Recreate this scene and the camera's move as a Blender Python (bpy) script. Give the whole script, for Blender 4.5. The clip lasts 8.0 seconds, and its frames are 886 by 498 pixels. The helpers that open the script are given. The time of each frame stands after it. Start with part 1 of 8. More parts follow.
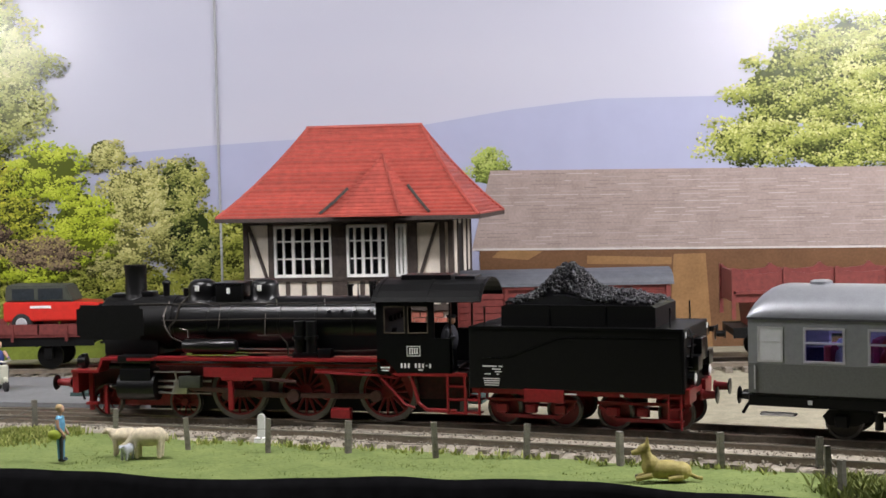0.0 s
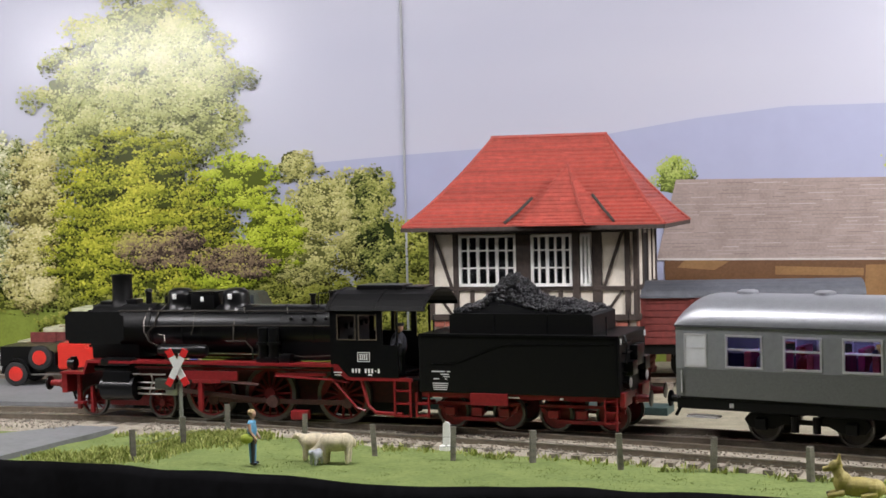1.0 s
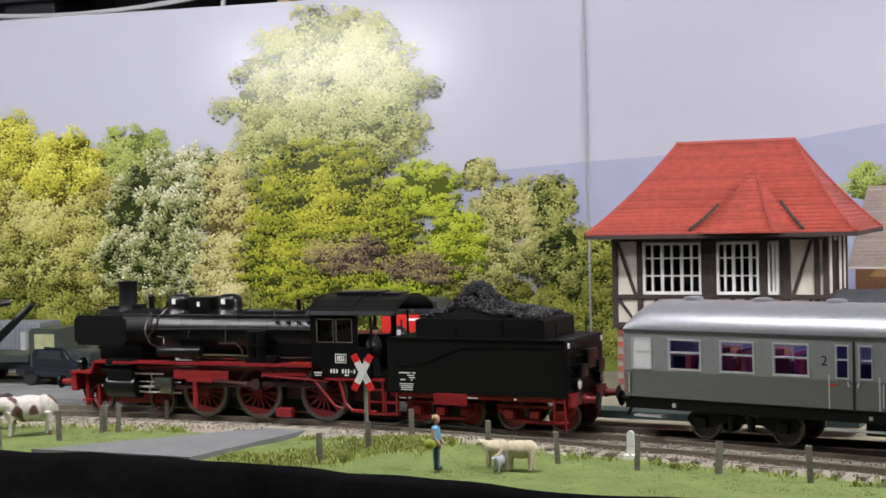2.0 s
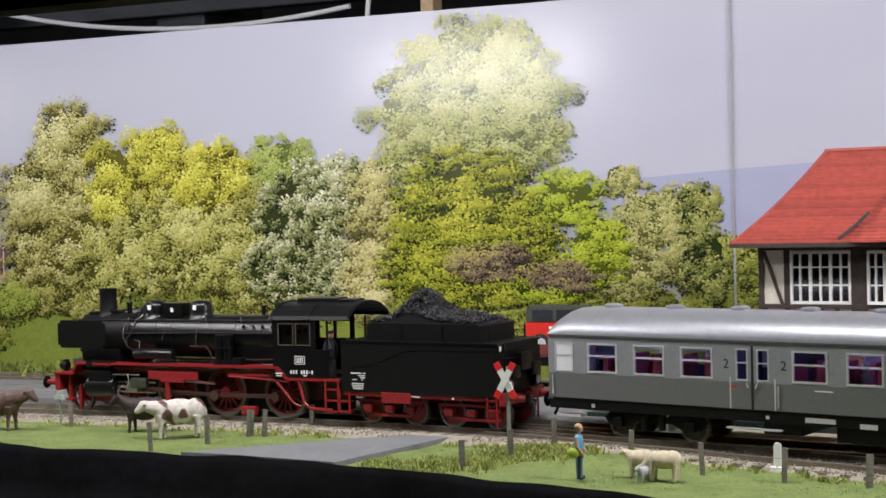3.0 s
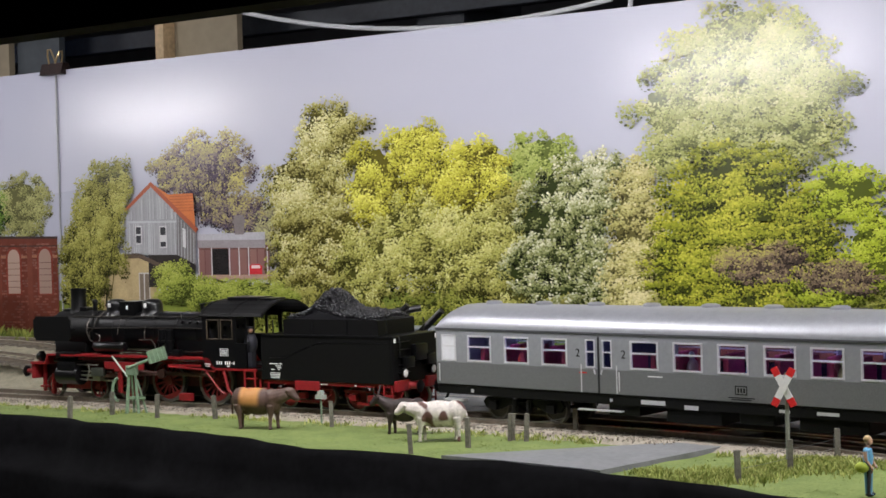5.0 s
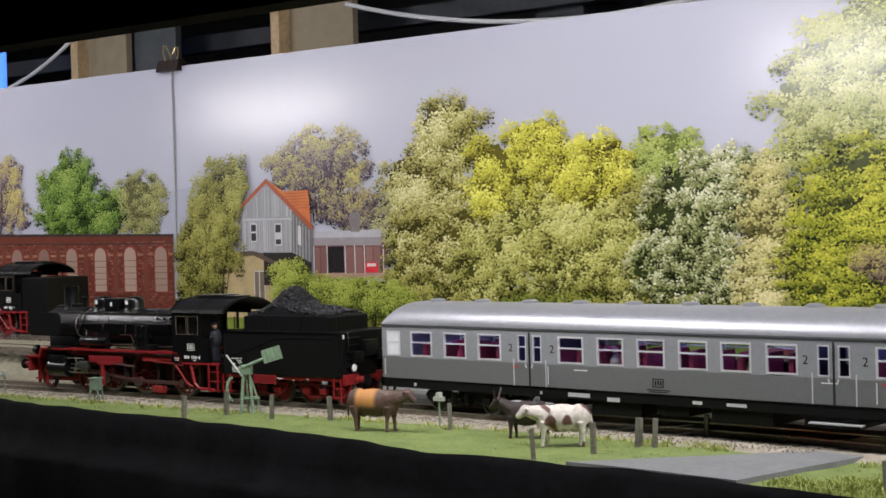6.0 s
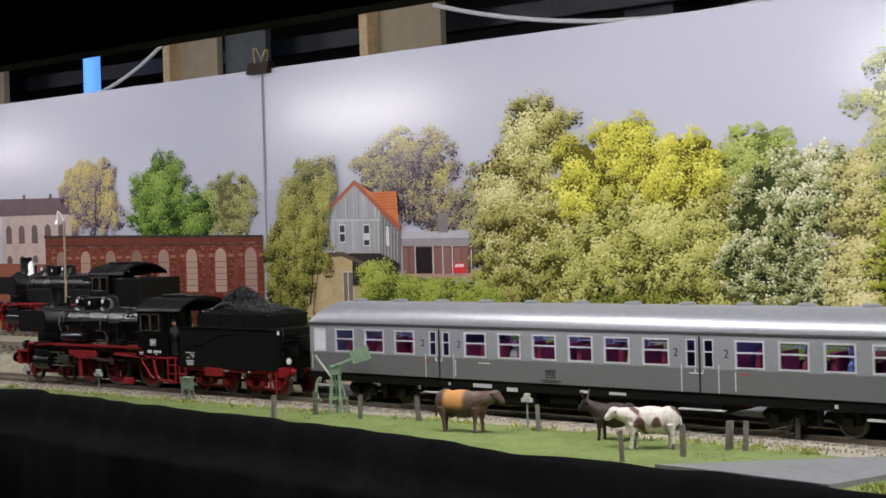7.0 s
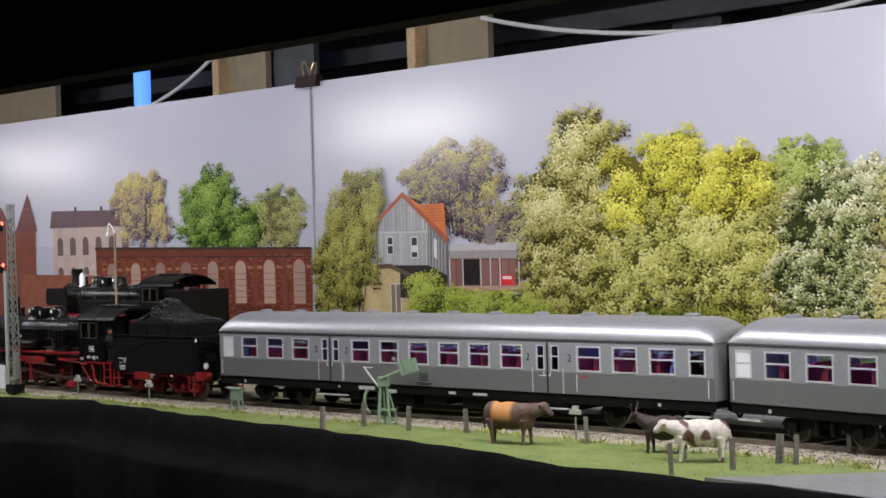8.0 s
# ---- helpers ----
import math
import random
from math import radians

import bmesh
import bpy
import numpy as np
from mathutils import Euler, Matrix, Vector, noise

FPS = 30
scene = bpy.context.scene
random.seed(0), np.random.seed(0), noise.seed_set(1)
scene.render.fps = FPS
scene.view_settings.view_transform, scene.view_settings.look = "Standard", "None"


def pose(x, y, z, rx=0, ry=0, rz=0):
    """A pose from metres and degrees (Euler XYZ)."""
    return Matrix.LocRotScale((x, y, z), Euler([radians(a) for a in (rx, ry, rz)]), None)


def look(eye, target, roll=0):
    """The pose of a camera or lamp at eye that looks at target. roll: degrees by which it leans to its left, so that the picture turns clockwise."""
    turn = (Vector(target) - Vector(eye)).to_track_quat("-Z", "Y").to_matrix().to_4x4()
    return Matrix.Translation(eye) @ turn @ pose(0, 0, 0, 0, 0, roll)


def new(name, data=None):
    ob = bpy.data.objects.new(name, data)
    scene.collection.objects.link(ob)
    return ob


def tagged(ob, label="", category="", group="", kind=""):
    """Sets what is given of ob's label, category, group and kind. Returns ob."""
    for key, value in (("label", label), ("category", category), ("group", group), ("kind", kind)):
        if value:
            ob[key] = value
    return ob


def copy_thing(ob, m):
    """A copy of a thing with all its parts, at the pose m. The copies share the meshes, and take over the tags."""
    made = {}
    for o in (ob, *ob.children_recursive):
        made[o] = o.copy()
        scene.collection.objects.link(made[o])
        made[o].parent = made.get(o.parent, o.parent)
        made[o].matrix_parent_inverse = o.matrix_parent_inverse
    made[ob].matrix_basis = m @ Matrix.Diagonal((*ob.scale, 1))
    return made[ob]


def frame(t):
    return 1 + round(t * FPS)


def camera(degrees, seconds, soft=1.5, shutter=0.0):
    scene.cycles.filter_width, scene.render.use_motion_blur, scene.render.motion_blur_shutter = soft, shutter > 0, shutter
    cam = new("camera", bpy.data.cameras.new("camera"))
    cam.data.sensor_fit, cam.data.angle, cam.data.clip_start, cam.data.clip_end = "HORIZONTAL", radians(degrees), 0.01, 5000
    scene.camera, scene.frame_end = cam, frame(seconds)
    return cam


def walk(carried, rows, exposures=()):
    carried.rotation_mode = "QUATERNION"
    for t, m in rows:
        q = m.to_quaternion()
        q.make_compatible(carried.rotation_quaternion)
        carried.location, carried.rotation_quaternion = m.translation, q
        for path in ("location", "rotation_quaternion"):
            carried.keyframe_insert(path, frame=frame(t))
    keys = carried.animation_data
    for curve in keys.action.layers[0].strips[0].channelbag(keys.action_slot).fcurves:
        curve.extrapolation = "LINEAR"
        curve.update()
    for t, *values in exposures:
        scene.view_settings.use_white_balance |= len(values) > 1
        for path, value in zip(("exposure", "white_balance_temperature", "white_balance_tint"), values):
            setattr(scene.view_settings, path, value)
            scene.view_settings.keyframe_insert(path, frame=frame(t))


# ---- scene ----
cam = camera(33.56, 8.0, soft=1.6)
walk(cam, [
    (0.0, pose(0.0000, 0.0000, 0.0836, 87.381, 1.313, 1.855)),
    (0.5, pose(-0.0006, -0.0008, 0.0842, 87.525, 1.353, 5.351)),
    (1.0, pose(-0.0012, -0.0011, 0.0844, 87.843, 1.370, 8.913)),
    (1.5, pose(-0.0016, -0.0014, 0.0845, 88.204, 1.398, 12.359)),
    (2.0, pose(-0.0023, -0.0010, 0.0844, 88.294, 1.450, 15.943)),
    (3.5, pose(-0.0027, -0.0022, 0.0845, 88.921, 1.504, 23.795)),
    (4.0, pose(-0.0022, -0.0037, 0.0845, 88.942, 1.650, 26.259)),
    (4.5, pose(-0.0060, 0.0043, 0.0834, 89.055, 1.637, 28.882)),
    (6.0, pose(-0.0306, 0.0353, 0.0803, 89.284, 1.597, 35.850)),
    (6.5, pose(-0.0307, 0.0352, 0.0803, 89.327, 1.612, 37.664)),
    (7.0, pose(-0.0308, 0.0357, 0.0806, 89.388, 1.670, 39.281)),
    (7.5, pose(-0.0308, 0.0345, 0.0805, 89.760, 1.682, 40.208)),
    (8.0, pose(-0.0306, 0.0339, 0.0807, 89.907, 1.626, 41.075)),
], exposures=[(0.0, 0.0), (8.0, 0.0)])

S = 1 / 87  # model scale
BACK = 0.70  # the printed backdrop stands at this y

# ---- light: dim hall with an added fill, strip of lamps behind the fascia ----
world = bpy.data.worlds.new("hall_air")
world.use_nodes = True
world.node_tree.nodes["Background"].inputs[0].default_value = (0.75, 0.85, 1.0, 1)
world.node_tree.nodes["Background"].inputs[1].default_value = 0.012
scene.world = world


def area_lamp(name, eye, target, sx, sy, watts, colour=(1.0, 0.97, 1.0)):
    data = bpy.data.lights.new(name, "AREA")
    data.shape, data.size, data.size_y, data.energy, data.color = "RECTANGLE", sx, sy, watts, colour
    ob = new(name, data)
    ob.matrix_world = look(eye, target)
    return tagged(ob, "white area light, as fascia strip or added hall fill", "lamp")


for lx, watts in ((-1.35, 0.52), (-0.95, 0.56), (-0.55, 0.65), (-0.15, 0.92), (0.25, 1.9), (0.6, 1.7)):
    area_lamp("strip_lamp", (lx, 0.405, 0.31), (lx, 0.52, 0.0), 0.14, 0.035, watts)
# lower lamps, which mirror in the glossy print
for lx, watts in ((-1.47, 0.32), (-0.90, 0.42), (-0.365, 0.50), (0.24, 0.36)):
    area_lamp("strip_lamp", (lx, 0.405, 0.190), (lx, 0.70, 0.13), 0.16, 0.014, watts)
# unseen fill light, added behind the camera to brighten the front faintly
area_lamp("hall_fill_light", (-0.3, -1.2, 1.9), (-0.35, 0.5, 0.05), 1.6, 0.5, 0.9, (0.93, 0.96, 1.0))


# ---- materials ----
def mat(name, colour, rough=0.6, metal=0.0, var=0.12, scale=300.0, bump=0.0, fine=0.0, second=None, coords="Object", spread=0.0, spec=0.5, coat=0.0):
    """Base colour broken up at two scales, with relief; spread varies it from piece to piece."""
    m = bpy.data.materials.new(name)
    m.use_nodes = True
    nt = m.node_tree
    b = nt.nodes["Principled BSDF"]
    b.inputs["Roughness"].default_value, b.inputs["Metallic"].default_value = rough, metal
    b.inputs["Specular IOR Level"].default_value = spec
    b.inputs["Coat Weight"].default_value = coat
    tc = nt.nodes.new("ShaderNodeTexCoord")
    n1 = nt.nodes.new("ShaderNodeTexNoise")
    n1.inputs["Scale"].default_value, n1.inputs["Detail"].default_value = scale, 6
    n2 = nt.nodes.new("ShaderNodeTexNoise")
    n2.inputs["Scale"].default_value, n2.inputs["Detail"].default_value = scale * 7, 3
    for n in (n1, n2):
        nt.links.new(tc.outputs[coords], n.inputs["Vector"])
    add = nt.nodes.new("ShaderNodeMath")
    add.operation = "ADD"
    half = nt.nodes.new("ShaderNodeMath")
    half.operation, half.inputs[1].default_value = "MULTIPLY", 0.5
    nt.links.new(n1.outputs["Fac"], add.inputs[0])
    nt.links.new(n2.outputs["Fac"], add.inputs[1])
    nt.links.new(add.outputs[0], half.inputs[0])
    ramp = nt.nodes.new("ShaderNodeValToRGB")
    c2 = second or tuple(min(1, c * (1 + var * 2)) for c in colour)
    c1 = tuple(c * (1 - var * 2) for c in colour) if not second else colour
    ramp.color_ramp.elements[0].position, ramp.color_ramp.elements[1].position = 0.36, 0.64
    ramp.color_ramp.elements[0].color, ramp.color_ramp.elements[1].color = (*c1, 1), (*c2, 1)
    nt.links.new(half.outputs[0], ramp.inputs[0])
    out = ramp.outputs[0]
    if spread:
        info = nt.nodes.new("ShaderNodeObjectInfo")
        hsv = nt.nodes.new("ShaderNodeHueSaturation")
        mr = nt.nodes.new("ShaderNodeMapRange")
        mr.inputs["To Min"].default_value, mr.inputs["To Max"].default_value = 1 - spread, 1 + spread
        nt.links.new(info.outputs["Random"], mr.inputs["Value"])
        nt.links.new(mr.outputs[0], hsv.inputs["Value"])
        nt.links.new(out, hsv.inputs["Color"])
        out = hsv.outputs[0]
    nt.links.new(out, b.inputs["Base Color"])
    if bump:
        bp = nt.nodes.new("ShaderNodeBump")
        bp.inputs["Strength"].default_value, bp.inputs["Distance"].default_value = bump, 0.0006
        nt.links.new(half.outputs[0], bp.inputs["Height"])
        nt.links.new(bp.outputs[0], b.inputs["Normal"])
    return m


def island_mat(name, stops, rough=0.35, spec=0.5):
    """Colour drawn piece by piece from a ramp."""
    m = bpy.data.materials.new(name)
    m.use_nodes = True
    nt = m.node_tree
    b = nt.nodes["Principled BSDF"]
    b.inputs["Roughness"].default_value, b.inputs["Specular IOR Level"].default_value = rough, spec
    g = nt.nodes.new("ShaderNodeNewGeometry")
    ramp = nt.nodes.new("ShaderNodeValToRGB")
    e = ramp.color_ramp.elements
    while len(e) < len(stops):
        e.new(0.5)
    for k, c in enumerate(stops):
        e[k].position, e[k].color = k / (len(stops) - 1), (*c, 1)
    nt.links.new(g.outputs["Random Per Island"], ramp.inputs[0])
    nt.links.new(ramp.outputs[0], b.inputs["Base Color"])
    return m


def glow_mat(name, colour, strength):
    m = bpy.data.materials.new(name)
    m.use_nodes = True
    b = m.node_tree.nodes["Principled BSDF"]
    b.inputs["Base Color"].default_value = (*colour, 1)
    b.inputs["Emission Color"].default_value, b.inputs["Emission Strength"].default_value = (*colour, 1), strength
    return m


def glass_mat(name, tint=(0.9, 0.95, 1.0), rough=0.03):
    m = bpy.data.materials.new(name)
    m.use_nodes = True
    nt = m.node_tree
    nt.nodes.remove(nt.nodes["Principled BSDF"])
    tr, gl, mix = nt.nodes.new("ShaderNodeBsdfTransparent"), nt.nodes.new("ShaderNodeBsdfGlossy"), nt.nodes.new("ShaderNodeMixShader")
    tr.inputs[0].default_value, gl.inputs["Roughness"].default_value = (*tint, 1), rough
    mix.inputs[0].default_value = 0.08
    nt.links.new(tr.outputs[0], mix.inputs[1])
    nt.links.new(gl.outputs[0], mix.inputs[2])
    nt.links.new(mix.outputs[0], nt.nodes["Material Output"].inputs[0])
    return m


BLACK = mat("satin_black_paint", (0.0045, 0.0045, 0.005), 0.30, var=0.2, scale=900, bump=0.05, spec=0.42)
BLACK_MATT = mat("matt_black_paint", (0.0035, 0.0035, 0.0035), 0.5, var=0.2, scale=900, spec=0.22)
# wheel and frame reds: the shade under the running board is put into them
WHEEL_RED = mat("shaded_red_wheel_paint", (0.17, 0.009, 0.011), 0.45, var=0.15, scale=800)
FRAME_RED = mat("shaded_red_frame_paint", (0.05, 0.006, 0.006), 0.55, var=0.25, scale=700)
RED = mat("red_frame_paint", (0.24, 0.014, 0.017), 0.40, var=0.12, scale=800, bump=0.05)
STEEL = mat("bright_steel", (0.45, 0.43, 0.40), 0.35, 0.9, var=0.1, scale=800)
TYRE = mat("blackened_wheel_tyre", (0.16, 0.15, 0.14), 0.4, 0.7, var=0.1, scale=800)
BROWN_STEEL = mat("dull_brown_rods", (0.10, 0.05, 0.045), 0.42, 0.35, var=0.15, scale=800)
COAL = mat("coal", (0.012, 0.012, 0.014), 0.35, var=0.4, scale=1500, bump=0.3)
WHITE = mat("white_print", (0.8, 0.8, 0.78), 0.5, var=0.04, scale=900)
SILVER = mat("coach_upper_grey", (0.31, 0.32, 0.335), 0.38, 0.25, var=0.04, scale=500)
SILVER_LOW = mat("coach_lower_patterned_steel", (0.185, 0.19, 0.192), 0.42, 0.35, var=0.10, scale=2600, bump=0.15)
ROOF_SILVER = mat("silver_roof_paint", (0.36, 0.37, 0.395), 0.42, 0.6, var=0.04, scale=300)
GREY_TRIM = mat("pale_window_frame", (0.66, 0.66, 0.68), 0.35, 0.4, var=0.04, scale=500)
SEAT_RED = mat("maroon_seats", (0.22, 0.015, 0.05), 0.6, var=0.2, scale=700)
BLUE_IN = mat("blue_interior", (0.012, 0.013, 0.035), 0.6, var=0.2, scale=600)
GLASS = glass_mat("coach_glass")
FROST = mat("frosted_white_glass", (0.72, 0.73, 0.76), 0.5, var=0.03, scale=400)
WAGON_RED = mat("oxide_red_wagon", (0.155, 0.03, 0.026), 0.55, var=0.16, scale=500, bump=0.1)
WAGON_ROOF = mat("grey_wagon_roof", (0.085, 0.09, 0.105), 0.6, var=0.12, scale=300)
GRASS = mat("static_grass_mat", (0.125, 0.175, 0.045), 0.9, second=(0.215, 0.27, 0.08), scale=90, bump=0.8, coords="Object")
BALLAST = mat("ballast", (0.25, 0.22, 0.17), 0.9, second=(0.46, 0.41, 0.33), scale=260, bump=1.0)
YARD = mat("yard_gravel", (0.20, 0.185, 0.13), 0.9, second=(0.34, 0.31, 0.22), scale=160, bump=0.7)
ROAD = mat("grey_model_road", (0.19, 0.194, 0.20), 0.8, var=0.06, scale=60, bump=0.15)
RAIL = mat("rusty_rail", (0.20, 0.165, 0.125), 0.5, 0.4, var=0.15, scale=400)
RAIL_TOP = mat("worn_rail_head", (0.55, 0.50, 0.42), 0.3, 0.8, var=0.1, scale=600)
SLEEPER = mat("dark_sleeper", (0.19, 0.165, 0.13), 0.85, var=0.2, scale=500, spread=0.3, bump=0.3)
POST = mat("weathered_fence_wood", (0.16, 0.15, 0.12), 0.85, var=0.2, scale=700, spread=0.25, bump=0.3)
WIRE = mat("fence_wire", (0.16, 0.16, 0.15), 0.6, 0.3, var=0.05)
CLOTH = mat("black_skirt_cloth", (0.0035, 0.0035, 0.004), 0.85, var=0.3, scale=40, bump=0.3, spec=0.06)
FASCIA = mat("black_fascia_board", (0.003, 0.003, 0.003), 0.75, var=0.3, scale=30, spec=0.06)
WOOD = mat("pale_pine", (0.52, 0.38, 0.22), 0.6, var=0.12, scale=40)
TIMBER = mat("dark_timber", (0.045, 0.032, 0.026), 0.7, var=0.2, scale=500, bump=0.2)
PLASTER = mat("cream_plaster", (0.70, 0.64, 0.55), 0.8, var=0.05, scale=300, bump=0.1)
ROOF_TILE = mat("red_roof_tile", (0.37, 0.068, 0.050), 0.55, var=0.12, scale=350, spread=0.14, bump=0.2)
BRICK = mat("red_brick", (0.32, 0.10, 0.07), 0.8, var=0.15, scale=500, spread=0.2, bump=0.2)
MORTAR = mat("grey_mortar", (0.35, 0.31, 0.27), 0.9, var=0.08, scale=500)
LEAD = mat("dark_lead_valley", (0.05, 0.055, 0.05), 0.5, 0.3, var=0.15, scale=400)
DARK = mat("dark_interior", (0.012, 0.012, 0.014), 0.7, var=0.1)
SIGNAL_GREEN = mat("grey_green_paint", (0.16, 0.22, 0.15), 0.55, var=0.12, scale=600)


# ---- mesh helpers (prototype metres, scaled to the model by part()) ----
def box(bm, x0, x1, y0, y1, z0, z1, bev=0.0):
    r = bmesh.ops.create_cube(bm, size=1, matrix=Matrix.LocRotScale(((x0 + x1) / 2, (y0 + y1) / 2, (z0 + z1) / 2), None, (abs(x1 - x0), abs(y1 - y0), abs(z1 - z0))))
    if bev:
        es = list({e for v in r["verts"] for e in v.link_edges})
        bmesh.ops.bevel(bm, geom=es, offset=bev, segments=2, profile=0.6, affect="EDGES")


def cyl(bm, p, q, r, r2=None, n=16, caps=True):
    p, q = Vector(p), Vector(q)
    d = q - p
    m = Matrix.Translation((p + q) / 2) @ d.to_track_quat("Z", "Y").to_matrix().to_4x4()
    bmesh.ops.create_cone(bm, cap_ends=caps, segments=n, radius1=r, radius2=r if r2 is None else r2, depth=d.length, matrix=m)


def pipe(bm, pts, r, n=6):
    """One continuous round bar along the points."""
    pts = [Vector(p) for p in pts]
    side, rings = None, []
    for i, p in enumerate(pts):
        d = (pts[min(i + 1, len(pts) - 1)] - pts[max(i - 1, 0)]).normalized()
        if side is None:
            side = d.orthogonal().normalized()
        side = (side - d * side.dot(d)).normalized()
        up = d.cross(side)
        rings.append([bm.verts.new(p + (side * math.cos(6.2832 * k / n) + up * math.sin(6.2832 * k / n)) * r) for k in range(n)])
    fs = []
    for u, v in zip(rings, rings[1:]):
        fs += [bm.faces.new((u[k], u[(k + 1) % n], v[(k + 1) % n], v[k])) for k in range(n)]
    fs += [bm.faces.new(rings[0][::-1]), bm.faces.new(rings[-1])]
    bmesh.ops.recalc_face_normals(bm, faces=fs)


def ball(bm, c, r, u=12, v=8, turn=None):
    m = Matrix.LocRotScale(c, turn or Euler((0, 0, 0)), r if hasattr(r, "__len__") else (r, r, r))
    bmesh.ops.create_uvsphere(bm, u_segments=u, v_segments=v, radius=1, matrix=m)


def prism(bm, pts, axis, a0, a1):
    """Polygon pts in the two other axes, drawn out along axis from a0 to a1."""
    def at(p, a):
        return {"x": (a, p[0], p[1]), "y": (p[0], a, p[1]), "z": (p[0], p[1], a)}[axis]
    lo, hi = [bm.verts.new(at(p, a0)) for p in pts], [bm.verts.new(at(p, a1)) for p in pts]
    fs = [bm.faces.new(lo), bm.faces.new(hi[::-1])]
    for i in range(len(pts)):
        j = (i + 1) % len(pts)
        fs.append(bm.faces.new((lo[j], lo[i], hi[i], hi[j])))
    bmesh.ops.recalc_face_normals(bm, faces=fs)


def lathe(bm, prof, c, axis="z", n=20):
    """prof: (radius, height) pairs turned round the axis through c."""
    rings = []
    for r, h in prof:
        ring = []
        for k in range(n):
            a = 2 * math.pi * k / n
            u, v = r * math.cos(a), r * math.sin(a)
            ring.append(bm.verts.new(Vector(c) + Vector({"z": (u, v, h), "y": (u, h, v), "x": (h, u, v)}[axis])))
        rings.append(ring)
    fs = []
    for a, b in zip(rings, rings[1:]):
        fs += [bm.faces.new((a[k], a[(k + 1) % n], b[(k + 1) % n], b[k])) for k in range(n)]
    fs += [bm.faces.new(rings[0][::-1]), bm.faces.new(rings[-1])]
    bmesh.ops.recalc_face_normals(bm, faces=fs)


def part(name, bm, material, parent=None, label="", scale=S, smooth=False, kind=""):
    me = bpy.data.meshes.new(name)
    if scale != 1:
        bmesh.ops.scale(bm, vec=(scale, scale, scale), verts=bm.verts)
    bm.to_mesh(me)
    bm.free()
    for m in (material if isinstance(material, (list, tuple)) else [material]):
        me.materials.append(m)
    if smooth:
        me.shade_smooth()
        me.set_sharp_from_angle(angle=radians(42))
    ob = new(name, me)
    ob.parent = parent
    return tagged(ob, label, kind=kind)


def thing(name, m, label, category, group="", kind=""):
    ob = new(name)
    ob.empty_display_size = 0.01
    ob.matrix_world = m
    return tagged(ob, label, category, group, kind)


def raw(name, verts, faces, material, parent=None, label="", kind=""):
    me = bpy.data.meshes.new(name)
    me.from_pydata(verts, [], faces)
    me.materials.append(material)
    ob = new(name, me)
    ob.parent = parent
    return tagged(ob, label, kind=kind)


# ---- the track's line: a smooth curve through a few plan points ----
PLAN_X = [-1.6, -1.2, -0.85, -0.65, -0.5, -0.4, -0.32, -0.24, -0.16, -0.08, 0.0, 0.06, 0.12, 0.2, 0.3, 0.45]
PLAN_Y = [0.551, 0.549, 0.5473, 0.5453, 0.5445, 0.5452, 0.5428, 0.5358, 0.5223, 0.5067, 0.4873, 0.4660, 0.4415, 0.4060, 0.354, 0.270]
# the meadow's upper border runs on a calmer curve of its own
BORDER_X = [-1.6, -1.2, -0.85, -0.65, -0.5, -0.4, -0.3, -0.2, -0.05, 0.1, 0.3, 0.45]
BORDER_Y = [0.574, 0.566, 0.558, 0.5535, 0.5515, 0.549, 0.542, 0.529, 0.4945, 0.4495, 0.39, 0.345]


def spline(k, y):
    k, y = np.array(k), np.array(y)
    n, h = len(k), np.diff(k)
    a, b = np.eye(n), np.zeros(n)
    for i in range(1, n - 1):
        a[i, i - 1], a[i, i], a[i, i + 1] = h[i - 1], 2 * (h[i - 1] + h[i]), h[i]
        b[i] = 6 * ((y[i + 1] - y[i]) / h[i] - (y[i] - y[i - 1]) / h[i - 1])
    m = np.linalg.solve(a, b)

    def ev(x):
        i = np.clip(np.searchsorted(k, x) - 1, 0, n - 2)
        d, hh = x - k[i], h[i]
        c = (y[i + 1] - y[i]) / hh - hh * (2 * m[i] + m[i + 1]) / 6
        return y[i] + c * d + m[i] / 2 * d * d + (m[i + 1] - m[i]) / (6 * hh) * d ** 3
    return ev


LINE_X = np.linspace(-1.6, 0.45, 2051)
LINE_Y = spline(PLAN_X, PLAN_Y)(LINE_X)
BORDER_LINE = spline(BORDER_X, BORDER_Y)(LINE_X)
LINE_S = np.concatenate([[0], np.cumsum(np.hypot(np.diff(LINE_X), np.diff(LINE_Y)))])
RAIL_Z = 0.004


def line_y(x):
    return float(np.interp(x, LINE_X, LINE_Y))


def border_y(x):
    return float(np.interp(x, LINE_X, BORDER_LINE))


def line_at(s):
    return Vector((float(np.interp(s, LINE_S, LINE_X)), float(np.interp(s, LINE_S, LINE_Y)), RAIL_Z))


EDGE_X = [-1.7, -0.9, -0.78, -0.72, -0.66, -0.6, -0.5, -0.4, -0.345, -0.3, -0.23, -0.2, -0.127, -0.09, -0.06, -0.025, 0.026, 0.052, 0.12, 0.45]
EDGE_Y = [0.50, 0.502, 0.503, 0.516, 0.506, 0.497, 0.487, 0.472, 0.456, 0.456, 0.451, 0.4435, 0.424, 0.412, 0.407, 0.408, 0.396, 0.382, 0.355, 0.25]


def edge_y(x):
    return float(np.interp(x, EDGE_X, EDGE_Y)) + 0.0012 * math.sin(x * 95) + 0.0008 * math.sin(x * 213 + 1)


def grass_y(x):
    return min(border_y(x) - 0.0255, line_y(x) - 0.0205) - max(0.0, x + 0.12) * 0.085 + 0.0012 * math.sin(x * 140) + 0.0009 * math.sin(x * 331)


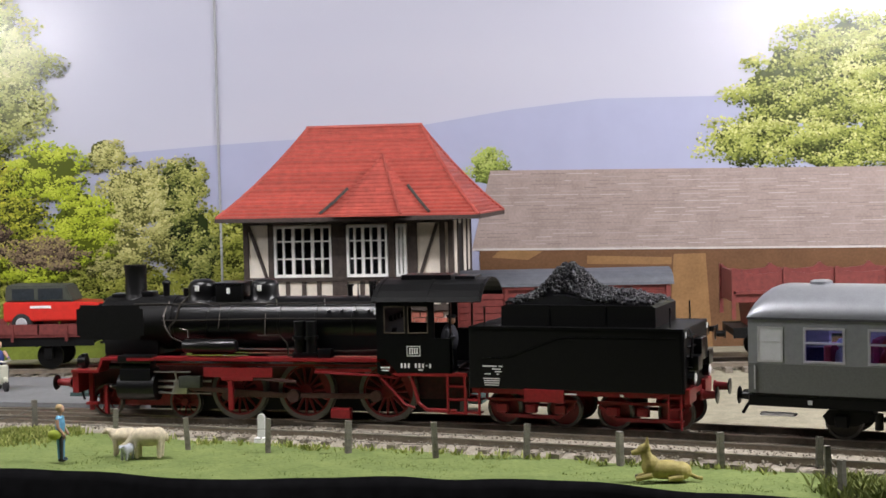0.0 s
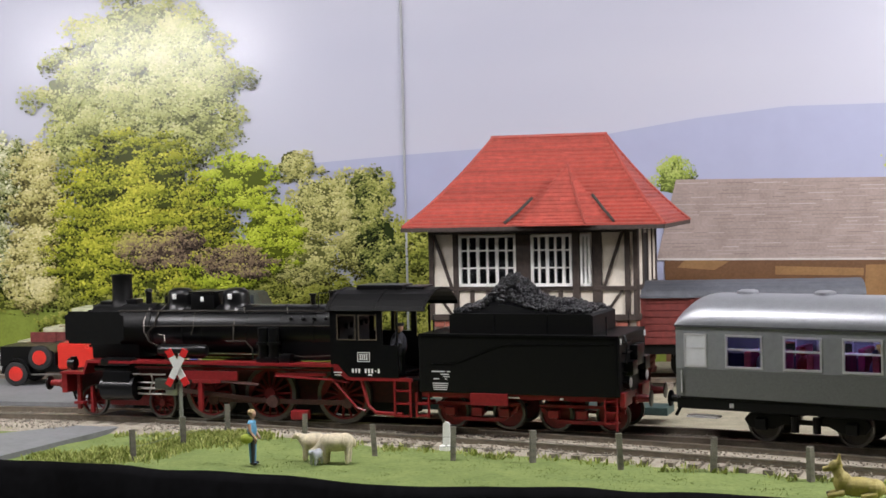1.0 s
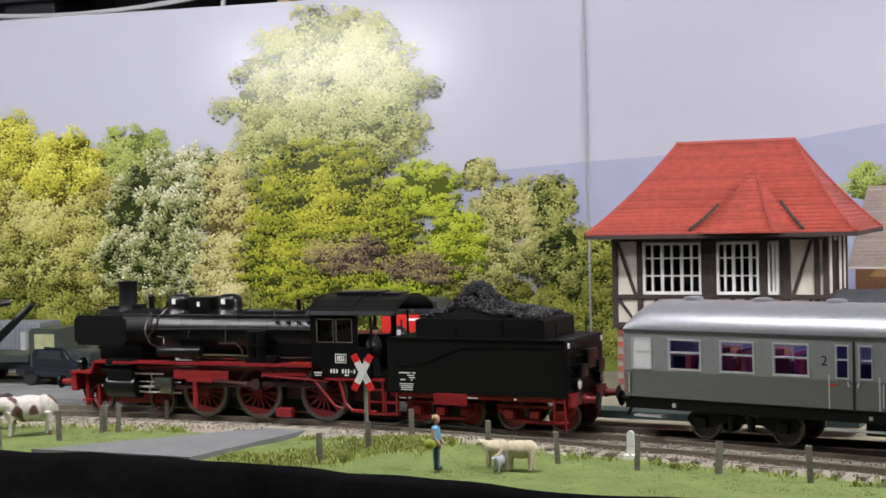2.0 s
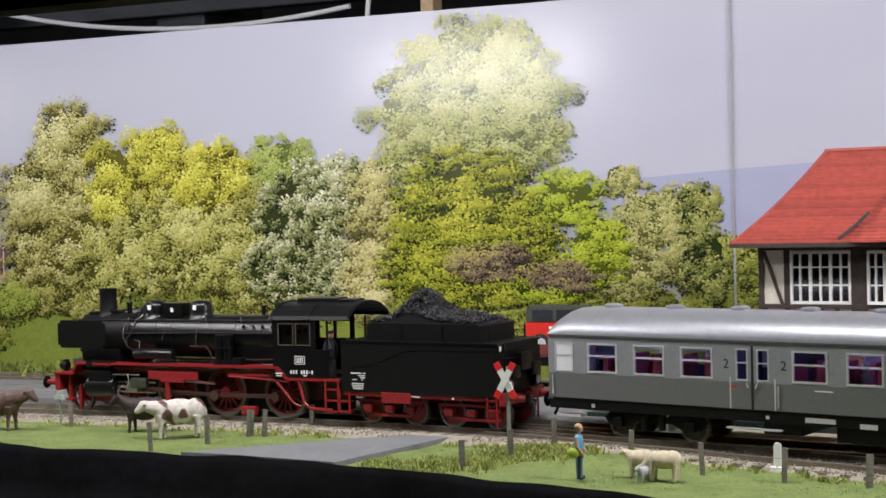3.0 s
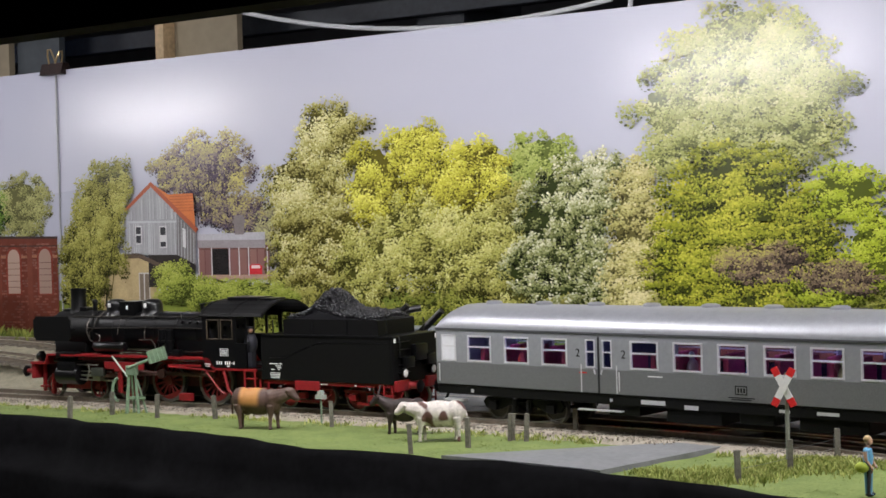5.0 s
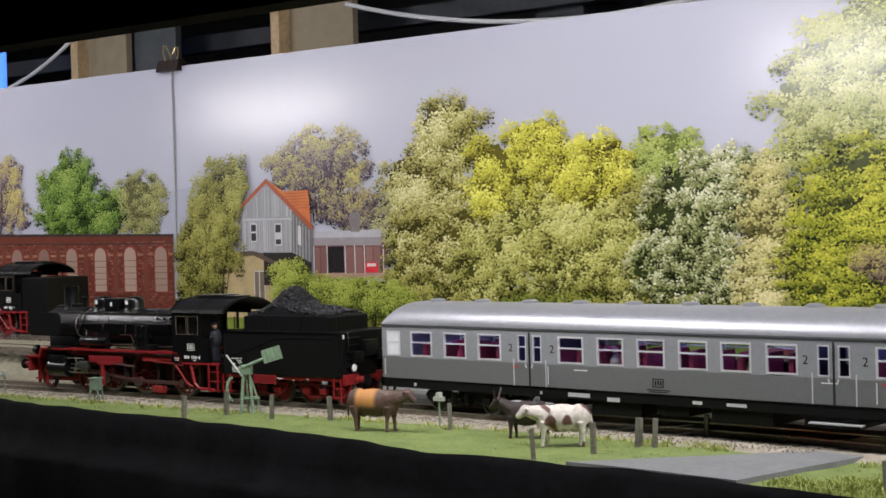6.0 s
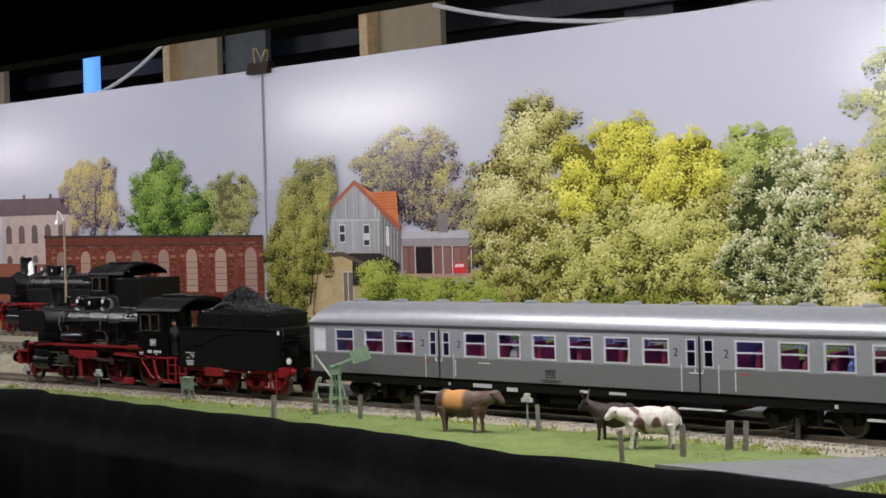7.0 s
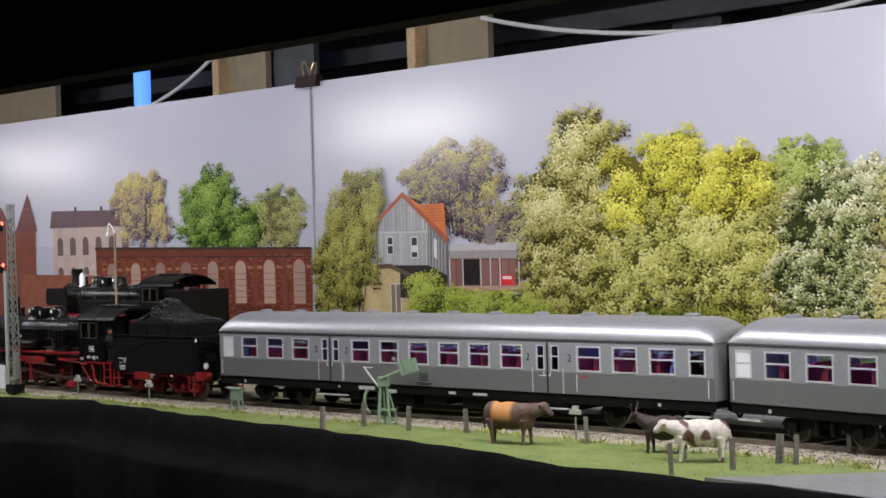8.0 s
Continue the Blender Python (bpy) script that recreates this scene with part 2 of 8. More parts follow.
def ground_z(x, y):
    """The yard is raised towards the backdrop's far end to fit the camera's view of the siding."""
    far = min(1, max(0, (y - 0.575) / 0.05))
    west = min(1, max(0, (-x - 0.5) / 0.22))
    z = 0.0185 * far * far * (3 - 2 * far) * west * west * (3 - 2 * west) + 0.0025 * far * (1 - west)
    bank = math.exp(-((x + 0.155) / 0.03) ** 2) * math.exp(-((y - 0.49) / 0.012) ** 2)
    return z + 0.002 * bank


# ---- ground: one sheet, grass, ballast and yard in bands ----
xs = [-1.7 + 0.006 * i for i in range(int(2.15 / 0.006) + 1)]
verts, faces, slots = [], [], []
NG, NB, NY = 9, 7, 12
for x in xs:
    e, g = edge_y(x), grass_y(x)
    b = line_y(max(-1.6, min(0.45, x))) + 0.0215
    ys = [e + (g - e) * k / NG for k in range(NG)] + [g + (b - g) * k / NB for k in range(NB)] + [b + (BACK - 0.001 - b) * k / NY for k in range(NY + 1)]
    for k, y in enumerate(ys):
        h = ground_z(x, y)
        if 0 < k < NG:
            h += 0.0007 * noise.noise((x * 60, y * 60, 0)) + 0.0004 * noise.noise((x * 190, y * 190, 3))
        elif NG < k < NG + NB:
            h += 0.0017 + 0.0003 * noise.noise((x * 300, y * 300, 0))
        verts.append((x, y, h))
rows_n = NG + NB + NY + 1
for i in range(len(xs) - 1):
    for k in range(rows_n - 1):
        a = i * rows_n + k
        faces.append((a, a + rows_n, a + rows_n + 1, a + 1))
        slots.append(0 if k < NG else 1 if k < NG + NB else 2)
ground = raw("ground", verts, faces, GRASS)
for m in (BALLAST, YARD):
    ground.data.materials.append(m)
for p, s in zip(ground.data.polygons, slots):
    p.material_index = s
    p.use_smooth = True
tagged(ground, "model meadow of green scatter beside grey-brown ballast", "ground", kind="structure")

# black cloth hanging from the front edge, in soft folds
verts, faces = [], []
drop = [(0.0, 0.0008), (-0.0012, 0.0016), (-0.0035, -0.001), (-0.006, -0.010), (-0.009, -0.0185), (-0.0155, -0.0195), (-0.017, -0.0225), (-0.019, -0.06), (-0.021, -0.20), (-0.022, -0.75)]
for x in xs:
    for k, (dy, z) in enumerate(drop):
        f = 0.0012 * min(1, k / 4) * math.sin(x * 37 + k * 0.4) + 0.0008 * noise.noise((x * 25, k * 0.7, 5))
        verts.append((x, edge_y(x) + dy + f, z + (0.0006 * noise.noise((x * 40, 2, k)) if k else 0)))
n = len(drop)
for i in range(len(xs) - 1):
    for k in range(n - 1):
        a = i * n + k
        faces.append((a, a + 1, a + n + 1, a + n))
skirt = raw("skirt_cloth", verts, faces, CLOTH)
for p in skirt.data.polygons:
    p.use_smooth = True
tagged(skirt, "black cloth skirt hanging along the layout's front edge", "cloth", kind="structure")

# ---- tracks ----
def track(points, name, label, sleepers=True, piece=True, zoff=0.0):
    """Two rails with a worn head on sleepers, along a list of (x, y, z)."""
    t = tagged(new(name), label, "track", kind="structure")
    t.empty_display_size = 0.01
    pts = [Vector(p) for p in points]
    for side in (-1, 1):
        for nm, mtl, prof in (("rail", RAIL, [(-0.0005, -0.0022), (0.0005, -0.0022), (0.0004, -0.0003), (-0.0004, -0.0003)]), ("rail_head", RAIL_TOP, [(-0.00045, -0.0003), (0.00045, -0.0003), (0.0004, 0.0), (-0.0004, 0.0)])):
            vs, fs = [], []
            for i, p in enumerate(pts):
                d = (pts[min(i + 1, len(pts) - 1)] - pts[max(i - 1, 0)]).normalized()
                nrm = Vector((-d.y, d.x, 0)).normalized()
                c = p + nrm * side * 0.00855
                vs += [tuple(c + nrm * u + Vector((0, 0, w))) for u, w in prof]
            for i in range(len(pts) - 1):
                for k in range(4):
                    a, b = i * 4 + k, i * 4 + (k + 1) % 4
                    fs.append((a, b, b + 4, a + 4))
            raw(nm, vs, fs, mtl, t)
    if not sleepers:
        return t
    run, last, spots = 0.0, 0.0, []
    for a, b in zip(pts, pts[1:]):
        seg = (b - a).length
        while last + 0.0078 <= run + seg:
            last += 0.0078
            spots.append((a + (b - a) * ((last - run) / seg), math.degrees(math.atan2(b.y - a.y, b.x - a.x))))
        run += seg
    rnd = random.Random(len(spots))
    if piece:
        bm = bmesh.new()
        box(bm, -0.0015, 0.0015, -0.0150, 0.0150, -0.0042, -0.0021, 0.00015)
        proto = part("sleeper", bm, SLEEPER, t, scale=1)
        for k, (p, a) in enumerate(spots[:300]):
            ob = proto if k == 0 else proto.copy()
            if k:
                scene.collection.objects.link(ob)
            ob.matrix_basis = pose(p.x, p.y, p.z + rnd.uniform(-0.0001, 0.0001), 0, 0, a + rnd.uniform(-1.5, 1.5))
    else:
        bm = bmesh.new()
        for p, a in spots:
            bmesh.ops.create_cube(bm, size=1, matrix=pose(p.x, p.y, p.z - 0.003, 0, 0, a) @ Matrix.Diagonal((0.003, 0.030, 0.002, 1)))
        part("sleeper", bm, SLEEPER, t, scale=1, kind="stuff")
    return t


main_line = [(x, line_y(x), RAIL_Z) for x in [-1.5 + 0.01 * i for i in range(190)]]
track(main_line, "track_main", "rusty model rails on dark sleepers")
branch = [(x, border_y(x) - 0.0005 - 0.011 * min(1, (x + 0.19) / 0.1) - 0.13 * max(0, x + 0.09) ** 1.15, RAIL_Z - 0.0006) for x in [-0.19 + 0.01 * i for i in range(62)]]
track(branch, "track_branch", "rusty model rails running into the main line", piece=False)
yard_a = [(x, 0.600 + 0.03 * max(0, -x - 0.35) ** 1.4, 0.0032 + ground_z(x, 0.61)) for x in [-1.6 + 0.02 * i for i in range(64)]]
track(yard_a, "track_yard", "rusty yard rails on sunken sleepers", piece=False)
yard_b = [(x, 0.645, 0.0032 + ground_z(x, 0.645)) for x in [-1.6 + 0.02 * i for i in range(74)]]
track(yard_b, "track_siding", "rusty siding rails on sunken sleepers", piece=False)

# ---- roads ----
def slab(name, pts, z0, z1, material, label):
    bm = bmesh.new()
    prism(bm, pts, "z", z0, z1)
    ob = part(name, bm, material, scale=1)
    return tagged(ob, label, "road", kind="structure")


slab("road", [(-0.2875, 0.4575), (-0.262, 0.4558), (-0.222, 0.4495), (-0.203, 0.5145), (-0.219, 0.5175)], -0.002, 0.0016, ROAD, "grey model road leading up to the crossing")
slab("road_crossing", [(-0.218, 0.5275), (-0.201, 0.524), (-0.197, 0.536), (-0.2145, 0.5395)], 0.0005, 0.0036, ROAD, "grey infill between the rails of the crossing")
slab("road_far", [(-0.56, 0.566), (-0.36, 0.5655), (-0.213, 0.548), (-0.13, 0.531), (-0.125, 0.606), (-0.30, 0.628), (-0.56, 0.632)], -0.002, 0.0048, ROAD, "wide grey road behind the railway")

# ---- the printed backdrop ----
def sky_material():
    m = mat("printed_sky", (0.60, 0.61, 0.70), PRINT_GLOSS, var=0.02, scale=3, coords="Object")
    nt = m.node_tree
    b = nt.nodes["Principled BSDF"]
    tc = nt.nodes.new("ShaderNodeTexCoord")
    sep = nt.nodes.new("ShaderNodeSeparateXYZ")
    nt.links.new(tc.outputs["Object"], sep.inputs[0])
    ramp = nt.nodes.new("ShaderNodeValToRGB")
    e = ramp.color_ramp.elements
    e[0].position, e[0].color = 0.06, (0.47, 0.48, 0.56, 1)
    e[1].position, e[1].color = 0.20, (0.39, 0.40, 0.51, 1)
    nt.links.new(sep.outputs["Z"], ramp.inputs[0])
    cloud = nt.nodes.new("ShaderNodeTexNoise")
    cloud.inputs["Scale"].default_value = 6
    mp = nt.nodes.new("ShaderNodeMapping")
    mp.inputs["Scale"].default_value = (0.6, 1, 2.5)
    nt.links.new(tc.outputs["Object"], mp.inputs[0])
    nt.links.new(mp.outputs[0], cloud.inputs["Vector"])
    mix = nt.nodes.new("ShaderNodeMix")
    mix.data_type = "RGBA"
    mix.inputs[7].default_value = (0.52, 0.525, 0.59, 1)
    nt.links.new(cloud.outputs["Fac"], mix.inputs[0])
    nt.links.new(ramp.outputs[0], mix.inputs[6])
    nt.links.new(mix.outputs[2], b.inputs["Base Color"])
    return m


PRINT_GLOSS = 0.245
SKY = sky_material()
backdrop = tagged(new("backdrop"), "glossy printed landscape backdrop in joined sheets", "backdrop", kind="structure")
TOP = 0.190
for k, (x0, x1) in enumerate(((-1.75, -0.7211), (-0.7209, -0.1296), (-0.1294, 0.62))):
    bm = bmesh.new()
    nx, nz = 30, 6
    grid = [[bm.verts.new((x0 + (x1 - x0) * i / nx, BACK + 0.00004 * noise.noise((x0 + (x1 - x0) * i / nx * 5, j * 0.4, k)) * (1 if 0 < i < nx else 0.3), -0.01 + (TOP + 0.01) * j / nz)) for j in range(nz + 1)] for i in range(nx + 1)]
    for i in range(nx):
        for j in range(nz):
            bm.faces.new((grid[i][j], grid[i + 1][j], grid[i + 1][j + 1], grid[i][j + 1]))
    ob = part("sheet", bm, SKY, backdrop, scale=1)
    sm = ob.modifiers.new("thick", "SOLIDIFY")
    sm.thickness, sm.offset = 0.0012, -1
bm = bmesh.new()
for sx in (-0.721, -0.1295):
    cyl(bm, (sx, BACK - 0.0010, 0), (sx, BACK - 0.0010, TOP - 0.002), 0.0006, n=8)
part("seam_rod", bm, mat("pale_seam_strip", (0.33, 0.34, 0.35), 0.4, var=0.05), backdrop, scale=1)

INK = {}


def ink(c, rough=0.245):
    """Printer's ink of one colour, slightly uneven."""
    key = tuple(c)
    if key not in INK:
        INK[key] = mat("print_ink", c, rough, var=0.07, scale=120)
    return INK[key]


def patch(name, pts, c, layer, label=""):
    """A printed area: a polygon of (x, z) on the sheet, in its layer."""
    y = BACK - 0.0005 - layer * 0.00006
    return raw(name, [(x, y, z) for x, z in pts], [tuple(range(len(pts)))], c if not isinstance(c, tuple) else ink(c), backdrop, label)


def patches(name, polys, c, layer, label=""):
    y = BACK - 0.0005 - layer * 0.00006
    vs, fs = [], []
    for pts in polys:
        fs.append(tuple(range(len(vs), len(vs) + len(pts))))
        vs += [(x, y, z) for x, z in pts]
    return raw(name, vs, fs, c if not isinstance(c, tuple) else ink(c), backdrop, label, "stuff" if len(polys) > 25 else "")


def arch(cx, z0, w, h, n=7):
    pts = [(cx - w / 2, z0), (cx + w / 2, z0)]
    zs = z0 + h - w / 2
    return pts + [(cx + w / 2 * math.cos(math.pi * k / n), zs + w / 2 * math.sin(math.pi * k / n)) for k in range(n + 1)]


# hills
HILL_BLUE = mat("hill_ink", (0.37, 0.39, 0.53), PRINT_GLOSS, var=0.012, scale=14)
HILL_GREY = mat("hill_ink", (0.42, 0.43, 0.51), PRINT_GLOSS, var=0.012, scale=14)
ridge = [(-0.30, 0.098), (-0.22, 0.099), (-0.172, 0.101), (-0.132, 0.1035), (-0.09, 0.1055), (-0.03, 0.111), (0.01, 0.117), (0.052, 0.1212), (0.11, 0.1212), (0.17, 0.117), (0.3, 0.112), (0.62, 0.10)]
patch("printed_hill", [(-0.30, 0.0), (0.62, 0.0)] + ridge[::-1], HILL_BLUE, 1, "hazy blue hill")
patch("printed_hill", [(-1.75, 0.0), (-0.70, 0.0), (-0.70, 0.113), (-0.76, 0.108), (-0.85, 0.098), (-1.02, 0.089), (-1.2, 0.10), (-1.75, 0.12)], HILL_GREY, 1, "hazy grey hill")
# low bank that closes the print below
patch("printed_bank", [(-1.75, -0.004), (0.62, -0.004), (0.62, 0.03), (0.0, 0.028), (-0.2, 0.034), (-0.4, 0.045), (-0.56, 0.05), (-0.75, 0.04), (-1.75, 0.045)], (0.20, 0.25, 0.045), 2, "green bank")

TREES = {
    "pale_poplar": [(-0.261, 0.17, 0.032, 0.018), (-0.229, 0.142, 0.025, 0.02), (-0.296, 0.137, 0.025, 0.022), (-0.256, 0.135, 0.039, 0.024), (-0.275, 0.155, 0.036, 0.02), (-0.262, 0.116, 0.03, 0.016), (-0.242, 0.158, 0.03, 0.02), (-0.294, 0.115, 0.024, 0.014), (-0.234, 0.12, 0.024, 0.014)],
    "pale_acacia": [(-0.317, 0.072, 0.017, 0.036), (-0.318, 0.1, 0.012, 0.015), (-0.322, 0.05, 0.016, 0.02)],
    "copper_shrub": [(-0.252, 0.061, 0.024, 0.011), (-0.215, 0.053, 0.02, 0.008)],
    "hazel": [(-0.53, 0.06, 0.022, 0.03), (-0.50, 0.055, 0.035, 0.025), (-0.45, 0.085, 0.04, 0.03), (-0.40, 0.08, 0.03, 0.03), (-0.38, 0.055, 0.03, 0.025)],
    "back_lime": [(-0.565, 0.088, 0.024, 0.013), (-0.545, 0.075, 0.02, 0.02)],
    "far_lime": [(-0.371, 0.117, 0.021, 0.013), (-0.387, 0.105, 0.017, 0.015)],
    "tall_oak": [(-0.506, 0.134, 0.029, 0.021), (-0.521, 0.106, 0.034, 0.026), (-0.514, 0.077, 0.038, 0.028)],
    "yellow_maple": [(-0.408, 0.115, 0.02, 0.016), (-0.449, 0.123, 0.022, 0.019), (-0.43, 0.1, 0.033, 0.025), (-0.474, 0.108, 0.021, 0.026)],
    "hedge_tree": [(-0.416, 0.069, 0.034, 0.025), (-0.451, 0.073, 0.028, 0.028), (-0.479, 0.064, 0.027, 0.023), (-0.388, 0.062, 0.021, 0.025)],
    "blossom_tree": [(-0.357, 0.083, 0.03, 0.033), (-0.368, 0.059, 0.029, 0.021), (-0.336, 0.098, 0.02, 0.022), (-0.344, 0.056, 0.023, 0.018)],
    "pale_birch": [(-0.169, 0.079, 0.021, 0.019), (-0.185, 0.1, 0.009, 0.009), (-0.15, 0.082, 0.014, 0.016), (-0.152, 0.06, 0.014, 0.016), (-0.179, 0.054, 0.02, 0.014)],
    "yard_beech": [(-0.146, 0.084, 0.011, 0.013), (-0.142, 0.057, 0.011, 0.019)],
    "broad_maple": [(-0.266, 0.084, 0.043, 0.037), (-0.289, 0.061, 0.025, 0.025), (-0.237, 0.066, 0.027, 0.03), (-0.264, 0.052, 0.037, 0.016)],
    "bright_lime": [(-0.212, 0.092, 0.02, 0.015), (-0.197, 0.066, 0.017, 0.021), (-0.222, 0.046, 0.021, 0.008)],
    "mauve_tree": [(-0.596, 0.121, 0.036, 0.023), (-0.621, 0.118, 0.023, 0.014), (-0.58, 0.095, 0.03, 0.012)],
    "far_willow": [(-0.757, 0.103, 0.029, 0.022)],
    "autumn_tree": [(-0.903, 0.121, 0.037, 0.021), (-0.896, 0.102, 0.033, 0.016)],
    "green_chestnut": [(-0.825, 0.118, 0.031, 0.023), (-0.821, 0.096, 0.043, 0.016), (-0.786, 0.099, 0.016, 0.017)],
    "great_linden": [(0.15, 0.123, 0.04, 0.024), (0.169, 0.142, 0.029, 0.016), (0.124, 0.1, 0.026, 0.012), (0.163, 0.096, 0.034, 0.012), (0.195, 0.116, 0.032, 0.04)],
    "barn_birch": [(-0.002, 0.089, 0.009, 0.009)],
    "side_willow": [(-0.684, 0.099, 0.025, 0.03), (-0.69, 0.074, 0.031, 0.025), (-0.67, 0.116, 0.017, 0.014), (-0.704, 0.062, 0.017, 0.03), (-0.70, 0.045, 0.02, 0.02)],
    "garden_shrub": [(-0.623, 0.056, 0.017, 0.009), (-0.583, 0.046, 0.026, 0.008), (-0.56, 0.042, 0.03, 0.012), (-0.61, 0.046, 0.03, 0.01)],
    "bank_shrub": [(-0.568, 0.041, 0.046, 0.015), (-0.594, 0.021, 0.051, 0.015), (-0.503, 0.048, 0.047, 0.011), (-0.341, 0.038, 0.053, 0.009), (-0.188, 0.038, 0.056, 0.007), (-0.43, 0.03, 0.07, 0.015), (-0.25, 0.025, 0.07, 0.015), (-0.40, 0.047, 0.06, 0.013), (-0.30, 0.044, 0.06, 0.013), (-0.21, 0.044, 0.05, 0.012), (-0.138, 0.050, 0.016, 0.026), (-0.108, 0.052, 0.026, 0.026), (-0.115, 0.030, 0.045, 0.022)],
}
# dark, middle and light ink of each crown, leaf size, density, layer
HUES = {
    "pale_poplar": ((0.24, 0.27, 0.07), (0.42, 0.44, 0.14), (0.62, 0.61, 0.28), 1.0, 12),
    "pale_acacia": ((0.22, 0.20, 0.06), (0.48, 0.44, 0.16), (0.68, 0.62, 0.32), 0.9, 21),
    "copper_shrub": ((0.10, 0.07, 0.05), (0.22, 0.16, 0.10), (0.42, 0.38, 0.10), 0.8, 25),
    "hazel": ((0.14, 0.14, 0.03), (0.36, 0.34, 0.08), (0.54, 0.52, 0.18), 0.9, 13),
    "back_lime": ((0.16, 0.14, 0.12), (0.34, 0.32, 0.16), (0.50, 0.48, 0.22), 0.9, 7),
    "far_lime": ((0.22, 0.28, 0.06), (0.34, 0.40, 0.10), (0.46, 0.50, 0.16), 1.0, 10),
    "tall_oak": ((0.18, 0.16, 0.03), (0.42, 0.39, 0.12), (0.74, 0.70, 0.36), 0.9, 14),
    "yellow_maple": ((0.22, 0.20, 0.03), (0.52, 0.50, 0.06), (0.78, 0.75, 0.16), 0.9, 16),
    "hedge_tree": ((0.15, 0.15, 0.03), (0.42, 0.41, 0.10), (0.68, 0.66, 0.26), 0.9, 18),
    "blossom_tree": ((0.06, 0.08, 0.02), (0.30, 0.32, 0.12), (0.76, 0.75, 0.52), 0.9, 20),
    "pale_birch": ((0.18, 0.19, 0.05), (0.42, 0.41, 0.14), (0.60, 0.57, 0.25), 0.8, 15),
    "yard_beech": ((0.04, 0.06, 0.015), (0.20, 0.22, 0.05), (0.42, 0.42, 0.14), 0.8, 17),
    "broad_maple": ((0.09, 0.11, 0.015), (0.31, 0.34, 0.03), (0.58, 0.56, 0.07), 0.9, 22),
    "bright_lime": ((0.14, 0.18, 0.015), (0.34, 0.42, 0.03), (0.50, 0.56, 0.07), 0.9, 24),
    "mauve_tree": ((0.14, 0.10, 0.16), (0.32, 0.27, 0.14), (0.56, 0.50, 0.16), 0.9, 8),
    "far_willow": ((0.22, 0.22, 0.08), (0.34, 0.34, 0.13), (0.44, 0.43, 0.18), 0.8, 8),
    "autumn_tree": ((0.22, 0.16, 0.24), (0.42, 0.34, 0.14), (0.62, 0.53, 0.18), 0.9, 8),
    "green_chestnut": ((0.04, 0.08, 0.015), (0.14, 0.24, 0.04), (0.32, 0.42, 0.10), 0.9, 10),
    "great_linden": ((0.11, 0.14, 0.03), (0.33, 0.37, 0.08), (0.62, 0.62, 0.24), 0.9, 4),
    "barn_birch": ((0.20, 0.26, 0.06), (0.34, 0.42, 0.10), (0.48, 0.52, 0.18), 0.6, 4),
    "side_willow": ((0.10, 0.10, 0.02), (0.28, 0.27, 0.06), (0.46, 0.44, 0.13), 0.8, 34),
    "garden_shrub": ((0.14, 0.18, 0.03), (0.32, 0.38, 0.06), (0.46, 0.50, 0.12), 0.7, 35),
    "bank_shrub": ((0.10, 0.12, 0.02), (0.28, 0.30, 0.05), (0.46, 0.47, 0.12), 0.9, 9),
}


def leaf_poly(rnd, x, z, r):
    k = rnd.randint(5, 7)
    a0, st = rnd.random() * 6.3, rnd.uniform(0.55, 1.0)
    return [(x + r * math.cos(a0 + 6.283 * i / k) * rnd.uniform(0.6, 1.2), z + r * st * math.sin(a0 + 6.283 * i / k) * rnd.uniform(0.6, 1.2)) for i in range(k)]


def leaf_ink(c):
    """One ink of a printed crown, a little different from leaf to leaf."""
    m = bpy.data.materials.new("foliage_ink")
    m.use_nodes = True
    nt = m.node_tree
    b = nt.nodes["Principled BSDF"]
    b.inputs["Roughness"].default_value, b.inputs["Specular IOR Level"].default_value = PRINT_GLOSS, 0.5
    g = nt.nodes.new("ShaderNodeNewGeometry")
    ramp = nt.nodes.new("ShaderNodeValToRGB")
    e = ramp.color_ramp.elements
    e[0].color, e[1].color = (*[v * 0.88 for v in c], 1), (*[min(1, v * 1.12) for v in c], 1)
    nt.links.new(g.outputs["Random Per Island"], ramp.inputs[0])
    nt.links.new(ramp.outputs[0], b.inputs["Base Color"])
    return m


# size of the leaf clumps, their flatness, how sparse the crown is
CLUMPS = {"pale_poplar": (0.0085, 0.8, 0.8), "broad_maple": (0.0075, 0.42, 1.0), "bright_lime": (0.006, 0.5, 1.0), "blossom_tree": (0.0042, 1.1, 1.0), "tall_oak": (0.0062, 0.9, 0.95), "yellow_maple": (0.0065, 0.95, 0.9), "hedge_tree": (0.0055, 1.1, 1.0), "green_chestnut": (0.0068, 0.85, 1.0), "great_linden": (0.0095, 0.55, 0.95), "mauve_tree": (0.0055, 1.0, 1.1), "autumn_tree": (0.0055, 1.1, 1.1), "side_willow": (0.005, 1.2, 0.95), "copper_shrub": (0.0055, 0.5, 1.0), "pale_birch": (0.0042, 0.9, 0.9), "yard_beech": (0.004, 1.2, 1.0)}
BARE = {"mauve_tree": 26, "autumn_tree": 20, "side_willow": 4}


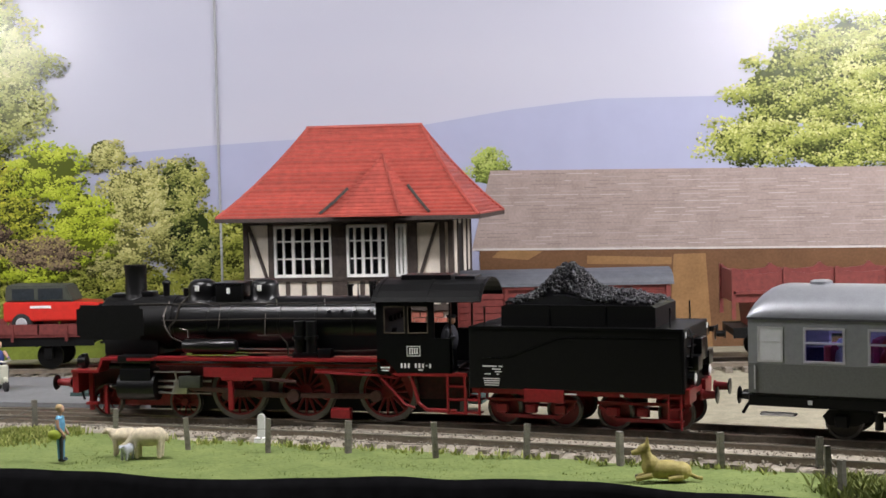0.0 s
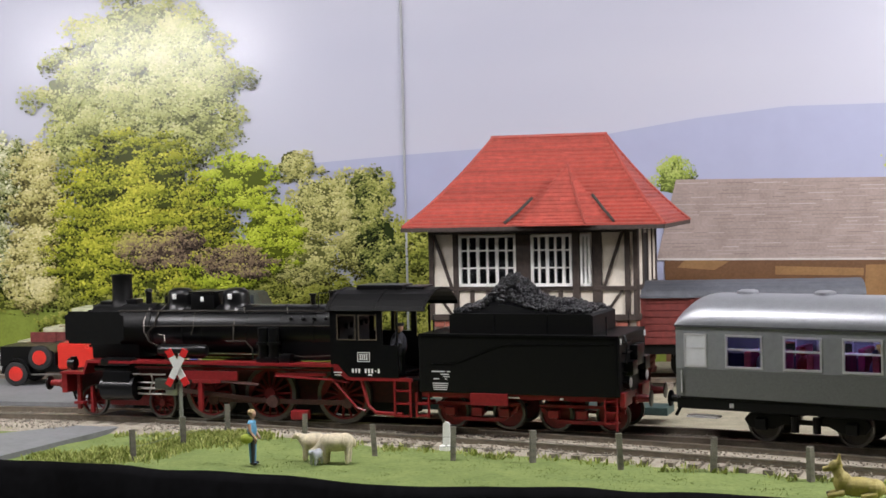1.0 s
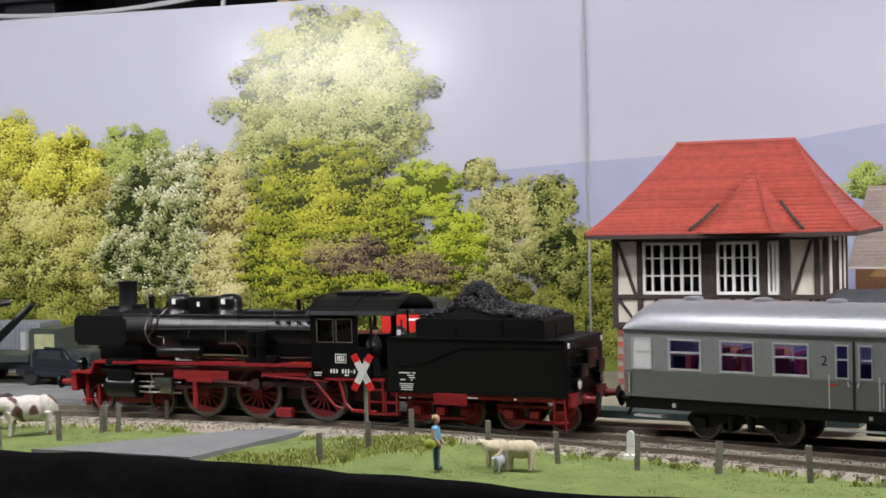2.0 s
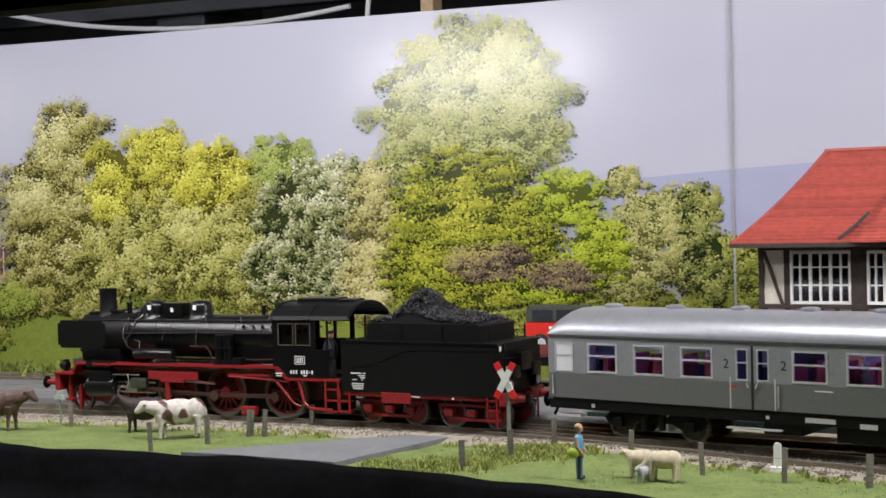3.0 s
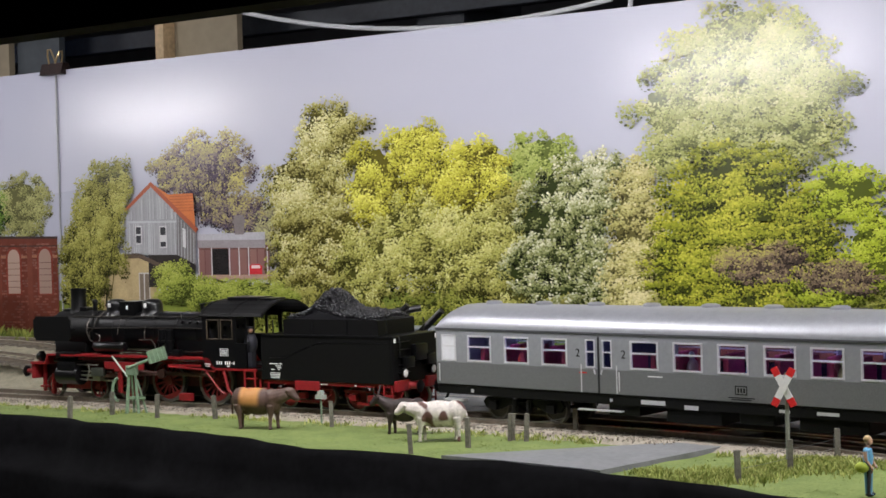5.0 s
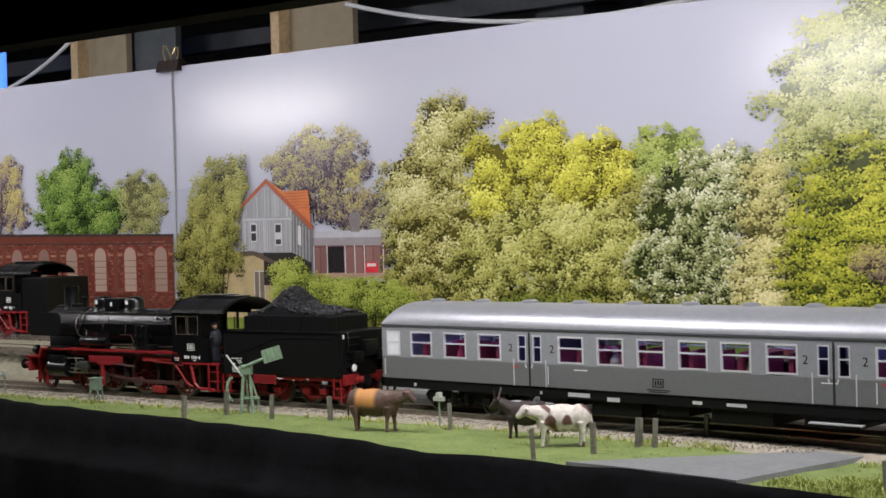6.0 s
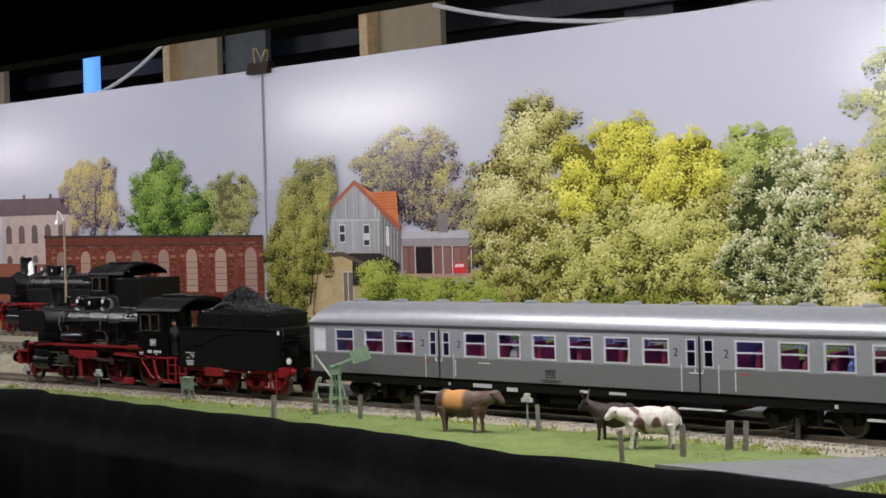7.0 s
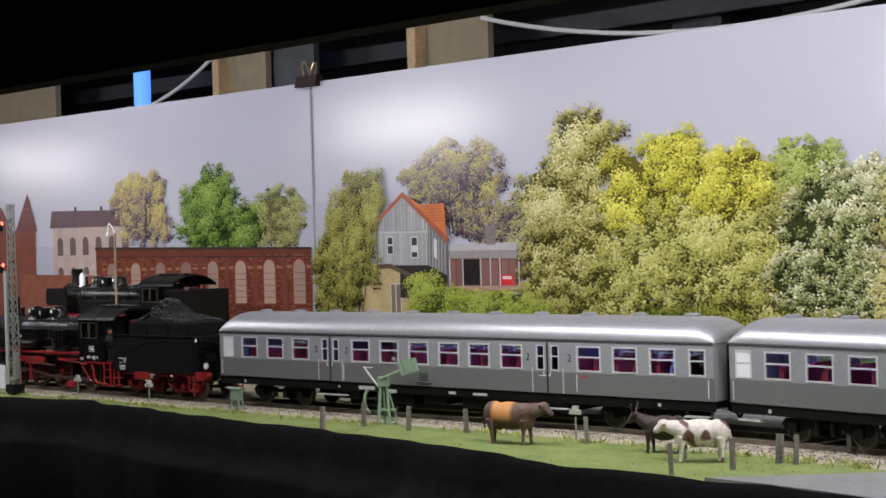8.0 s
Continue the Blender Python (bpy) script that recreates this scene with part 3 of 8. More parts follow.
def printed_tree(name, blobs, seed):
    """A crown of leaf clumps: top light and shade beneath are put into the ink tones, lower clumps over higher ones."""
    rnd = random.Random(seed)
    dark, mid, light, size, layer = HUES[name]
    clump, flat, full = CLUMPS.get(name, (0.0055, 0.8, 1.0))
    mixc = lambda a, b, t: tuple(INKED * (a[i] + (b[i] - a[i]) * t) for i in range(3))
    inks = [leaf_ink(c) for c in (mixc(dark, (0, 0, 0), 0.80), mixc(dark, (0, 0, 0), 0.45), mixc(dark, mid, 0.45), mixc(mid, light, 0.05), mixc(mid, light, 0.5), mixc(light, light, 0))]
    z_lo, z_hi = min(b[1] - b[3] for b in blobs), max(b[1] + b[3] for b in blobs)
    polys, tones = [], []
    # shade in the crown's depth, put in as dark ink behind the clumps
    for x, z, rx, rz in blobs:
        p0 = rnd.random() * 50
        ring = []
        for i in range(70):
            c, s_ = math.cos(6.283 * i / 70), math.sin(6.283 * i / 70)
            q = (0.80 + 0.2 * noise.noise((p0 + 2.6 * c, 2.6 * s_, p0)) + 0.12 * noise.noise((p0 + 9 * c, 9 * s_, p0))) * (0.9 if full > 0.85 else 0.72)
            ring.append((x + rx * c * q, z + rz * s_ * q))
        polys.append(ring)
        tones.append(1)
    lobes = []
    for x, z, rx, rz in blobs:
        n = int(3.6 * full * rx * rz / (clump * clump * flat)) + 6
        for _ in range(n):
            a, q = rnd.random() * 6.283, math.sqrt(rnd.random()) * 0.97
            r = clump * rnd.uniform(0.45, 1.25) * (1.15 - 0.45 * q)
            lobes.append((x + rx * q * math.cos(a), z + rz * q * math.sin(a), r))
    lobes.sort(key=lambda b: -b[1] + rnd.gauss(0, 0.006))
    stems = BARE.get(name, 0)
    x_mid, half = sum(b[0] for b in blobs) / len(blobs), max(b[2] for b in blobs)
    for k, (x, z, r) in enumerate(lobes):
        if stems and k % max(1, len(lobes) // (stems + 1)) == 0 and k:
            tx, tz = x_mid + rnd.uniform(-0.85, 0.85) * half, z_lo + (z_hi - z_lo) * rnd.uniform(0.5, 0.88)
            bx, bz = x_mid + (tx - x_mid) * 0.45, z_lo + (z_hi - z_lo) * rnd.uniform(0.02, 0.3)
            w = rnd.uniform(0.0003, 0.0007)
            mx, mz = (tx + bx) / 2 + rnd.uniform(-0.002, 0.002), (tz + bz) / 2
            polys.append([(bx - w, bz), (bx + w, bz), (mx + w * 0.7, mz), (tx, tz), (mx - w * 0.7, mz)])
            tones.append(rnd.choice((0, 0, 1)))
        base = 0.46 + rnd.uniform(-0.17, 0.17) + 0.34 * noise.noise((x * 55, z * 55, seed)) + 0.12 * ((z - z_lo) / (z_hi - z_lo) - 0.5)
        for _ in range(int(r * r * flat * 3.14 / (0.0000011 * size * size)) + 3):
            a, q = rnd.random() * 6.283, rnd.random() ** 0.55
            dx, dz = q * math.cos(a), q * math.sin(a)
            if dz < -0.5 and rnd.random() < 0.35:
                continue
            # light from the upper left goes into each leaf's ink tone
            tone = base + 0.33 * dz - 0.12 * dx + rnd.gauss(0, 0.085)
            if q > 0.82:
                q *= rnd.uniform(0.95, 1.4)
            lr = rnd.uniform(0.0004, 0.00105) * size
            polys.append(leaf_poly(rnd, x + r * q * math.cos(a), z + r * flat * q * math.sin(a), lr))
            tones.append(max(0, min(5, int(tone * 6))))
    vs, fs = [], []
    y0, step = BACK - 0.0005 - layer * 0.00006, 0.00005 / len(polys)
    for i, pts in enumerate(polys):
        fs.append(tuple(range(len(vs), len(vs) + len(pts))))
        vs += [(x, y0 - i * step, z) for x, z in pts]
    ob = raw("printed_tree", vs, fs, inks[0], backdrop, kind="stuff")
    for m in inks[1:]:
        ob.data.materials.append(m)
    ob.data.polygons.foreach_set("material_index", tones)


INKED = 0.98
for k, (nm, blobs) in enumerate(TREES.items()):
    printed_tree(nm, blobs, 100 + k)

# printed buildings: barn, brick hall, chapel, spire, gabled house, engine shed
patch("printed_barn_wall", [(-0.006, 0.0), (0.40, 0.0), (0.40, 0.05), (-0.006, 0.052)], (0.15, 0.08, 0.042), 8, "brown timber barn wall")
patches("printed_barn_light", [[(0.0, 0.047), (0.017, 0.0455), (0.024, 0.0495), (0.004, 0.051)], [(0.083, 0.0), (0.104, 0.0), (0.101, 0.047), (0.086, 0.047)], [(0.045, 0.043), (0.085, 0.042), (0.085, 0.0455), (0.045, 0.047)]], (0.27, 0.155, 0.07), 9, "sunlit boards")
patch("printed_barn_roof", [(-0.0095, 0.0512), (0.40, 0.046), (0.40, 0.0855), (0.19, 0.0862), (0.0, 0.0884)], (0.35, 0.28, 0.255), 10, "grey-brown tiled barn roof")
rnd = random.Random(5)
rowsb = []
for r in range(22):
    z0, z1 = 0.0515 + r * 0.00166, 0.0522 + r * 0.00166
    x = -0.008 + r * 0.0004
    while x < 0.39:
        w = rnd.uniform(0.002, 0.016)
        if rnd.random() < 0.85:
            dz = -0.0000125 * (x / 0.001)
            rowsb.append([(x, z0 + dz), (x + w, z0 + dz - 0.00002), (x + w, z0 + dz + 0.00032), (x, z0 + dz + 0.00034)])
        x += w + 0.001
patches("printed_roof_course", rowsb, island_mat("roof_course_ink", ((0.20, 0.155, 0.14), (0.29, 0.23, 0.215), (0.48, 0.41, 0.385))), 11)
patch("printed_barn_eave", [(-0.0095, 0.0505), (0.40, 0.0452), (0.40, 0.0462), (-0.0095, 0.0515)], (0.55, 0.50, 0.47), 12)

patch("printed_hall", [(-0.958, 0.0), (-0.7240, 0.0), (-0.7240, 0.083), (-0.958, 0.087)], (0.14, 0.040, 0.026), 14, "red brick hall")
tone = island_mat("brick_ink", ((0.10, 0.026, 0.017), (0.16, 0.046, 0.03), (0.23, 0.078, 0.05)))
polys = []
for r in range(50):
    z = 0.001 + r * 0.0017
    x = -0.957 + (r % 2) * 0.002
    while x < -0.727:
        if rnd.random() < 0.5 and z < 0.079:
            polys.append([(x, z), (x + 0.0034, z), (x + 0.0034, z + 0.0012), (x, z + 0.0012)])
        x += 0.004
patches("printed_brick", polys, tone, 15)
patches("printed_cornice", [[(-0.959, 0.0855), (-0.7235, 0.0815), (-0.7235, 0.0830), (-0.959, 0.0875)], [(-0.958, 0.0795), (-0.724, 0.0765), (-0.724, 0.0772), (-0.958, 0.0803)]], (0.05, 0.035, 0.03), 17)
cols = [-0.955 + 0.029 * k for k in range(9)]
patches("printed_pier", [[(x, 0), (x + 0.0045, 0), (x + 0.0045, 0.079), (x, 0.079)] for x in cols[:8]], (0.17, 0.052, 0.034), 16)
patches("printed_band", [[(x + 0.0045, 0.0695), (x + 0.029, 0.0693), (x + 0.029, 0.0710), (x + 0.0045, 0.0712)] for x in cols[:8]], (0.32, 0.16, 0.10), 16.5)
wins = [x + 0.0165 for x in cols[:8]]
patches("printed_arch", [arch(x, 0.045, 0.0145, 0.032) for x in wins], (0.20, 0.045, 0.03), 18)
patches("printed_pane", [arch(x, 0.046, 0.0112, 0.0292) for x in wins], island_mat("hall_glass_ink", ((0.13, 0.07, 0.055), (0.20, 0.12, 0.095), (0.40, 0.28, 0.22))), 19)
patches("printed_bar", [[(x - 0.0056, z), (x + 0.0056, z), (x + 0.0056, z + 0.0004), (x - 0.0056, z + 0.0004)] for x in wins for z in (0.05, 0.054, 0.058, 0.062, 0.066)], (0.16, 0.09, 0.07), 20)

patch("printed_chapel_wall", [(-1.014, 0.05), (-0.9165, 0.05), (-0.9165, 0.104), (-1.014, 0.105)], (0.46, 0.36, 0.33), 5, "pale pink chapel wall")
patch("printed_chapel_roof", [(-1.018, 0.1035), (-0.913, 0.1025), (-0.9155, 0.1145), (-1.015, 0.1168)], (0.13, 0.085, 0.095), 6, "dark slate chapel roof")
patches("printed_chapel_window", [arch(-1.0045 + 0.0165 * k, 0.082, 0.0075, 0.014) for k in range(6)] + [arch(-1.0045 + 0.0165 * k, 0.067, 0.007, 0.006) for k in range(6)], (0.14, 0.10, 0.10), 7)
patches("printed_chimney", [[(-0.985, 0.115), (-0.982, 0.115), (-0.982, 0.119), (-0.985, 0.119)], [(-0.952, 0.114), (-0.949, 0.114), (-0.949, 0.1185), (-0.952, 0.1185)]], (0.10, 0.06, 0.06), 7)
patch("printed_wall", [(-1.06, 0.03), (-0.95, 0.03), (-0.95, 0.066), (-1.06, 0.068)], (0.24, 0.09, 0.06), 13, "low brick wall")
patch("printed_tower", [(-1.10, 0.03), (-1.038, 0.03), (-1.038, 0.103), (-1.10, 0.103)], (0.20, 0.07, 0.05), 6, "brick tower")
patches("printed_spire", [[(-1.066, 0.102), (-1.0355, 0.102), (-1.048, 0.132)], [(-1.12, 0.10), (-1.068, 0.10), (-1.085, 0.122), (-1.11, 0.126)]], (0.16, 0.06, 0.06), 7, "dark red spire roof")

patch("printed_house_wall", [(-0.6625, 0.070), (-0.6216, 0.0697), (-0.6206, 0.0956), (-0.641, 0.1133), (-0.6600, 0.0995)], (0.36, 0.36, 0.37), 28, "weathered grey timber gable")
rnd = random.Random(12)
plank = []
for k in range(52):
    x = -0.6622 + k * 0.0008
    top = 0.1125 - abs(x + 0.641) * 0.80
    if rnd.random() < 0.8:
        plank.append([(x, 0.0705), (x + rnd.uniform(0.0003, 0.0006), 0.0705), (x + 0.0005, 0.0895), (x, 0.0895)])
    plank.append([(x, 0.0915), (x + rnd.uniform(0.0003, 0.0006), 0.0915), (x + 0.0005, top - 0.002), (x, top - 0.002)])
patches("printed_plank", plank, island_mat("plank_ink", ((0.24, 0.24, 0.245), (0.34, 0.345, 0.36), (0.52, 0.53, 0.55))), 29)
patches("printed_rail", [[(-0.662, 0.0898), (-0.6212, 0.0893), (-0.6212, 0.0906), (-0.662, 0.0911)]], (0.50, 0.51, 0.53), 29.5)
patches("printed_house_shade", [[(-0.6216, 0.0697), (-0.6065, 0.0634), (-0.6058, 0.0835), (-0.6206, 0.0956)]], (0.17, 0.16, 0.16), 30, "shaded timber side wall")
patches("printed_side_board", [[(-0.6205 + 0.0024 * k, 0.0695 - 0.001 * k), (-0.6197 + 0.0024 * k, 0.0692 - 0.001 * k), (-0.6192 + 0.0024 * k, 0.0925 - 0.002 * k), (-0.6200 + 0.0024 * k, 0.0932 - 0.002 * k)] for k in range(6)], (0.34, 0.34, 0.35), 30.5)
patches("printed_jetty", [[(-0.645, 0.0700), (-0.6216, 0.0697), (-0.6063, 0.0632), (-0.6086, 0.0500), (-0.645, 0.0500)]], (0.035, 0.03, 0.028), 27.5, "dark space under the jettied storey")
patches("printed_house_roof", [[(-0.6379, 0.1125), (-0.627, 0.1067), (-0.6073, 0.1068), (-0.6060, 0.0860), (-0.6180, 0.0950)]], (0.56, 0.17, 0.055), 31, "orange tiled roof")
patches("printed_roof_line", [[(-0.6265 + 0.0006 * k, 0.1055 - 0.0018 * k), (-0.6072, 0.1055 - 0.0018 * k), (-0.6072, 0.1050 - 0.0018 * k), (-0.6263 + 0.0006 * k, 0.1050 - 0.0018 * k)] for k in range(6)], (0.40, 0.11, 0.04), 31.5)
patches("printed_verge", [[(-0.6640, 0.0985), (-0.6410, 0.1150), (-0.6038, 0.0850), (-0.6058, 0.0828), (-0.6411, 0.1118), (-0.6630, 0.0965)]], (0.36, 0.10, 0.05), 32)
patches("printed_house_window", [[(-0.6550, 0.0765), (-0.6496, 0.0765), (-0.6496, 0.0880), (-0.6550, 0.0880)], [(-0.6350, 0.0740), (-0.6293, 0.0740), (-0.6293, 0.0875), (-0.6350, 0.0875)], [(-0.6165, 0.0745), (-0.6140, 0.0735), (-0.6138, 0.0850), (-0.6163, 0.0860)]], (0.62, 0.62, 0.62), 32)
patches("printed_house_pane", [[(x, z), (x + w, z), (x + w, z + h), (x, z + h)] for x, z, w, h in ((-0.6543, 0.0830, 0.0040, 0.0042), (-0.6543, 0.0773, 0.0040, 0.0046), (-0.6343, 0.0820, 0.0043, 0.0047), (-0.6343, 0.0748, 0.0043, 0.0030))], (0.05, 0.05, 0.055), 33)
patch("printed_annex", [(-0.690, 0.03), (-0.6379, 0.03), (-0.6373, 0.0631), (-0.6533, 0.0698), (-0.690, 0.066)], (0.46, 0.36, 0.19), 21, "yellow plastered annex")
patches("printed_annex_roof", [[(-0.690, 0.0700), (-0.6532, 0.0712), (-0.6340, 0.0642), (-0.6351, 0.0618), (-0.6533, 0.0683), (-0.690, 0.0670)]], (0.11, 0.08, 0.06), 29)
patches("printed_annex_door", [[(-0.6537, 0.040), (-0.6446, 0.040), (-0.6446, 0.0590), (-0.6537, 0.0590)]], (0.52, 0.49, 0.45), 22)
patches("printed_annex_leaf", [[(-0.6530, 0.040), (-0.6497, 0.040), (-0.6497, 0.0582), (-0.6530, 0.0582)], [(-0.6487, 0.040), (-0.6453, 0.040), (-0.6453, 0.0582), (-0.6487, 0.0582)]], (0.20, 0.16, 0.12), 22.5)
patch("printed_shed_wall", [(-0.606, 0.0560), (-0.5510, 0.0560), (-0.5511, 0.0745), (-0.6054, 0.0745)], (0.17, 0.085, 0.075), 11, "maroon engine shed doors")
patch("printed_shed_roof", [(-0.6060, 0.0736), (-0.5540, 0.0728), (-0.5540, 0.0780), (-0.6060, 0.0783)], (0.30, 0.27, 0.28), 12, "grey shed roof")
patches("printed_roof_edge", [[(-0.6060, 0.0781), (-0.5540, 0.0777), (-0.5540, 0.0822), (-0.6060, 0.0817)]], (0.44, 0.43, 0.46), 12.2, "pale shed roof edge")
patches("printed_shed_chimney", [[(-0.5765, 0.081), (-0.5697, 0.081), (-0.5690, 0.0880), (-0.5772, 0.0880)], [(-0.5785, 0.0880), (-0.5678, 0.0880), (-0.5700, 0.0925), (-0.5763, 0.0925)]], (0.22, 0.19, 0.19), 12.5)
patches("printed_opening", [[(-0.5945, 0.0570), (-0.5821, 0.0570), (-0.5821, 0.0728), (-0.5945, 0.0728)]], (0.018, 0.015, 0.015), 12.5, "dark open shed door")
patches("printed_shed_door", [[(x, 0.0575), (x + w, 0.0575), (x + w, 0.0722), (x, 0.0722)] for x, w in ((-0.6045, 0.0040), (-0.5998, 0.0042), (-0.5805, 0.0060), (-0.5738, 0.0060), (-0.5655, 0.0050), (-0.5598, 0.0050))], island_mat("shed_door_ink", ((0.13, 0.055, 0.05), (0.20, 0.09, 0.08), (0.24, 0.12, 0.10))), 13)
patches("printed_shed_post", [[(x, 0.0565), (x + 0.0008, 0.0565), (x + 0.0008, 0.0732), (x, 0.0732)] for x in (-0.6055, -0.5953, -0.5815, -0.5742, -0.5670, -0.5530)], (0.58, 0.55, 0.55), 13.5)
patches("printed_platform", [[(-0.606, 0.0545), (-0.551, 0.0545), (-0.551, 0.0572), (-0.606, 0.0572)]], (0.40, 0.26, 0.20), 13.5)
patches("printed_wagon", [[(-0.5662, 0.0573), (-0.5567, 0.0573), (-0.5567, 0.0620), (-0.5590, 0.0634), (-0.5645, 0.0634), (-0.5662, 0.0620)]], (0.60, 0.04, 0.05), 14)
patches("printed_wagon_pane", [[(-0.5648, 0.0608), (-0.5580, 0.0608), (-0.5584, 0.0626), (-0.5645, 0.0626)]], (0.75, 0.55, 0.55), 14.3)

# clips that hold the sheets at the seams
def bulldog_clip(x):
    t = thing("binder_clip", pose(x, BACK, TOP), "small black binder clip gripping the backdrop's edge", "clip", "backdrop clips")
    bm = bmesh.new()
    prism(bm, [(-0.005, -0.003), (0.005, -0.003), (0.0025, 0.0045), (-0.0025, 0.0045)], "x", -0.0095, 0.0095)
    part("jaw", bm, mat("worn_brown_steel", (0.035, 0.022, 0.02), 0.4, 0.6, var=0.2), t, scale=1)
    bm = bmesh.new()
    for y in (-1, 1):
        pipe(bm, [(-0.003, y * 0.002, 0.0035), (-0.0025, y * 0.004, 0.009), (-0.0012, y * 0.005, 0.013), (0.0012, y * 0.005, 0.013), (0.0025, y * 0.004, 0.009), (0.003, y * 0.002, 0.0035)], 0.0006)
    part("wire_handle", bm, WOODWIRE, t, "brassy wire handle", scale=1)


WOODWIRE = mat("brassy_wire", (0.5, 0.38, 0.2), 0.35, 0.8, var=0.1)
bulldog_clip(-0.7222)
bulldog_clip(-0.1300)

# ---- fascia above, hall around ----
bm = bmesh.new()
prism(bm, [(-1.75, 0.1475), (-0.5, 0.1510), (0.62, 0.1530), (0.62, 0.60), (-1.75, 0.60)], "y", 0.372, 0.384)
fascia = tagged(part("fascia", bm, FASCIA, scale=1), "matt black fascia board above the scene", "fascia", kind="structure")
HALL = mat("hall_wall_paint", (0.10, 0.10, 0.105), 0.8, var=0.1, scale=3)
HALL_FLOOR = mat("hall_floor", (0.10, 0.095, 0.09), 0.6, var=0.12, scale=4)
for nm, b in (("wall_north", (-4.1, 3.6, 2.6, 2.7, -0.9, 2.6)), ("wall_south", (-4.1, 3.6, -3.1, -3.0, -0.9, 2.6)), ("wall_west", (-4.2, -4.1, -3.1, 2.7, -0.9, 2.6)), ("wall_east", (3.6, 3.7, -3.1, 2.7, -0.9, 2.6))):
    bm = bmesh.new()
    box(bm, *b)
    tagged(part(nm, bm, HALL, scale=1), "dim grey hall wall", "wall", kind="structure")
bm = bmesh.new()
box(bm, -4.2, 3.7, -3.1, 2.7, -1.0, -0.9)
tagged(part("floor", bm, HALL_FLOOR, scale=1), "dark hall floor", "floor", kind="structure")
bm = bmesh.new()
box(bm, -4.2, 3.7, -3.1, 2.7, 2.6, 2.7)
tagged(part("ceiling", bm, HALL, scale=1), "dark hall ceiling", "ceiling", kind="structure")


# ---- the train ----
VEHICLES, WHEELS, RODS = [], [], []
DRIVER_R = 0.875 * S


def wheelset(parent, x, r, name="wheelset", spokes=0, colour=None, phase=0.0, weight=False, gauge=0.74):
    """Two wheels on an axle, made round the axle's own middle: tyre, centre with spokes, axle."""
    t = new(name)
    t.empty_display_size = 0.005
    t.parent = parent
    tread = bmesh.new()
    for s in (-1, 1):
        y0, y1 = s * gauge, s * (gauge + 0.13)
        n = 40
        rings = []
        for rr, yy in ((r * 0.86, y1), (r, y1), (r, y0), (r * 1.035, y0), (r * 1.035, y0 - s * 0.03), (r * 0.86, y0 - s * 0.03)):
            rings.append([tread.verts.new((rr * math.cos(6.2832 * k / n), yy, rr * math.sin(6.2832 * k / n))) for k in range(n)])
        fs = []
        for a, b in zip(rings, rings[1:] + rings[:1]):
            fs += [tread.faces.new((a[k], a[(k + 1) % n], b[(k + 1) % n], b[k])) for k in range(n)]
        bmesh.ops.recalc_face_normals(tread, faces=fs)
    part("tyre", tread, TYRE, t, smooth=True)
    web = bmesh.new()
    for s in (-1, 1):
        y = s * (gauge + 0.07)
        cyl(web, (0, y - 0.09, 0), (0, y + 0.09, 0), r * 0.22, n=16)
        if spokes:
            for k in range(spokes):
                a = 6.2832 * k / spokes
                c, sn = math.cos(a), math.sin(a)
                cyl(web, (c * r * 0.16, y, sn * r * 0.16), (c * r * 0.88, y, sn * r * 0.88), r * 0.055, r * 0.04, n=6)
            loops = [[web.verts.new((rr * math.cos(6.2832 * k / 32), yy, rr * math.sin(6.2832 * k / 32))) for k in range(32)] for rr, yy in ((r * 0.80, y - 0.05), (r * 0.88, y - 0.05), (r * 0.88, y + 0.05), (r * 0.80, y + 0.05))]
            rim = [web.faces.new((a[k], a[(k + 1) % 32], b[(k + 1) % 32], b[k])) for a, b in zip(loops, loops[1:] + loops[:1]) for k in range(32)]
            bmesh.ops.recalc_face_normals(web, faces=rim)
        else:
            lathe(web, [(r * 0.2, y + s * 0.02), (r * 0.6, y - s * 0.03), (r * 0.87, y)], (0, 0, 0), "y", 28)
        if weight:
            prism(web, [(r * 0.86 * math.cos(a), r * 0.86 * math.sin(a)) for a in [math.radians(q) for q in range(-140, -35, 15)]], "y", y - 0.05, y + 0.06)
            cyl(web, (0, y, 0.315), (0, y + s * 0.26, 0.315), 0.09, n=10)
    part("wheel_centre", web, colour or WHEEL_RED, t, smooth=True)
    ax = bmesh.new()
    cyl(ax, (0, -gauge, 0), (0, gauge, 0), r * 0.12, n=10)
    part("axle", ax, BLACK_MATT, t)
    WHEELS.append((t, x * S, r * S, r * S, phase))
    return t


def buffer_pair(parent, x, d, colour):
    for s in (-1, 1):
        bm = bmesh.new()
        cyl(bm, (x - d * 0.62, s * 0.875, 1.05), (x - d * 0.1, s * 0.875, 1.05), 0.13, 0.10, 14)
        lathe(bm, [(0.16, x - d * 0.62), (0.16, x - d * 0.55)], (0, s * 0.875, 1.05), "x", 14)
        b = part("buffer", bm, colour, parent, smooth=True)
        bm = bmesh.new()
        lathe(bm, [(0.05, x - d * 0.1), (0.22, x - d * 0.06), (0.24, x - d * 0.02), (0.18, x), (0.02, x + d * 0.012)], (0, s * 0.875, 1.05), "x", 18)
        part("buffer_plate", bm, BLACK, b, "black buffer plate", smooth=True)


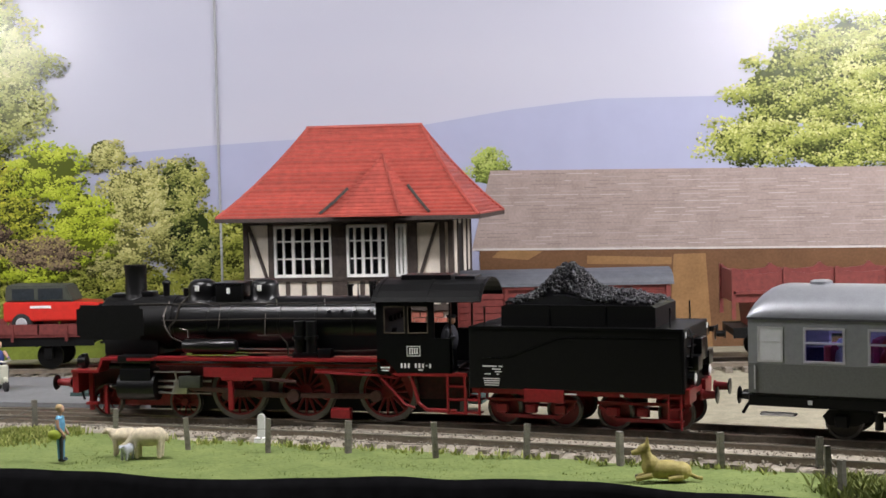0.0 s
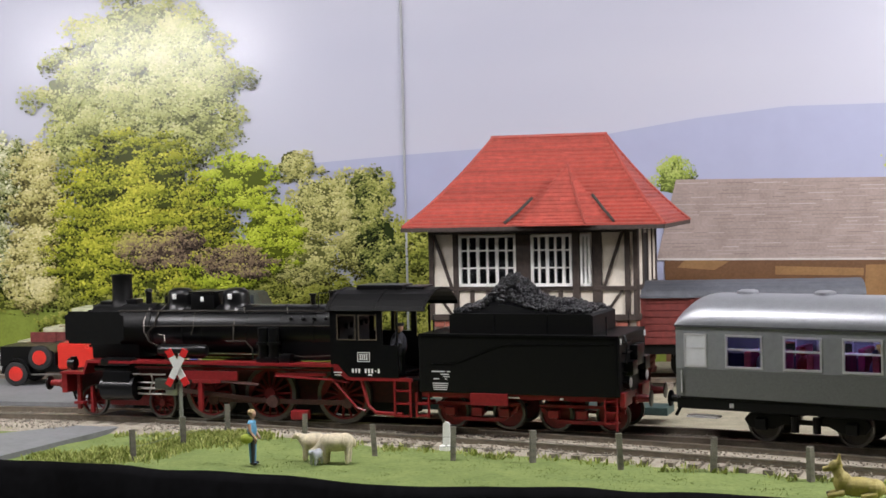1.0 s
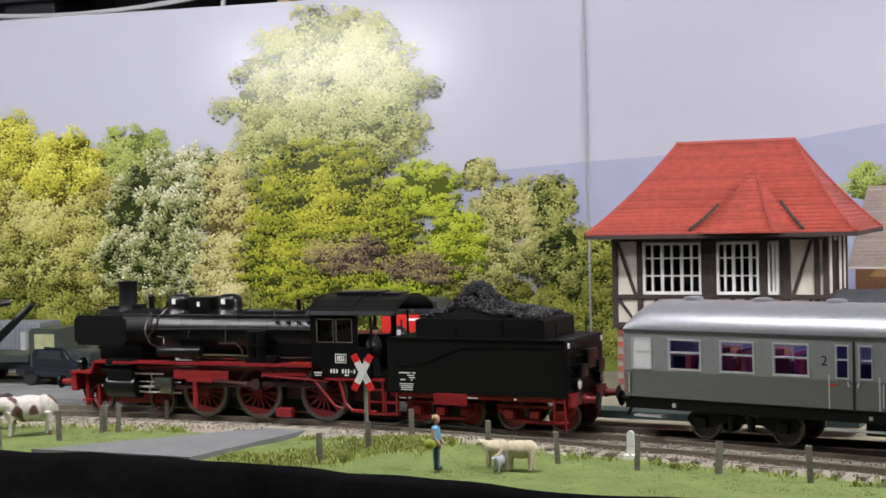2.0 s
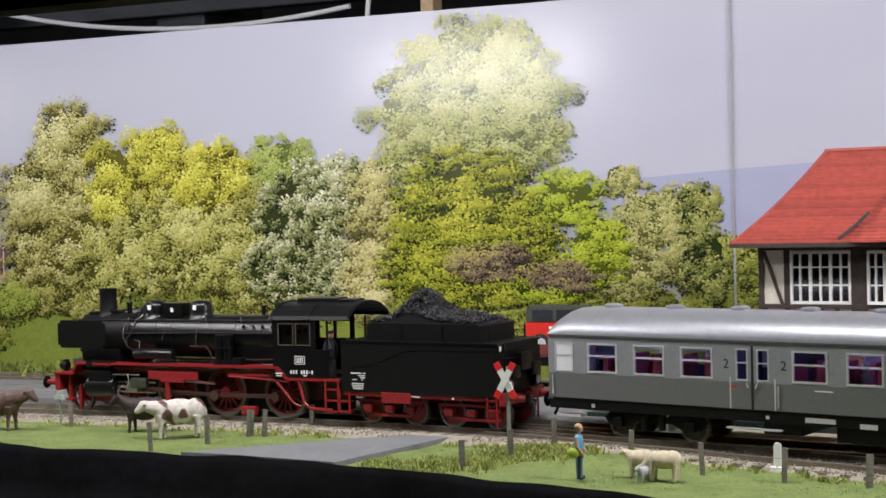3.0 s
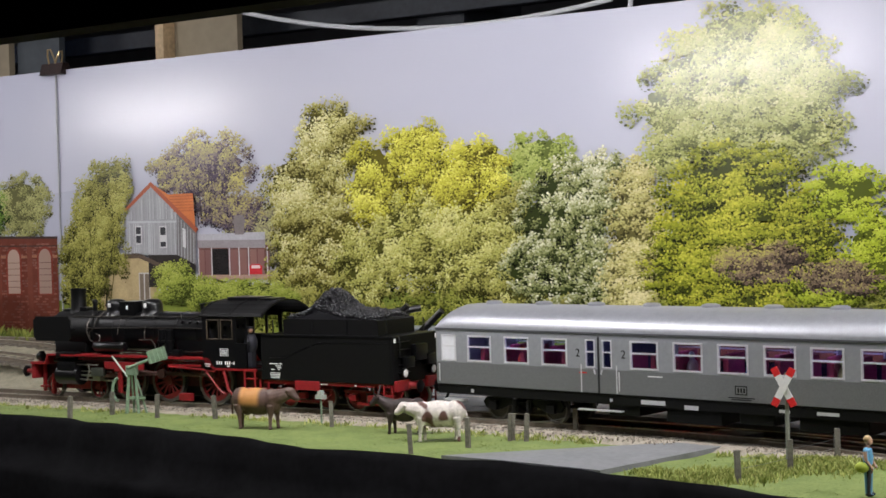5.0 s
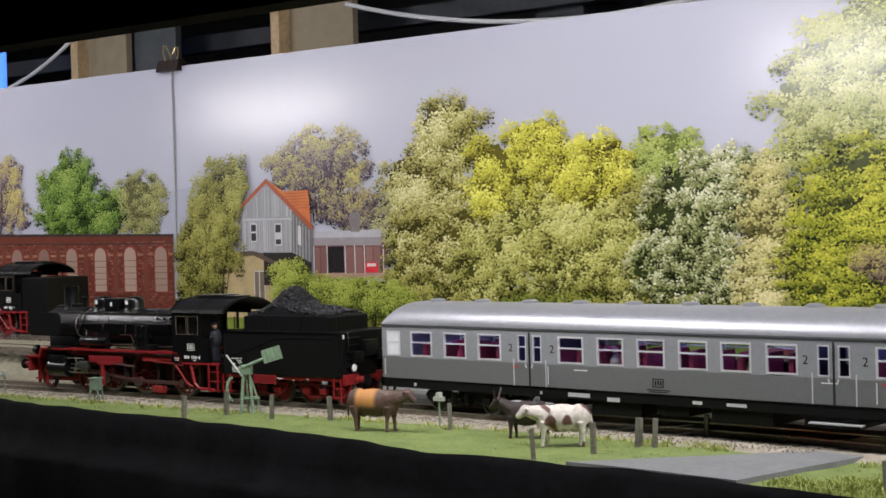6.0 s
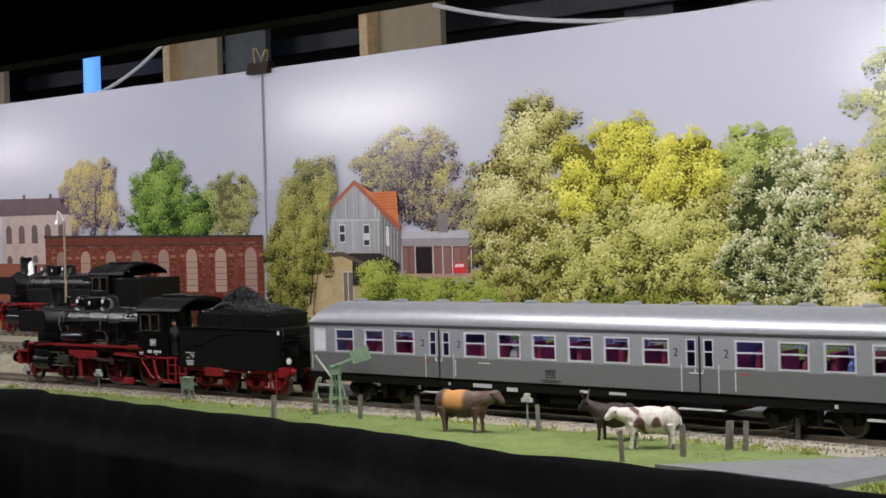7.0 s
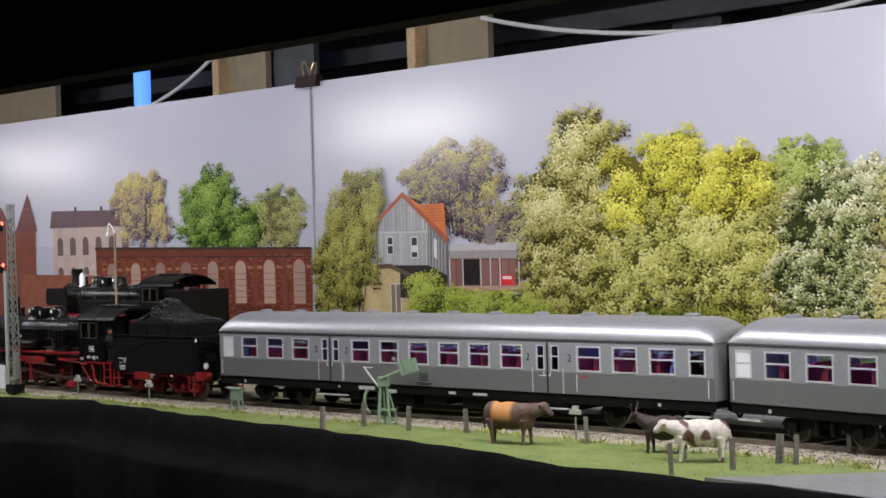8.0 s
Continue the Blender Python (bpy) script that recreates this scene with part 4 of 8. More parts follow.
def writing(body, parent, x, z, y, size, material=None, align="CENTER", name="lettering"):
    """Built-in font, turned to a mesh on the side y > 0."""
    cu = bpy.data.curves.new(name, "FONT")
    cu.body, cu.size, cu.align_x, cu.extrude = body, size * S, align, 0.00003
    tmp = bpy.data.objects.new(name, cu)
    scene.collection.objects.link(tmp)
    dg = bpy.context.evaluated_depsgraph_get()
    me = bpy.data.meshes.new_from_object(tmp.evaluated_get(dg))
    bpy.data.objects.remove(tmp)
    me.materials.clear()
    me.materials.append(material or WHITE)
    ob = new(name, me)
    ob.parent = parent
    ob.matrix_basis = pose(x * S, y * S, z * S, 90, 0, 180)
    return ob


def bars(parent, spots, y, material=None, name="lettering_bar"):
    bm = bmesh.new()
    for x, z, w, h in spots:
        box(bm, x - w / 2, x + w / 2, y - 0.004, y + 0.008, z - h / 2, z + h / 2)
    return part(name, bm, material or WHITE, parent)


def locomotive():
    t = thing("locomotive", pose(0, 0, 0), "black steam locomotive with red frame and running gear", "locomotive")
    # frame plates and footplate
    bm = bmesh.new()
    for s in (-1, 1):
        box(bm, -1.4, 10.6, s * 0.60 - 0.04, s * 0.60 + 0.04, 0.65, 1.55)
    part("main_frame", bm, FRAME_RED, t, "red frame plates, darkened for the shade behind the wheels")
    # added black block, stands in for the shade between the wheels
    bm = bmesh.new()
    box(bm, -1.1, 8.6, -0.54, 0.54, 0.24, 1.6, 0.03)
    part("dark_filler", bm, BLACK_MATT, t, "black filler block that darkens the gap between the frames")
    bm = bmesh.new()
    box(bm, 10.55, 10.75, -1.35, 1.35, 0.80, 1.42, 0.02)
    for s in (-1, 1):
        prism(bm, [(10.75, 1.42), (10.75, 1.50), (9.9, 1.50), (9.75, 1.88), (8.9, 1.88), (8.9, 1.80), (9.70, 1.80), (9.86, 1.42)], "y", s * 0.75, s * 1.42)
        box(bm, 10.2, 10.32, s * 1.0, s * 1.12, 0.25, 1.42)
        box(bm, 10.05, 10.4, s * 0.95, s * 1.2, 0.42, 0.50)
        box(bm, 9.75, 9.85, s * 0.95, s * 1.08, 0.15, 1.0)
    part("frame", bm, RED, t, "red painted frame")
    for s in (-1, 1):
        bm = bmesh.new()
        box(bm, 0.9, 8.9, s * 0.8, s * 1.47, 1.80, 1.88)
        box(bm, 0.9, 8.0, s * 1.43, s * 1.49, 1.82, 1.91)
        box(bm, 0.9, 8.0, s * 1.30, s * 1.35, 1.66, 1.72)
        prism(bm, [(1.0, 1.90), (1.0, 1.72), (0.55, 1.42), (-1.55, 1.42), (-1.55, 1.52), (0.5, 1.52), (0.85, 1.90)], "y", s * 1.40, s * 1.49)
        part("running_board", bm, RED, t, "red running board")
    for s in (-1, 1):
        bm = bmesh.new()
        box(bm, 4.3, 6.45, s * 1.36, s * 1.42, 1.32, 1.62, 0.02)
        box(bm, 4.9, 5.9, s * 1.36, s * 1.43, 1.22, 1.34, 0.02)
        box(bm, 5.55, 5.70, s * 1.30, s * 1.42, 0.35, 1.35, 0.01)
        box(bm, 1.3, 3.0, s * 1.34, s * 1.40, 1.52, 1.60)
        pipe(bm, [(3.0, s * 1.4, 1.5), (1.2, s * 1.4, 1.42), (0.5, s * 1.42, 1.35)], 0.035)
        pipe(bm, [(0.1, s * 1.42, 1.4), (-0.1, s * 1.42, 0.65), (-0.35, s * 1.42, 0.45), (-1.2, s * 1.42, 0.42)], 0.06)
        pipe(bm, [(1.0, s * 1.42, 1.35), (0.3, s * 1.42, 0.6), (0.0, s * 1.42, 0.5)], 0.04)
        for k in range(3):
            box(bm, -1.45, -0.95, s * 1.25, s * 1.5, 0.35 + k * 0.38, 0.39 + k * 0.38)
        box(bm, -1.0, -0.94, s * 1.44, s * 1.5, 0.35, 1.45)
        box(bm, -1.5, -1.44, s * 1.44, s * 1.5, 0.35, 1.45)
        box(bm, 2.0, 2.6, s * 1.0, s * 1.25, 0.12, 0.42, 0.04)
        part("valance_bracket", bm, RED, t, "red guide bracket and steps")
    # boiler, smokebox, firebox
    bm = bmesh.new()
    lathe(bm, [(0.2, 10.25), (0.62, 10.20), (0.80, 10.08), (0.83, 10.0), (0.83, 7.75), (0.80, 7.74)], (0, 0, 2.82), "x", 40)
    for k in range(14):
        a = 6.2832 * k / 14
        box(bm, 10.12, 10.22, 0.74 * math.cos(a) - 0.04, 0.74 * math.cos(a) + 0.04, 2.82 + 0.74 * math.sin(a) - 0.04, 2.82 + 0.74 * math.sin(a) + 0.04)
    box(bm, 8.2, 10.0, -0.7, 0.7, 1.85, 2.4, 0.1)
    part("smokebox", bm, BLACK_MATT, t, "matt black smokebox", smooth=True)
    bm = bmesh.new()
    lathe(bm, [(0.79, 7.78), (0.79, 1.05)], (0, 0, 2.82), "x", 44)
    box(bm, 1.05, 3.1, -0.72, 0.72, 1.9, 2.85, 0.08)
    boiler = part("boiler", bm, BLACK, t, "satin black boiler", smooth=True)
    bm = bmesh.new()
    for x in (7.7, 6.6, 5.9, 4.3, 3.15, 2.0, 1.15):
        lathe(bm, [(0.785, x - 0.04), (0.805, x - 0.03), (0.805, x + 0.03), (0.785, x + 0.04)], (0, 0, 2.82), "x", 44)
    part("boiler_band", bm, BLACK, boiler, smooth=True)
    bm = bmesh.new()
    for s in (-1, 1):
        pipe(bm, [(9.0, s * 0.62, 3.42), (1.1, s * 0.62, 3.45)], 0.025)
        pipe(bm, [(8.0, s * 0.84, 2.95), (7.4, s * 0.85, 2.95), (4.5, s * 0.85, 3.0), (1.2, s * 0.85, 3.0)], 0.022)
        pipe(bm, [(7.35, s * 0.30, 3.62), (7.5, s * 0.62, 3.40), (7.55, s * 0.86, 2.95), (7.75, s * 0.90, 2.75), (7.70, s * 0.92, 2.45), (7.3, s * 0.95, 2.3), (7.1, s * 0.98, 2.45), (7.15, s * 0.9, 2.65), (7.4, s * 0.88, 2.7)], 0.03)
        pipe(bm, [(7.9, s * 0.5, 3.5), (7.95, s * 0.8, 3.1), (7.9, s * 0.9, 2.8), (7.7, s * 0.96, 2.5)], 0.028)
        pipe(bm, [(6.2, s * 0.55, 3.42), (6.15, s * 0.83, 2.9), (6.2, s * 0.85, 2.7)], 0.022)
        pipe(bm, [(4.75, s * 0.5, 3.45), (4.7, s * 0.82, 2.95), (4.72, s * 0.85, 2.5)], 0.025)
        pipe(bm, [(4.9, s * 0.95, 2.5), (4.2, s * 1.0, 2.52), (3.95, s * 1.05, 2.3), (3.9, s * 1.1, 1.95), (2.9, s * 1.15, 1.98)], 0.03)
        pipe(bm, [(3.6, s * 0.9, 2.1), (2.2, s * 0.95, 2.05), (1.2, s * 1.0, 2.1)], 0.025)
    part("piping", bm, mat("dark_brass_pipe", (0.055, 0.048, 0.04), 0.35, 0.6, var=0.15, scale=900), boiler, "thin dark metal pipes", smooth=True)
    bm = bmesh.new()
    for x in (2.75, 2.35, 1.95, 1.55):
        cyl(bm, (x, 0.72, 3.22), (x, 0.80, 3.28), 0.06, n=10)
        cyl(bm, (x, -0.72, 3.22), (x, -0.80, 3.28), 0.06, n=10)
    part("washout_plug", bm, BLACK, boiler, smooth=True)
    # chimney, domes, sandbox, bell and valves
    bm = bmesh.new()
    lathe(bm, [(0.46, 3.50), (0.38, 3.60), (0.335, 3.72), (0.325, 4.2), (0.335, 4.50), (0.345, 4.52), (0.345, 4.58), (0.27, 4.58), (0.25, 4.0)], (9.2, 0, 0), "z", 26)
    part("chimney", bm, BLACK_MATT, t, smooth=True)
    for x in (7.0, 5.0):
        bm = bmesh.new()
        lathe(bm, [(0.56, 3.42), (0.46, 3.56), (0.43, 3.70), (0.43, 3.92), (0.38, 4.05), (0.25, 4.12), (0.03, 4.14)], (x, 0, 0), "z", 28)
        part("steam_dome", bm, BLACK, t, "rounded black dome", smooth=True)
    bm = bmesh.new()
    box(bm, 5.55, 6.4, -0.48, 0.48, 3.45, 4.02, 0.05)
    box(bm, 5.5, 6.45, -0.5, 0.5, 3.98, 4.05, 0.02)
    part("sandbox", bm, BLACK, t, smooth=True)
    for x, y, z in ((7.0, 0.40, 3.88), (5.98, 0.40, 3.80), (5.0, 0.40, 3.88), (1.29, 0.72, 3.20)):
        bm = bmesh.new()
        box(bm, x - 0.06, x + 0.06, y, y + 0.085, z - 0.085, z + 0.085, 0.01)
        part("warning_plate", bm, WHITE, t, "tiny white warning plate")
    bm = bmesh.new()
    box(bm, 9.4, 9.9, -0.28, 0.28, 3.56, 3.72, 0.04)
    box(bm, 8.55, 9.0, -0.22, 0.22, 3.6, 3.78, 0.05)
    part("lamp_box", bm, BLACK, t, smooth=True)
    bm = bmesh.new()
    cyl(bm, (8.15, 0.1, 3.6), (8.15, 0.1, 4.0), 0.10, n=12)
    ball(bm, (8.15, 0.1, 4.03), (0.13, 0.13, 0.1), 12, 8)
    part("bell", bm, BLACK, t, smooth=True)
    bm = bmesh.new()
    cyl(bm, (7.6, -0.2, 3.6), (7.6, -0.2, 3.85), 0.12, n=12)
    part("feed_valve", bm, BLACK, t, smooth=True)
    for x, y, z, r in ((2.3, 0.0, 3.9, 0.08), (1.6, 0.15, 4.0, 0.06), (1.6, -0.15, 4.0, 0.06)):
        bm = bmesh.new()
        cyl(bm, (x, y, 3.5), (x, y, z), r, n=10)
        cyl(bm, (x, y, z), (x, y, z + 0.05), r * 1.5, n=10)
        part("safety_valve", bm, BLACK, t, smooth=True)
    bm = bmesh.new()
    pipe(bm, [(1.95, 0.35, 3.55), (1.95, 0.35, 3.98), (1.45, 0.35, 4.02), (1.45, 0.35, 3.6)], 0.02)
    part("roof_rail", bm, BLACK, t, smooth=True)
    for x in (2.9, 4.4):
        bm = bmesh.new()
        pipe(bm, [(x, 0.60, 3.38), (x, 0.64, 3.56)], 0.02)
        part("handrail_knob", bm, STEEL, t, smooth=True)
    # smoke deflectors
    for s in (-1, 1):
        bm = bmesh.new()
        box(bm, 8.35, 10.52, s * 1.36, s * 1.40, 2.42, 3.46, 0.0)
        bmesh.ops.bevel(bm, geom=[e for e in bm.edges if abs(e.verts[0].co.y - e.verts[1].co.y) > 0.01], offset=0.12, segments=3, affect="EDGES")
        for x in (8.7, 9.9):
            cyl(bm, (x, s * 0.7, 2.9), (x, s * 1.38, 2.9), 0.03, n=6)
        part("smoke_deflector", bm, BLACK_MATT, t, "flat black smoke deflector plate")
    # cylinders
    for s in (-1, 1):
        bm = bmesh.new()
        cyl(bm, (8.05, s * 1.10, 0.98), (9.25, s * 1.10, 0.98), 0.40, n=26)
        cyl(bm, (8.2, s * 1.12, 1.60), (9.15, s * 1.12, 1.60), 0.24, n=20)
        box(bm, 8.15, 9.15, s * 0.75, s * 1.44, 0.75, 1.55, 0.04)
        cyl(bm, (9.25, s * 1.12, 1.60), (9.6, s * 1.12, 1.60), 0.09, n=10)
        cyl(bm, (9.25, s * 1.10, 0.98), (9.55, s * 1.10, 0.98), 0.07, n=10)
        box(bm, 8.1, 9.2, s * 1.0, s * 1.46, 1.72, 1.95, 0.04)
        c = part("cylinder", bm, BLACK, t, "black cylinder block", smooth=True)
        bm = bmesh.new()
        cyl(bm, (9.5, s * 1.1, 0.98), (9.62, s * 1.1, 0.98), 0.05, n=8)
        cyl(bm, (6.35, s * 1.10, 1.16), (8.1, s * 1.10, 1.16), 0.035, n=8)
        cyl(bm, (6.35, s * 1.10, 0.80), (8.1, s * 1.10, 0.80), 0.035, n=8)
        pipe(bm, [(7.9, s * 1.32, 0.85), (7.5, s * 1.36, 0.82), (7.35, s * 1.36, 1.25), (7.4, s * 1.38, 1.5)], 0.03)
        pipe(bm, [(8.1, s * 1.3, 1.45), (6.9, s * 1.34, 1.46)], 0.028)
        part("slide_bar", bm, STEEL, c, "bright slide bars and links", smooth=True)
        bm = bmesh.new()
        box(bm, 6.6, 7.3, s * 1.12, s * 1.36, 0.98, 1.34, 0.05)
        part("link_guide", bm, mat("dull_steel_link", (0.07, 0.075, 0.06), 0.5, 0.5), c, "dull grey valve link", smooth=True)
        bm = bmesh.new()
        pipe(bm, [(6.3, s * 1.34, 1.45), (5.7, s * 1.36, 1.3), (4.6, s * 1.36, 1.28), (3.6, s * 1.34, 1.2)], 0.05)
        part("radius_rod", bm, BROWN_STEEL, c, smooth=True)
    for s in (-1, 1):
        bm = bmesh.new()
        lathe(bm, [(0.02, 5.45), (0.16, 5.48), (0.20, 5.55), (0.20, 7.1), (0.16, 7.17), (0.02, 7.2)], (0, s * 1.18, 2.22), "x", 24)
        part("air_tank", bm, BLACK, t, "horizontal black air reservoir", smooth=True)
    bm = bmesh.new()
    for x in (3.55, 3.2):
        cyl(bm, (x, 1.05, 2.0), (x, 1.05, 2.95), 0.17, n=16)
        cyl(bm, (x, 1.05, 2.42), (x, 1.05, 2.52), 0.22, n=16)
    box(bm, 3.0, 3.75, 0.85, 1.2, 1.88, 2.05, 0.03)
    box(bm, 2.55, 2.95, 0.95, 1.25, 1.88, 2.15, 0.04)
    part("air_pump", bm, BLACK, t, "black twin air pump", smooth=True)
    # front lamps
    for s in (-1, 1):
        bm = bmesh.new()
        cyl(bm, (10.45, s * 0.95, 1.72), (10.7, s * 0.95, 1.72), 0.17, n=16)
        box(bm, 10.45, 10.6, s * 0.95 - 0.1, s * 0.95 + 0.1, 1.5, 1.95, 0.03)
        lamp = part("head_lamp", bm, BLACK, t, "black front lamp", smooth=True)
        bm = bmesh.new()
        ball(bm, (10.69, s * 0.95, 1.72), (0.03, 0.13, 0.13))
        part("lens", bm, FROST, lamp, "pale lens", smooth=True)
    # cab
    bm = bmesh.new()
    for s in (-1, 1):
        y0, y1 = s * 1.44, s * 1.49
        box(bm, -0.62, 1.09, y0, y1, 1.50, 2.66)
        box(bm, -0.62, 1.09, y0, y1, 3.40, 3.60)
        for a, b in ((0.86, 1.09), (0.16, 0.24), (-0.62, -0.44)):
            box(bm, a, b, y0, y1, 2.66, 3.40)
        box(bm, -1.12, -1.06, y0, y1, 1.50, 2.5)
        box(bm, -1.12, -0.62, y0, y1, 1.50, 2.50)
        box(bm, -1.1, -1.04, s * 1.40, s * 1.46, 2.5, 3.5)
    box(bm, 1.05, 1.10, -1.45, 1.45, 1.50, 3.6)
    box(bm, -1.1, 1.05, -1.45, 1.45, 1.46, 1.52)
    box(bm, -1.75, -1.1, -1.35, 1.35, 1.42, 1.48)
    cab = part("cab", bm, BLACK, t, "black driver's cab")
    frame_paint = mat("dark_brown_frame", (0.09, 0.07, 0.05), 0.5, var=0.1)
    for s in (-1, 1):
        for a, b in ((0.24, 0.86), (-0.44, 0.16)):
            bm = bmesh.new()
            for q in ((a, a + 0.025, 2.66, 3.40), (b - 0.025, b, 2.66, 3.40), (a, b, 2.64, 2.67), (a, b, 3.39, 3.42)):
                box(bm, q[0], q[1], s * 1.47, s * 1.505, q[2], q[3])
            part("window_frame", bm, frame_paint, cab, "thin brown window frame")
    bm = bmesh.new()
    prof = [(-1.56, 3.54), (-1.50, 3.67), (-1.25, 3.84), (-0.9, 4.00), (-0.5, 4.10), (0, 4.14), (0.5, 4.10), (0.9, 4.00), (1.25, 3.84), (1.50, 3.67), (1.56, 3.54), (1.52, 3.52), (1.46, 3.63), (1.22, 3.79), (0.88, 3.95), (0.5, 4.05), (0, 4.09), (-0.5, 4.05), (-0.88, 3.95), (-1.22, 3.79), (-1.46, 3.63), (-1.52, 3.52)]
    prism(bm, prof, "x", -2.0, 1.2)
    for x in (-1.9, -0.4, 1.1):
        prism(bm, [(p[0] * 1.012, p[1] + 0.02) for p in prof], "x", x - 0.04, x + 0.04)
    roof = part("cab_roof", bm, BLACK_MATT, cab, "curved black cab roof with rear overhang")
    bm = bmesh.new()
    box(bm, -0.9, 0.6, -0.5, 0.5, 4.08, 4.24, 0.03)
    box(bm, -1.6, -1.0, -0.45, 0.45, 4.08, 4.2, 0.03)
    part("roof_vent", bm, BLACK, roof)
    bm = bmesh.new()
    box(bm, 0.9, 1.04, -1.2, 1.2, 1.9, 3.3, 0.02)
    cyl(bm, (0.9, 0.4, 2.5), (0.75, 0.4, 2.5), 0.2, n=14)
    for k in range(5):
        cyl(bm, (0.9, -0.9 + 0.4 * k, 3.0), (0.8, -0.9 + 0.4 * k, 3.0), 0.09, n=10)
    part("backhead", bm, DARK, cab)
    # emblem and number bars on both sides
    for s in (1, -1):
        bm = bmesh.new()
        y = s * 1.495
        for z0, z1 in ((1.99, 2.01), (2.26, 2.28)):
            box(bm, -0.20, 0.20, y - 0.006, y + 0.006, z0, z1)
        for x0 in (-0.20, 0.18):
            box(bm, x0, x0 + 0.02, y - 0.006, y + 0.006, 1.99, 2.28)
        for k in range(4):
            box(bm, -0.12 + k * 0.07, -0.09 + k * 0.07, y - 0.006, y + 0.006, 2.07, 2.20)
        box(bm, -0.14, 0.14, y - 0.006, y + 0.006, 2.05, 2.065)
        box(bm, -0.14, 0.14, y - 0.006, y + 0.006, 2.205, 2.22)
        part("emblem_plate", bm, WHITE, cab, "white outlined railway emblem")
        spots = [(0.36 - 0.105 * k, 1.72, 0.055, 0.13) for k in (0, 1, 2, 4, 5, 6, 8)] + [(0.36 - 0.105 * 7, 1.72, 0.05, 0.03)]
        spots += [(0.85, 1.66, 0.28, 0.04), (0.85, 1.58, 0.22, 0.03), (-0.2, 1.60, 0.14, 0.04)]
        bars(cab, spots, s * 1.495, name="number_bar")
    # driver leaning out at the back of the cab
    bm = bmesh.new()
    ball(bm, (-0.95, 1.0, 2.45), (0.26, 0.28, 0.45))
    ball(bm, (-1.05, 1.15, 3.0), (0.12, 0.11, 0.14))
    cyl(bm, (-1.05, 1.15, 3.07), (-1.05, 1.15, 3.14), 0.14, n=10)
    cyl(bm, (-0.95, 1.2, 2.7), (-1.15, 1.42, 2.5), 0.08, n=8)
    cyl(bm, (-0.95, 1.0, 1.55), (-0.95, 1.0, 2.2), 0.2, n=8)
    for fc in bm.faces:
        c = fc.calc_center_median()
        fc.material_index = 1 if 2.88 < c.z < 3.06 else 0
    body = part("engine_driver_figure", bm, [mat("dark_overalls", (0.02, 0.02, 0.028), 0.7), mat("painted_skin", (0.50, 0.27, 0.18), 0.6)], None, smooth=True)
    tagged(body, "tiny painted driver figure in dark clothes", "figure")
    # wheels
    for x, ph in ((9.85, 20), (7.3, 50)):
        wheelset(t, x, 0.5, spokes=10, phase=ph, name="bogie_wheelset").location = (x * S, 0, 0.5 * S)
    for x in (5.55, 3.45, 0.96):
        wheelset(t, x, 0.875, spokes=15, weight=True, phase=110, name="driving_wheelset").location = (x * S, 0, 0.875 * S)
    bm = bmesh.new()
    for s in (-1, 1):
        box(bm, 6.9, 10.2, s * 0.66, s * 0.72, 0.35, 0.75, 0.03)
    box(bm, 8.3, 8.8, -0.6, 0.6, 0.4, 0.9)
    part("bogie_frame", bm, RED, t)
    buffer_pair(t, 11.55, 0.9, RED)
    bm = bmesh.new()
    cyl(bm, (10.7, 0, 1.02), (11.1, 0, 1.0), 0.06, n=8)
    pipe(bm, [(11.1, 0, 1.0), (11.12, 0, 0.55)], 0.05)
    pipe(bm, [(10.75, 0.4, 1.2), (11.0, 0.42, 0.9), (10.85, 0.4, 0.45)], 0.04)
    part("coupling_hook", bm, BLACK, t, smooth=True)
    # rods on both sides; cranks start at the same angle as the wheels
    ph = math.radians(110)
    cr = 0.315
    for s, add in ((1, 0.0), (-1, math.pi)):
        bm = bmesh.new()
        box(bm, 0.9, 5.6, s * 1.05, s * 1.11, -0.075, 0.075, 0.01)
        for x in (5.55, 3.45, 0.96):
            cyl(bm, (x, s * 1.02, 0), (x, s * 1.15, 0), 0.17, n=14)
        rod = part("coupling_rod", bm, BROWN_STEEL, t, "brown coupling rod", smooth=True)
        RODS.append((rod, lambda a, add=add: pose(cr * S * math.sin(a + ph + add), 0, (0.875 + cr * math.cos(a + ph + add)) * S)))
        bm = bmesh.new()
        box(bm, 0, 3.55, s * 1.14, s * 1.20, -0.07, 0.07, 0.01)
        cyl(bm, (0, s * 1.12, 0), (0, s * 1.24, 0), 0.19, n=14)
        cyl(bm, (3.55, s * 1.12, 0), (3.55, s * 1.22, 0), 0.12, n=12)
        con = part("connecting_rod", bm, BROWN_STEEL, t, "brownish steel connecting rod", smooth=True)

        def con_pose(a, add=add):
            px, pz = 3.45 + cr * math.sin(a + ph + add), 0.875 + cr * math.cos(a + ph + add)
            return pose(px * S, 0, pz * S, 0, -math.degrees(math.asin((0.98 - pz) / 3.55)), 0)
        RODS.append((con, con_pose))
        bm = bmesh.new()
        box(bm, -0.22, 0.22, s * 1.0, s * 1.24, -0.2, 0.2, 0.03)
        cyl(bm, (0.2, s * 1.1, 0), (1.6, s * 1.1, 0), 0.05, n=8)
        cross = part("crosshead", bm, STEEL, t, "bright crosshead with piston rod", smooth=True)

        def cross_pose(a, add=add):
            px, pz = 3.45 + cr * math.sin(a + ph + add), 0.875 + cr * math.cos(a + ph + add)
            return pose((px + math.sqrt(3.55 ** 2 - (0.98 - pz) ** 2)) * S, 0, 0.98 * S)
        RODS.append((cross, cross_pose))
    return t, body


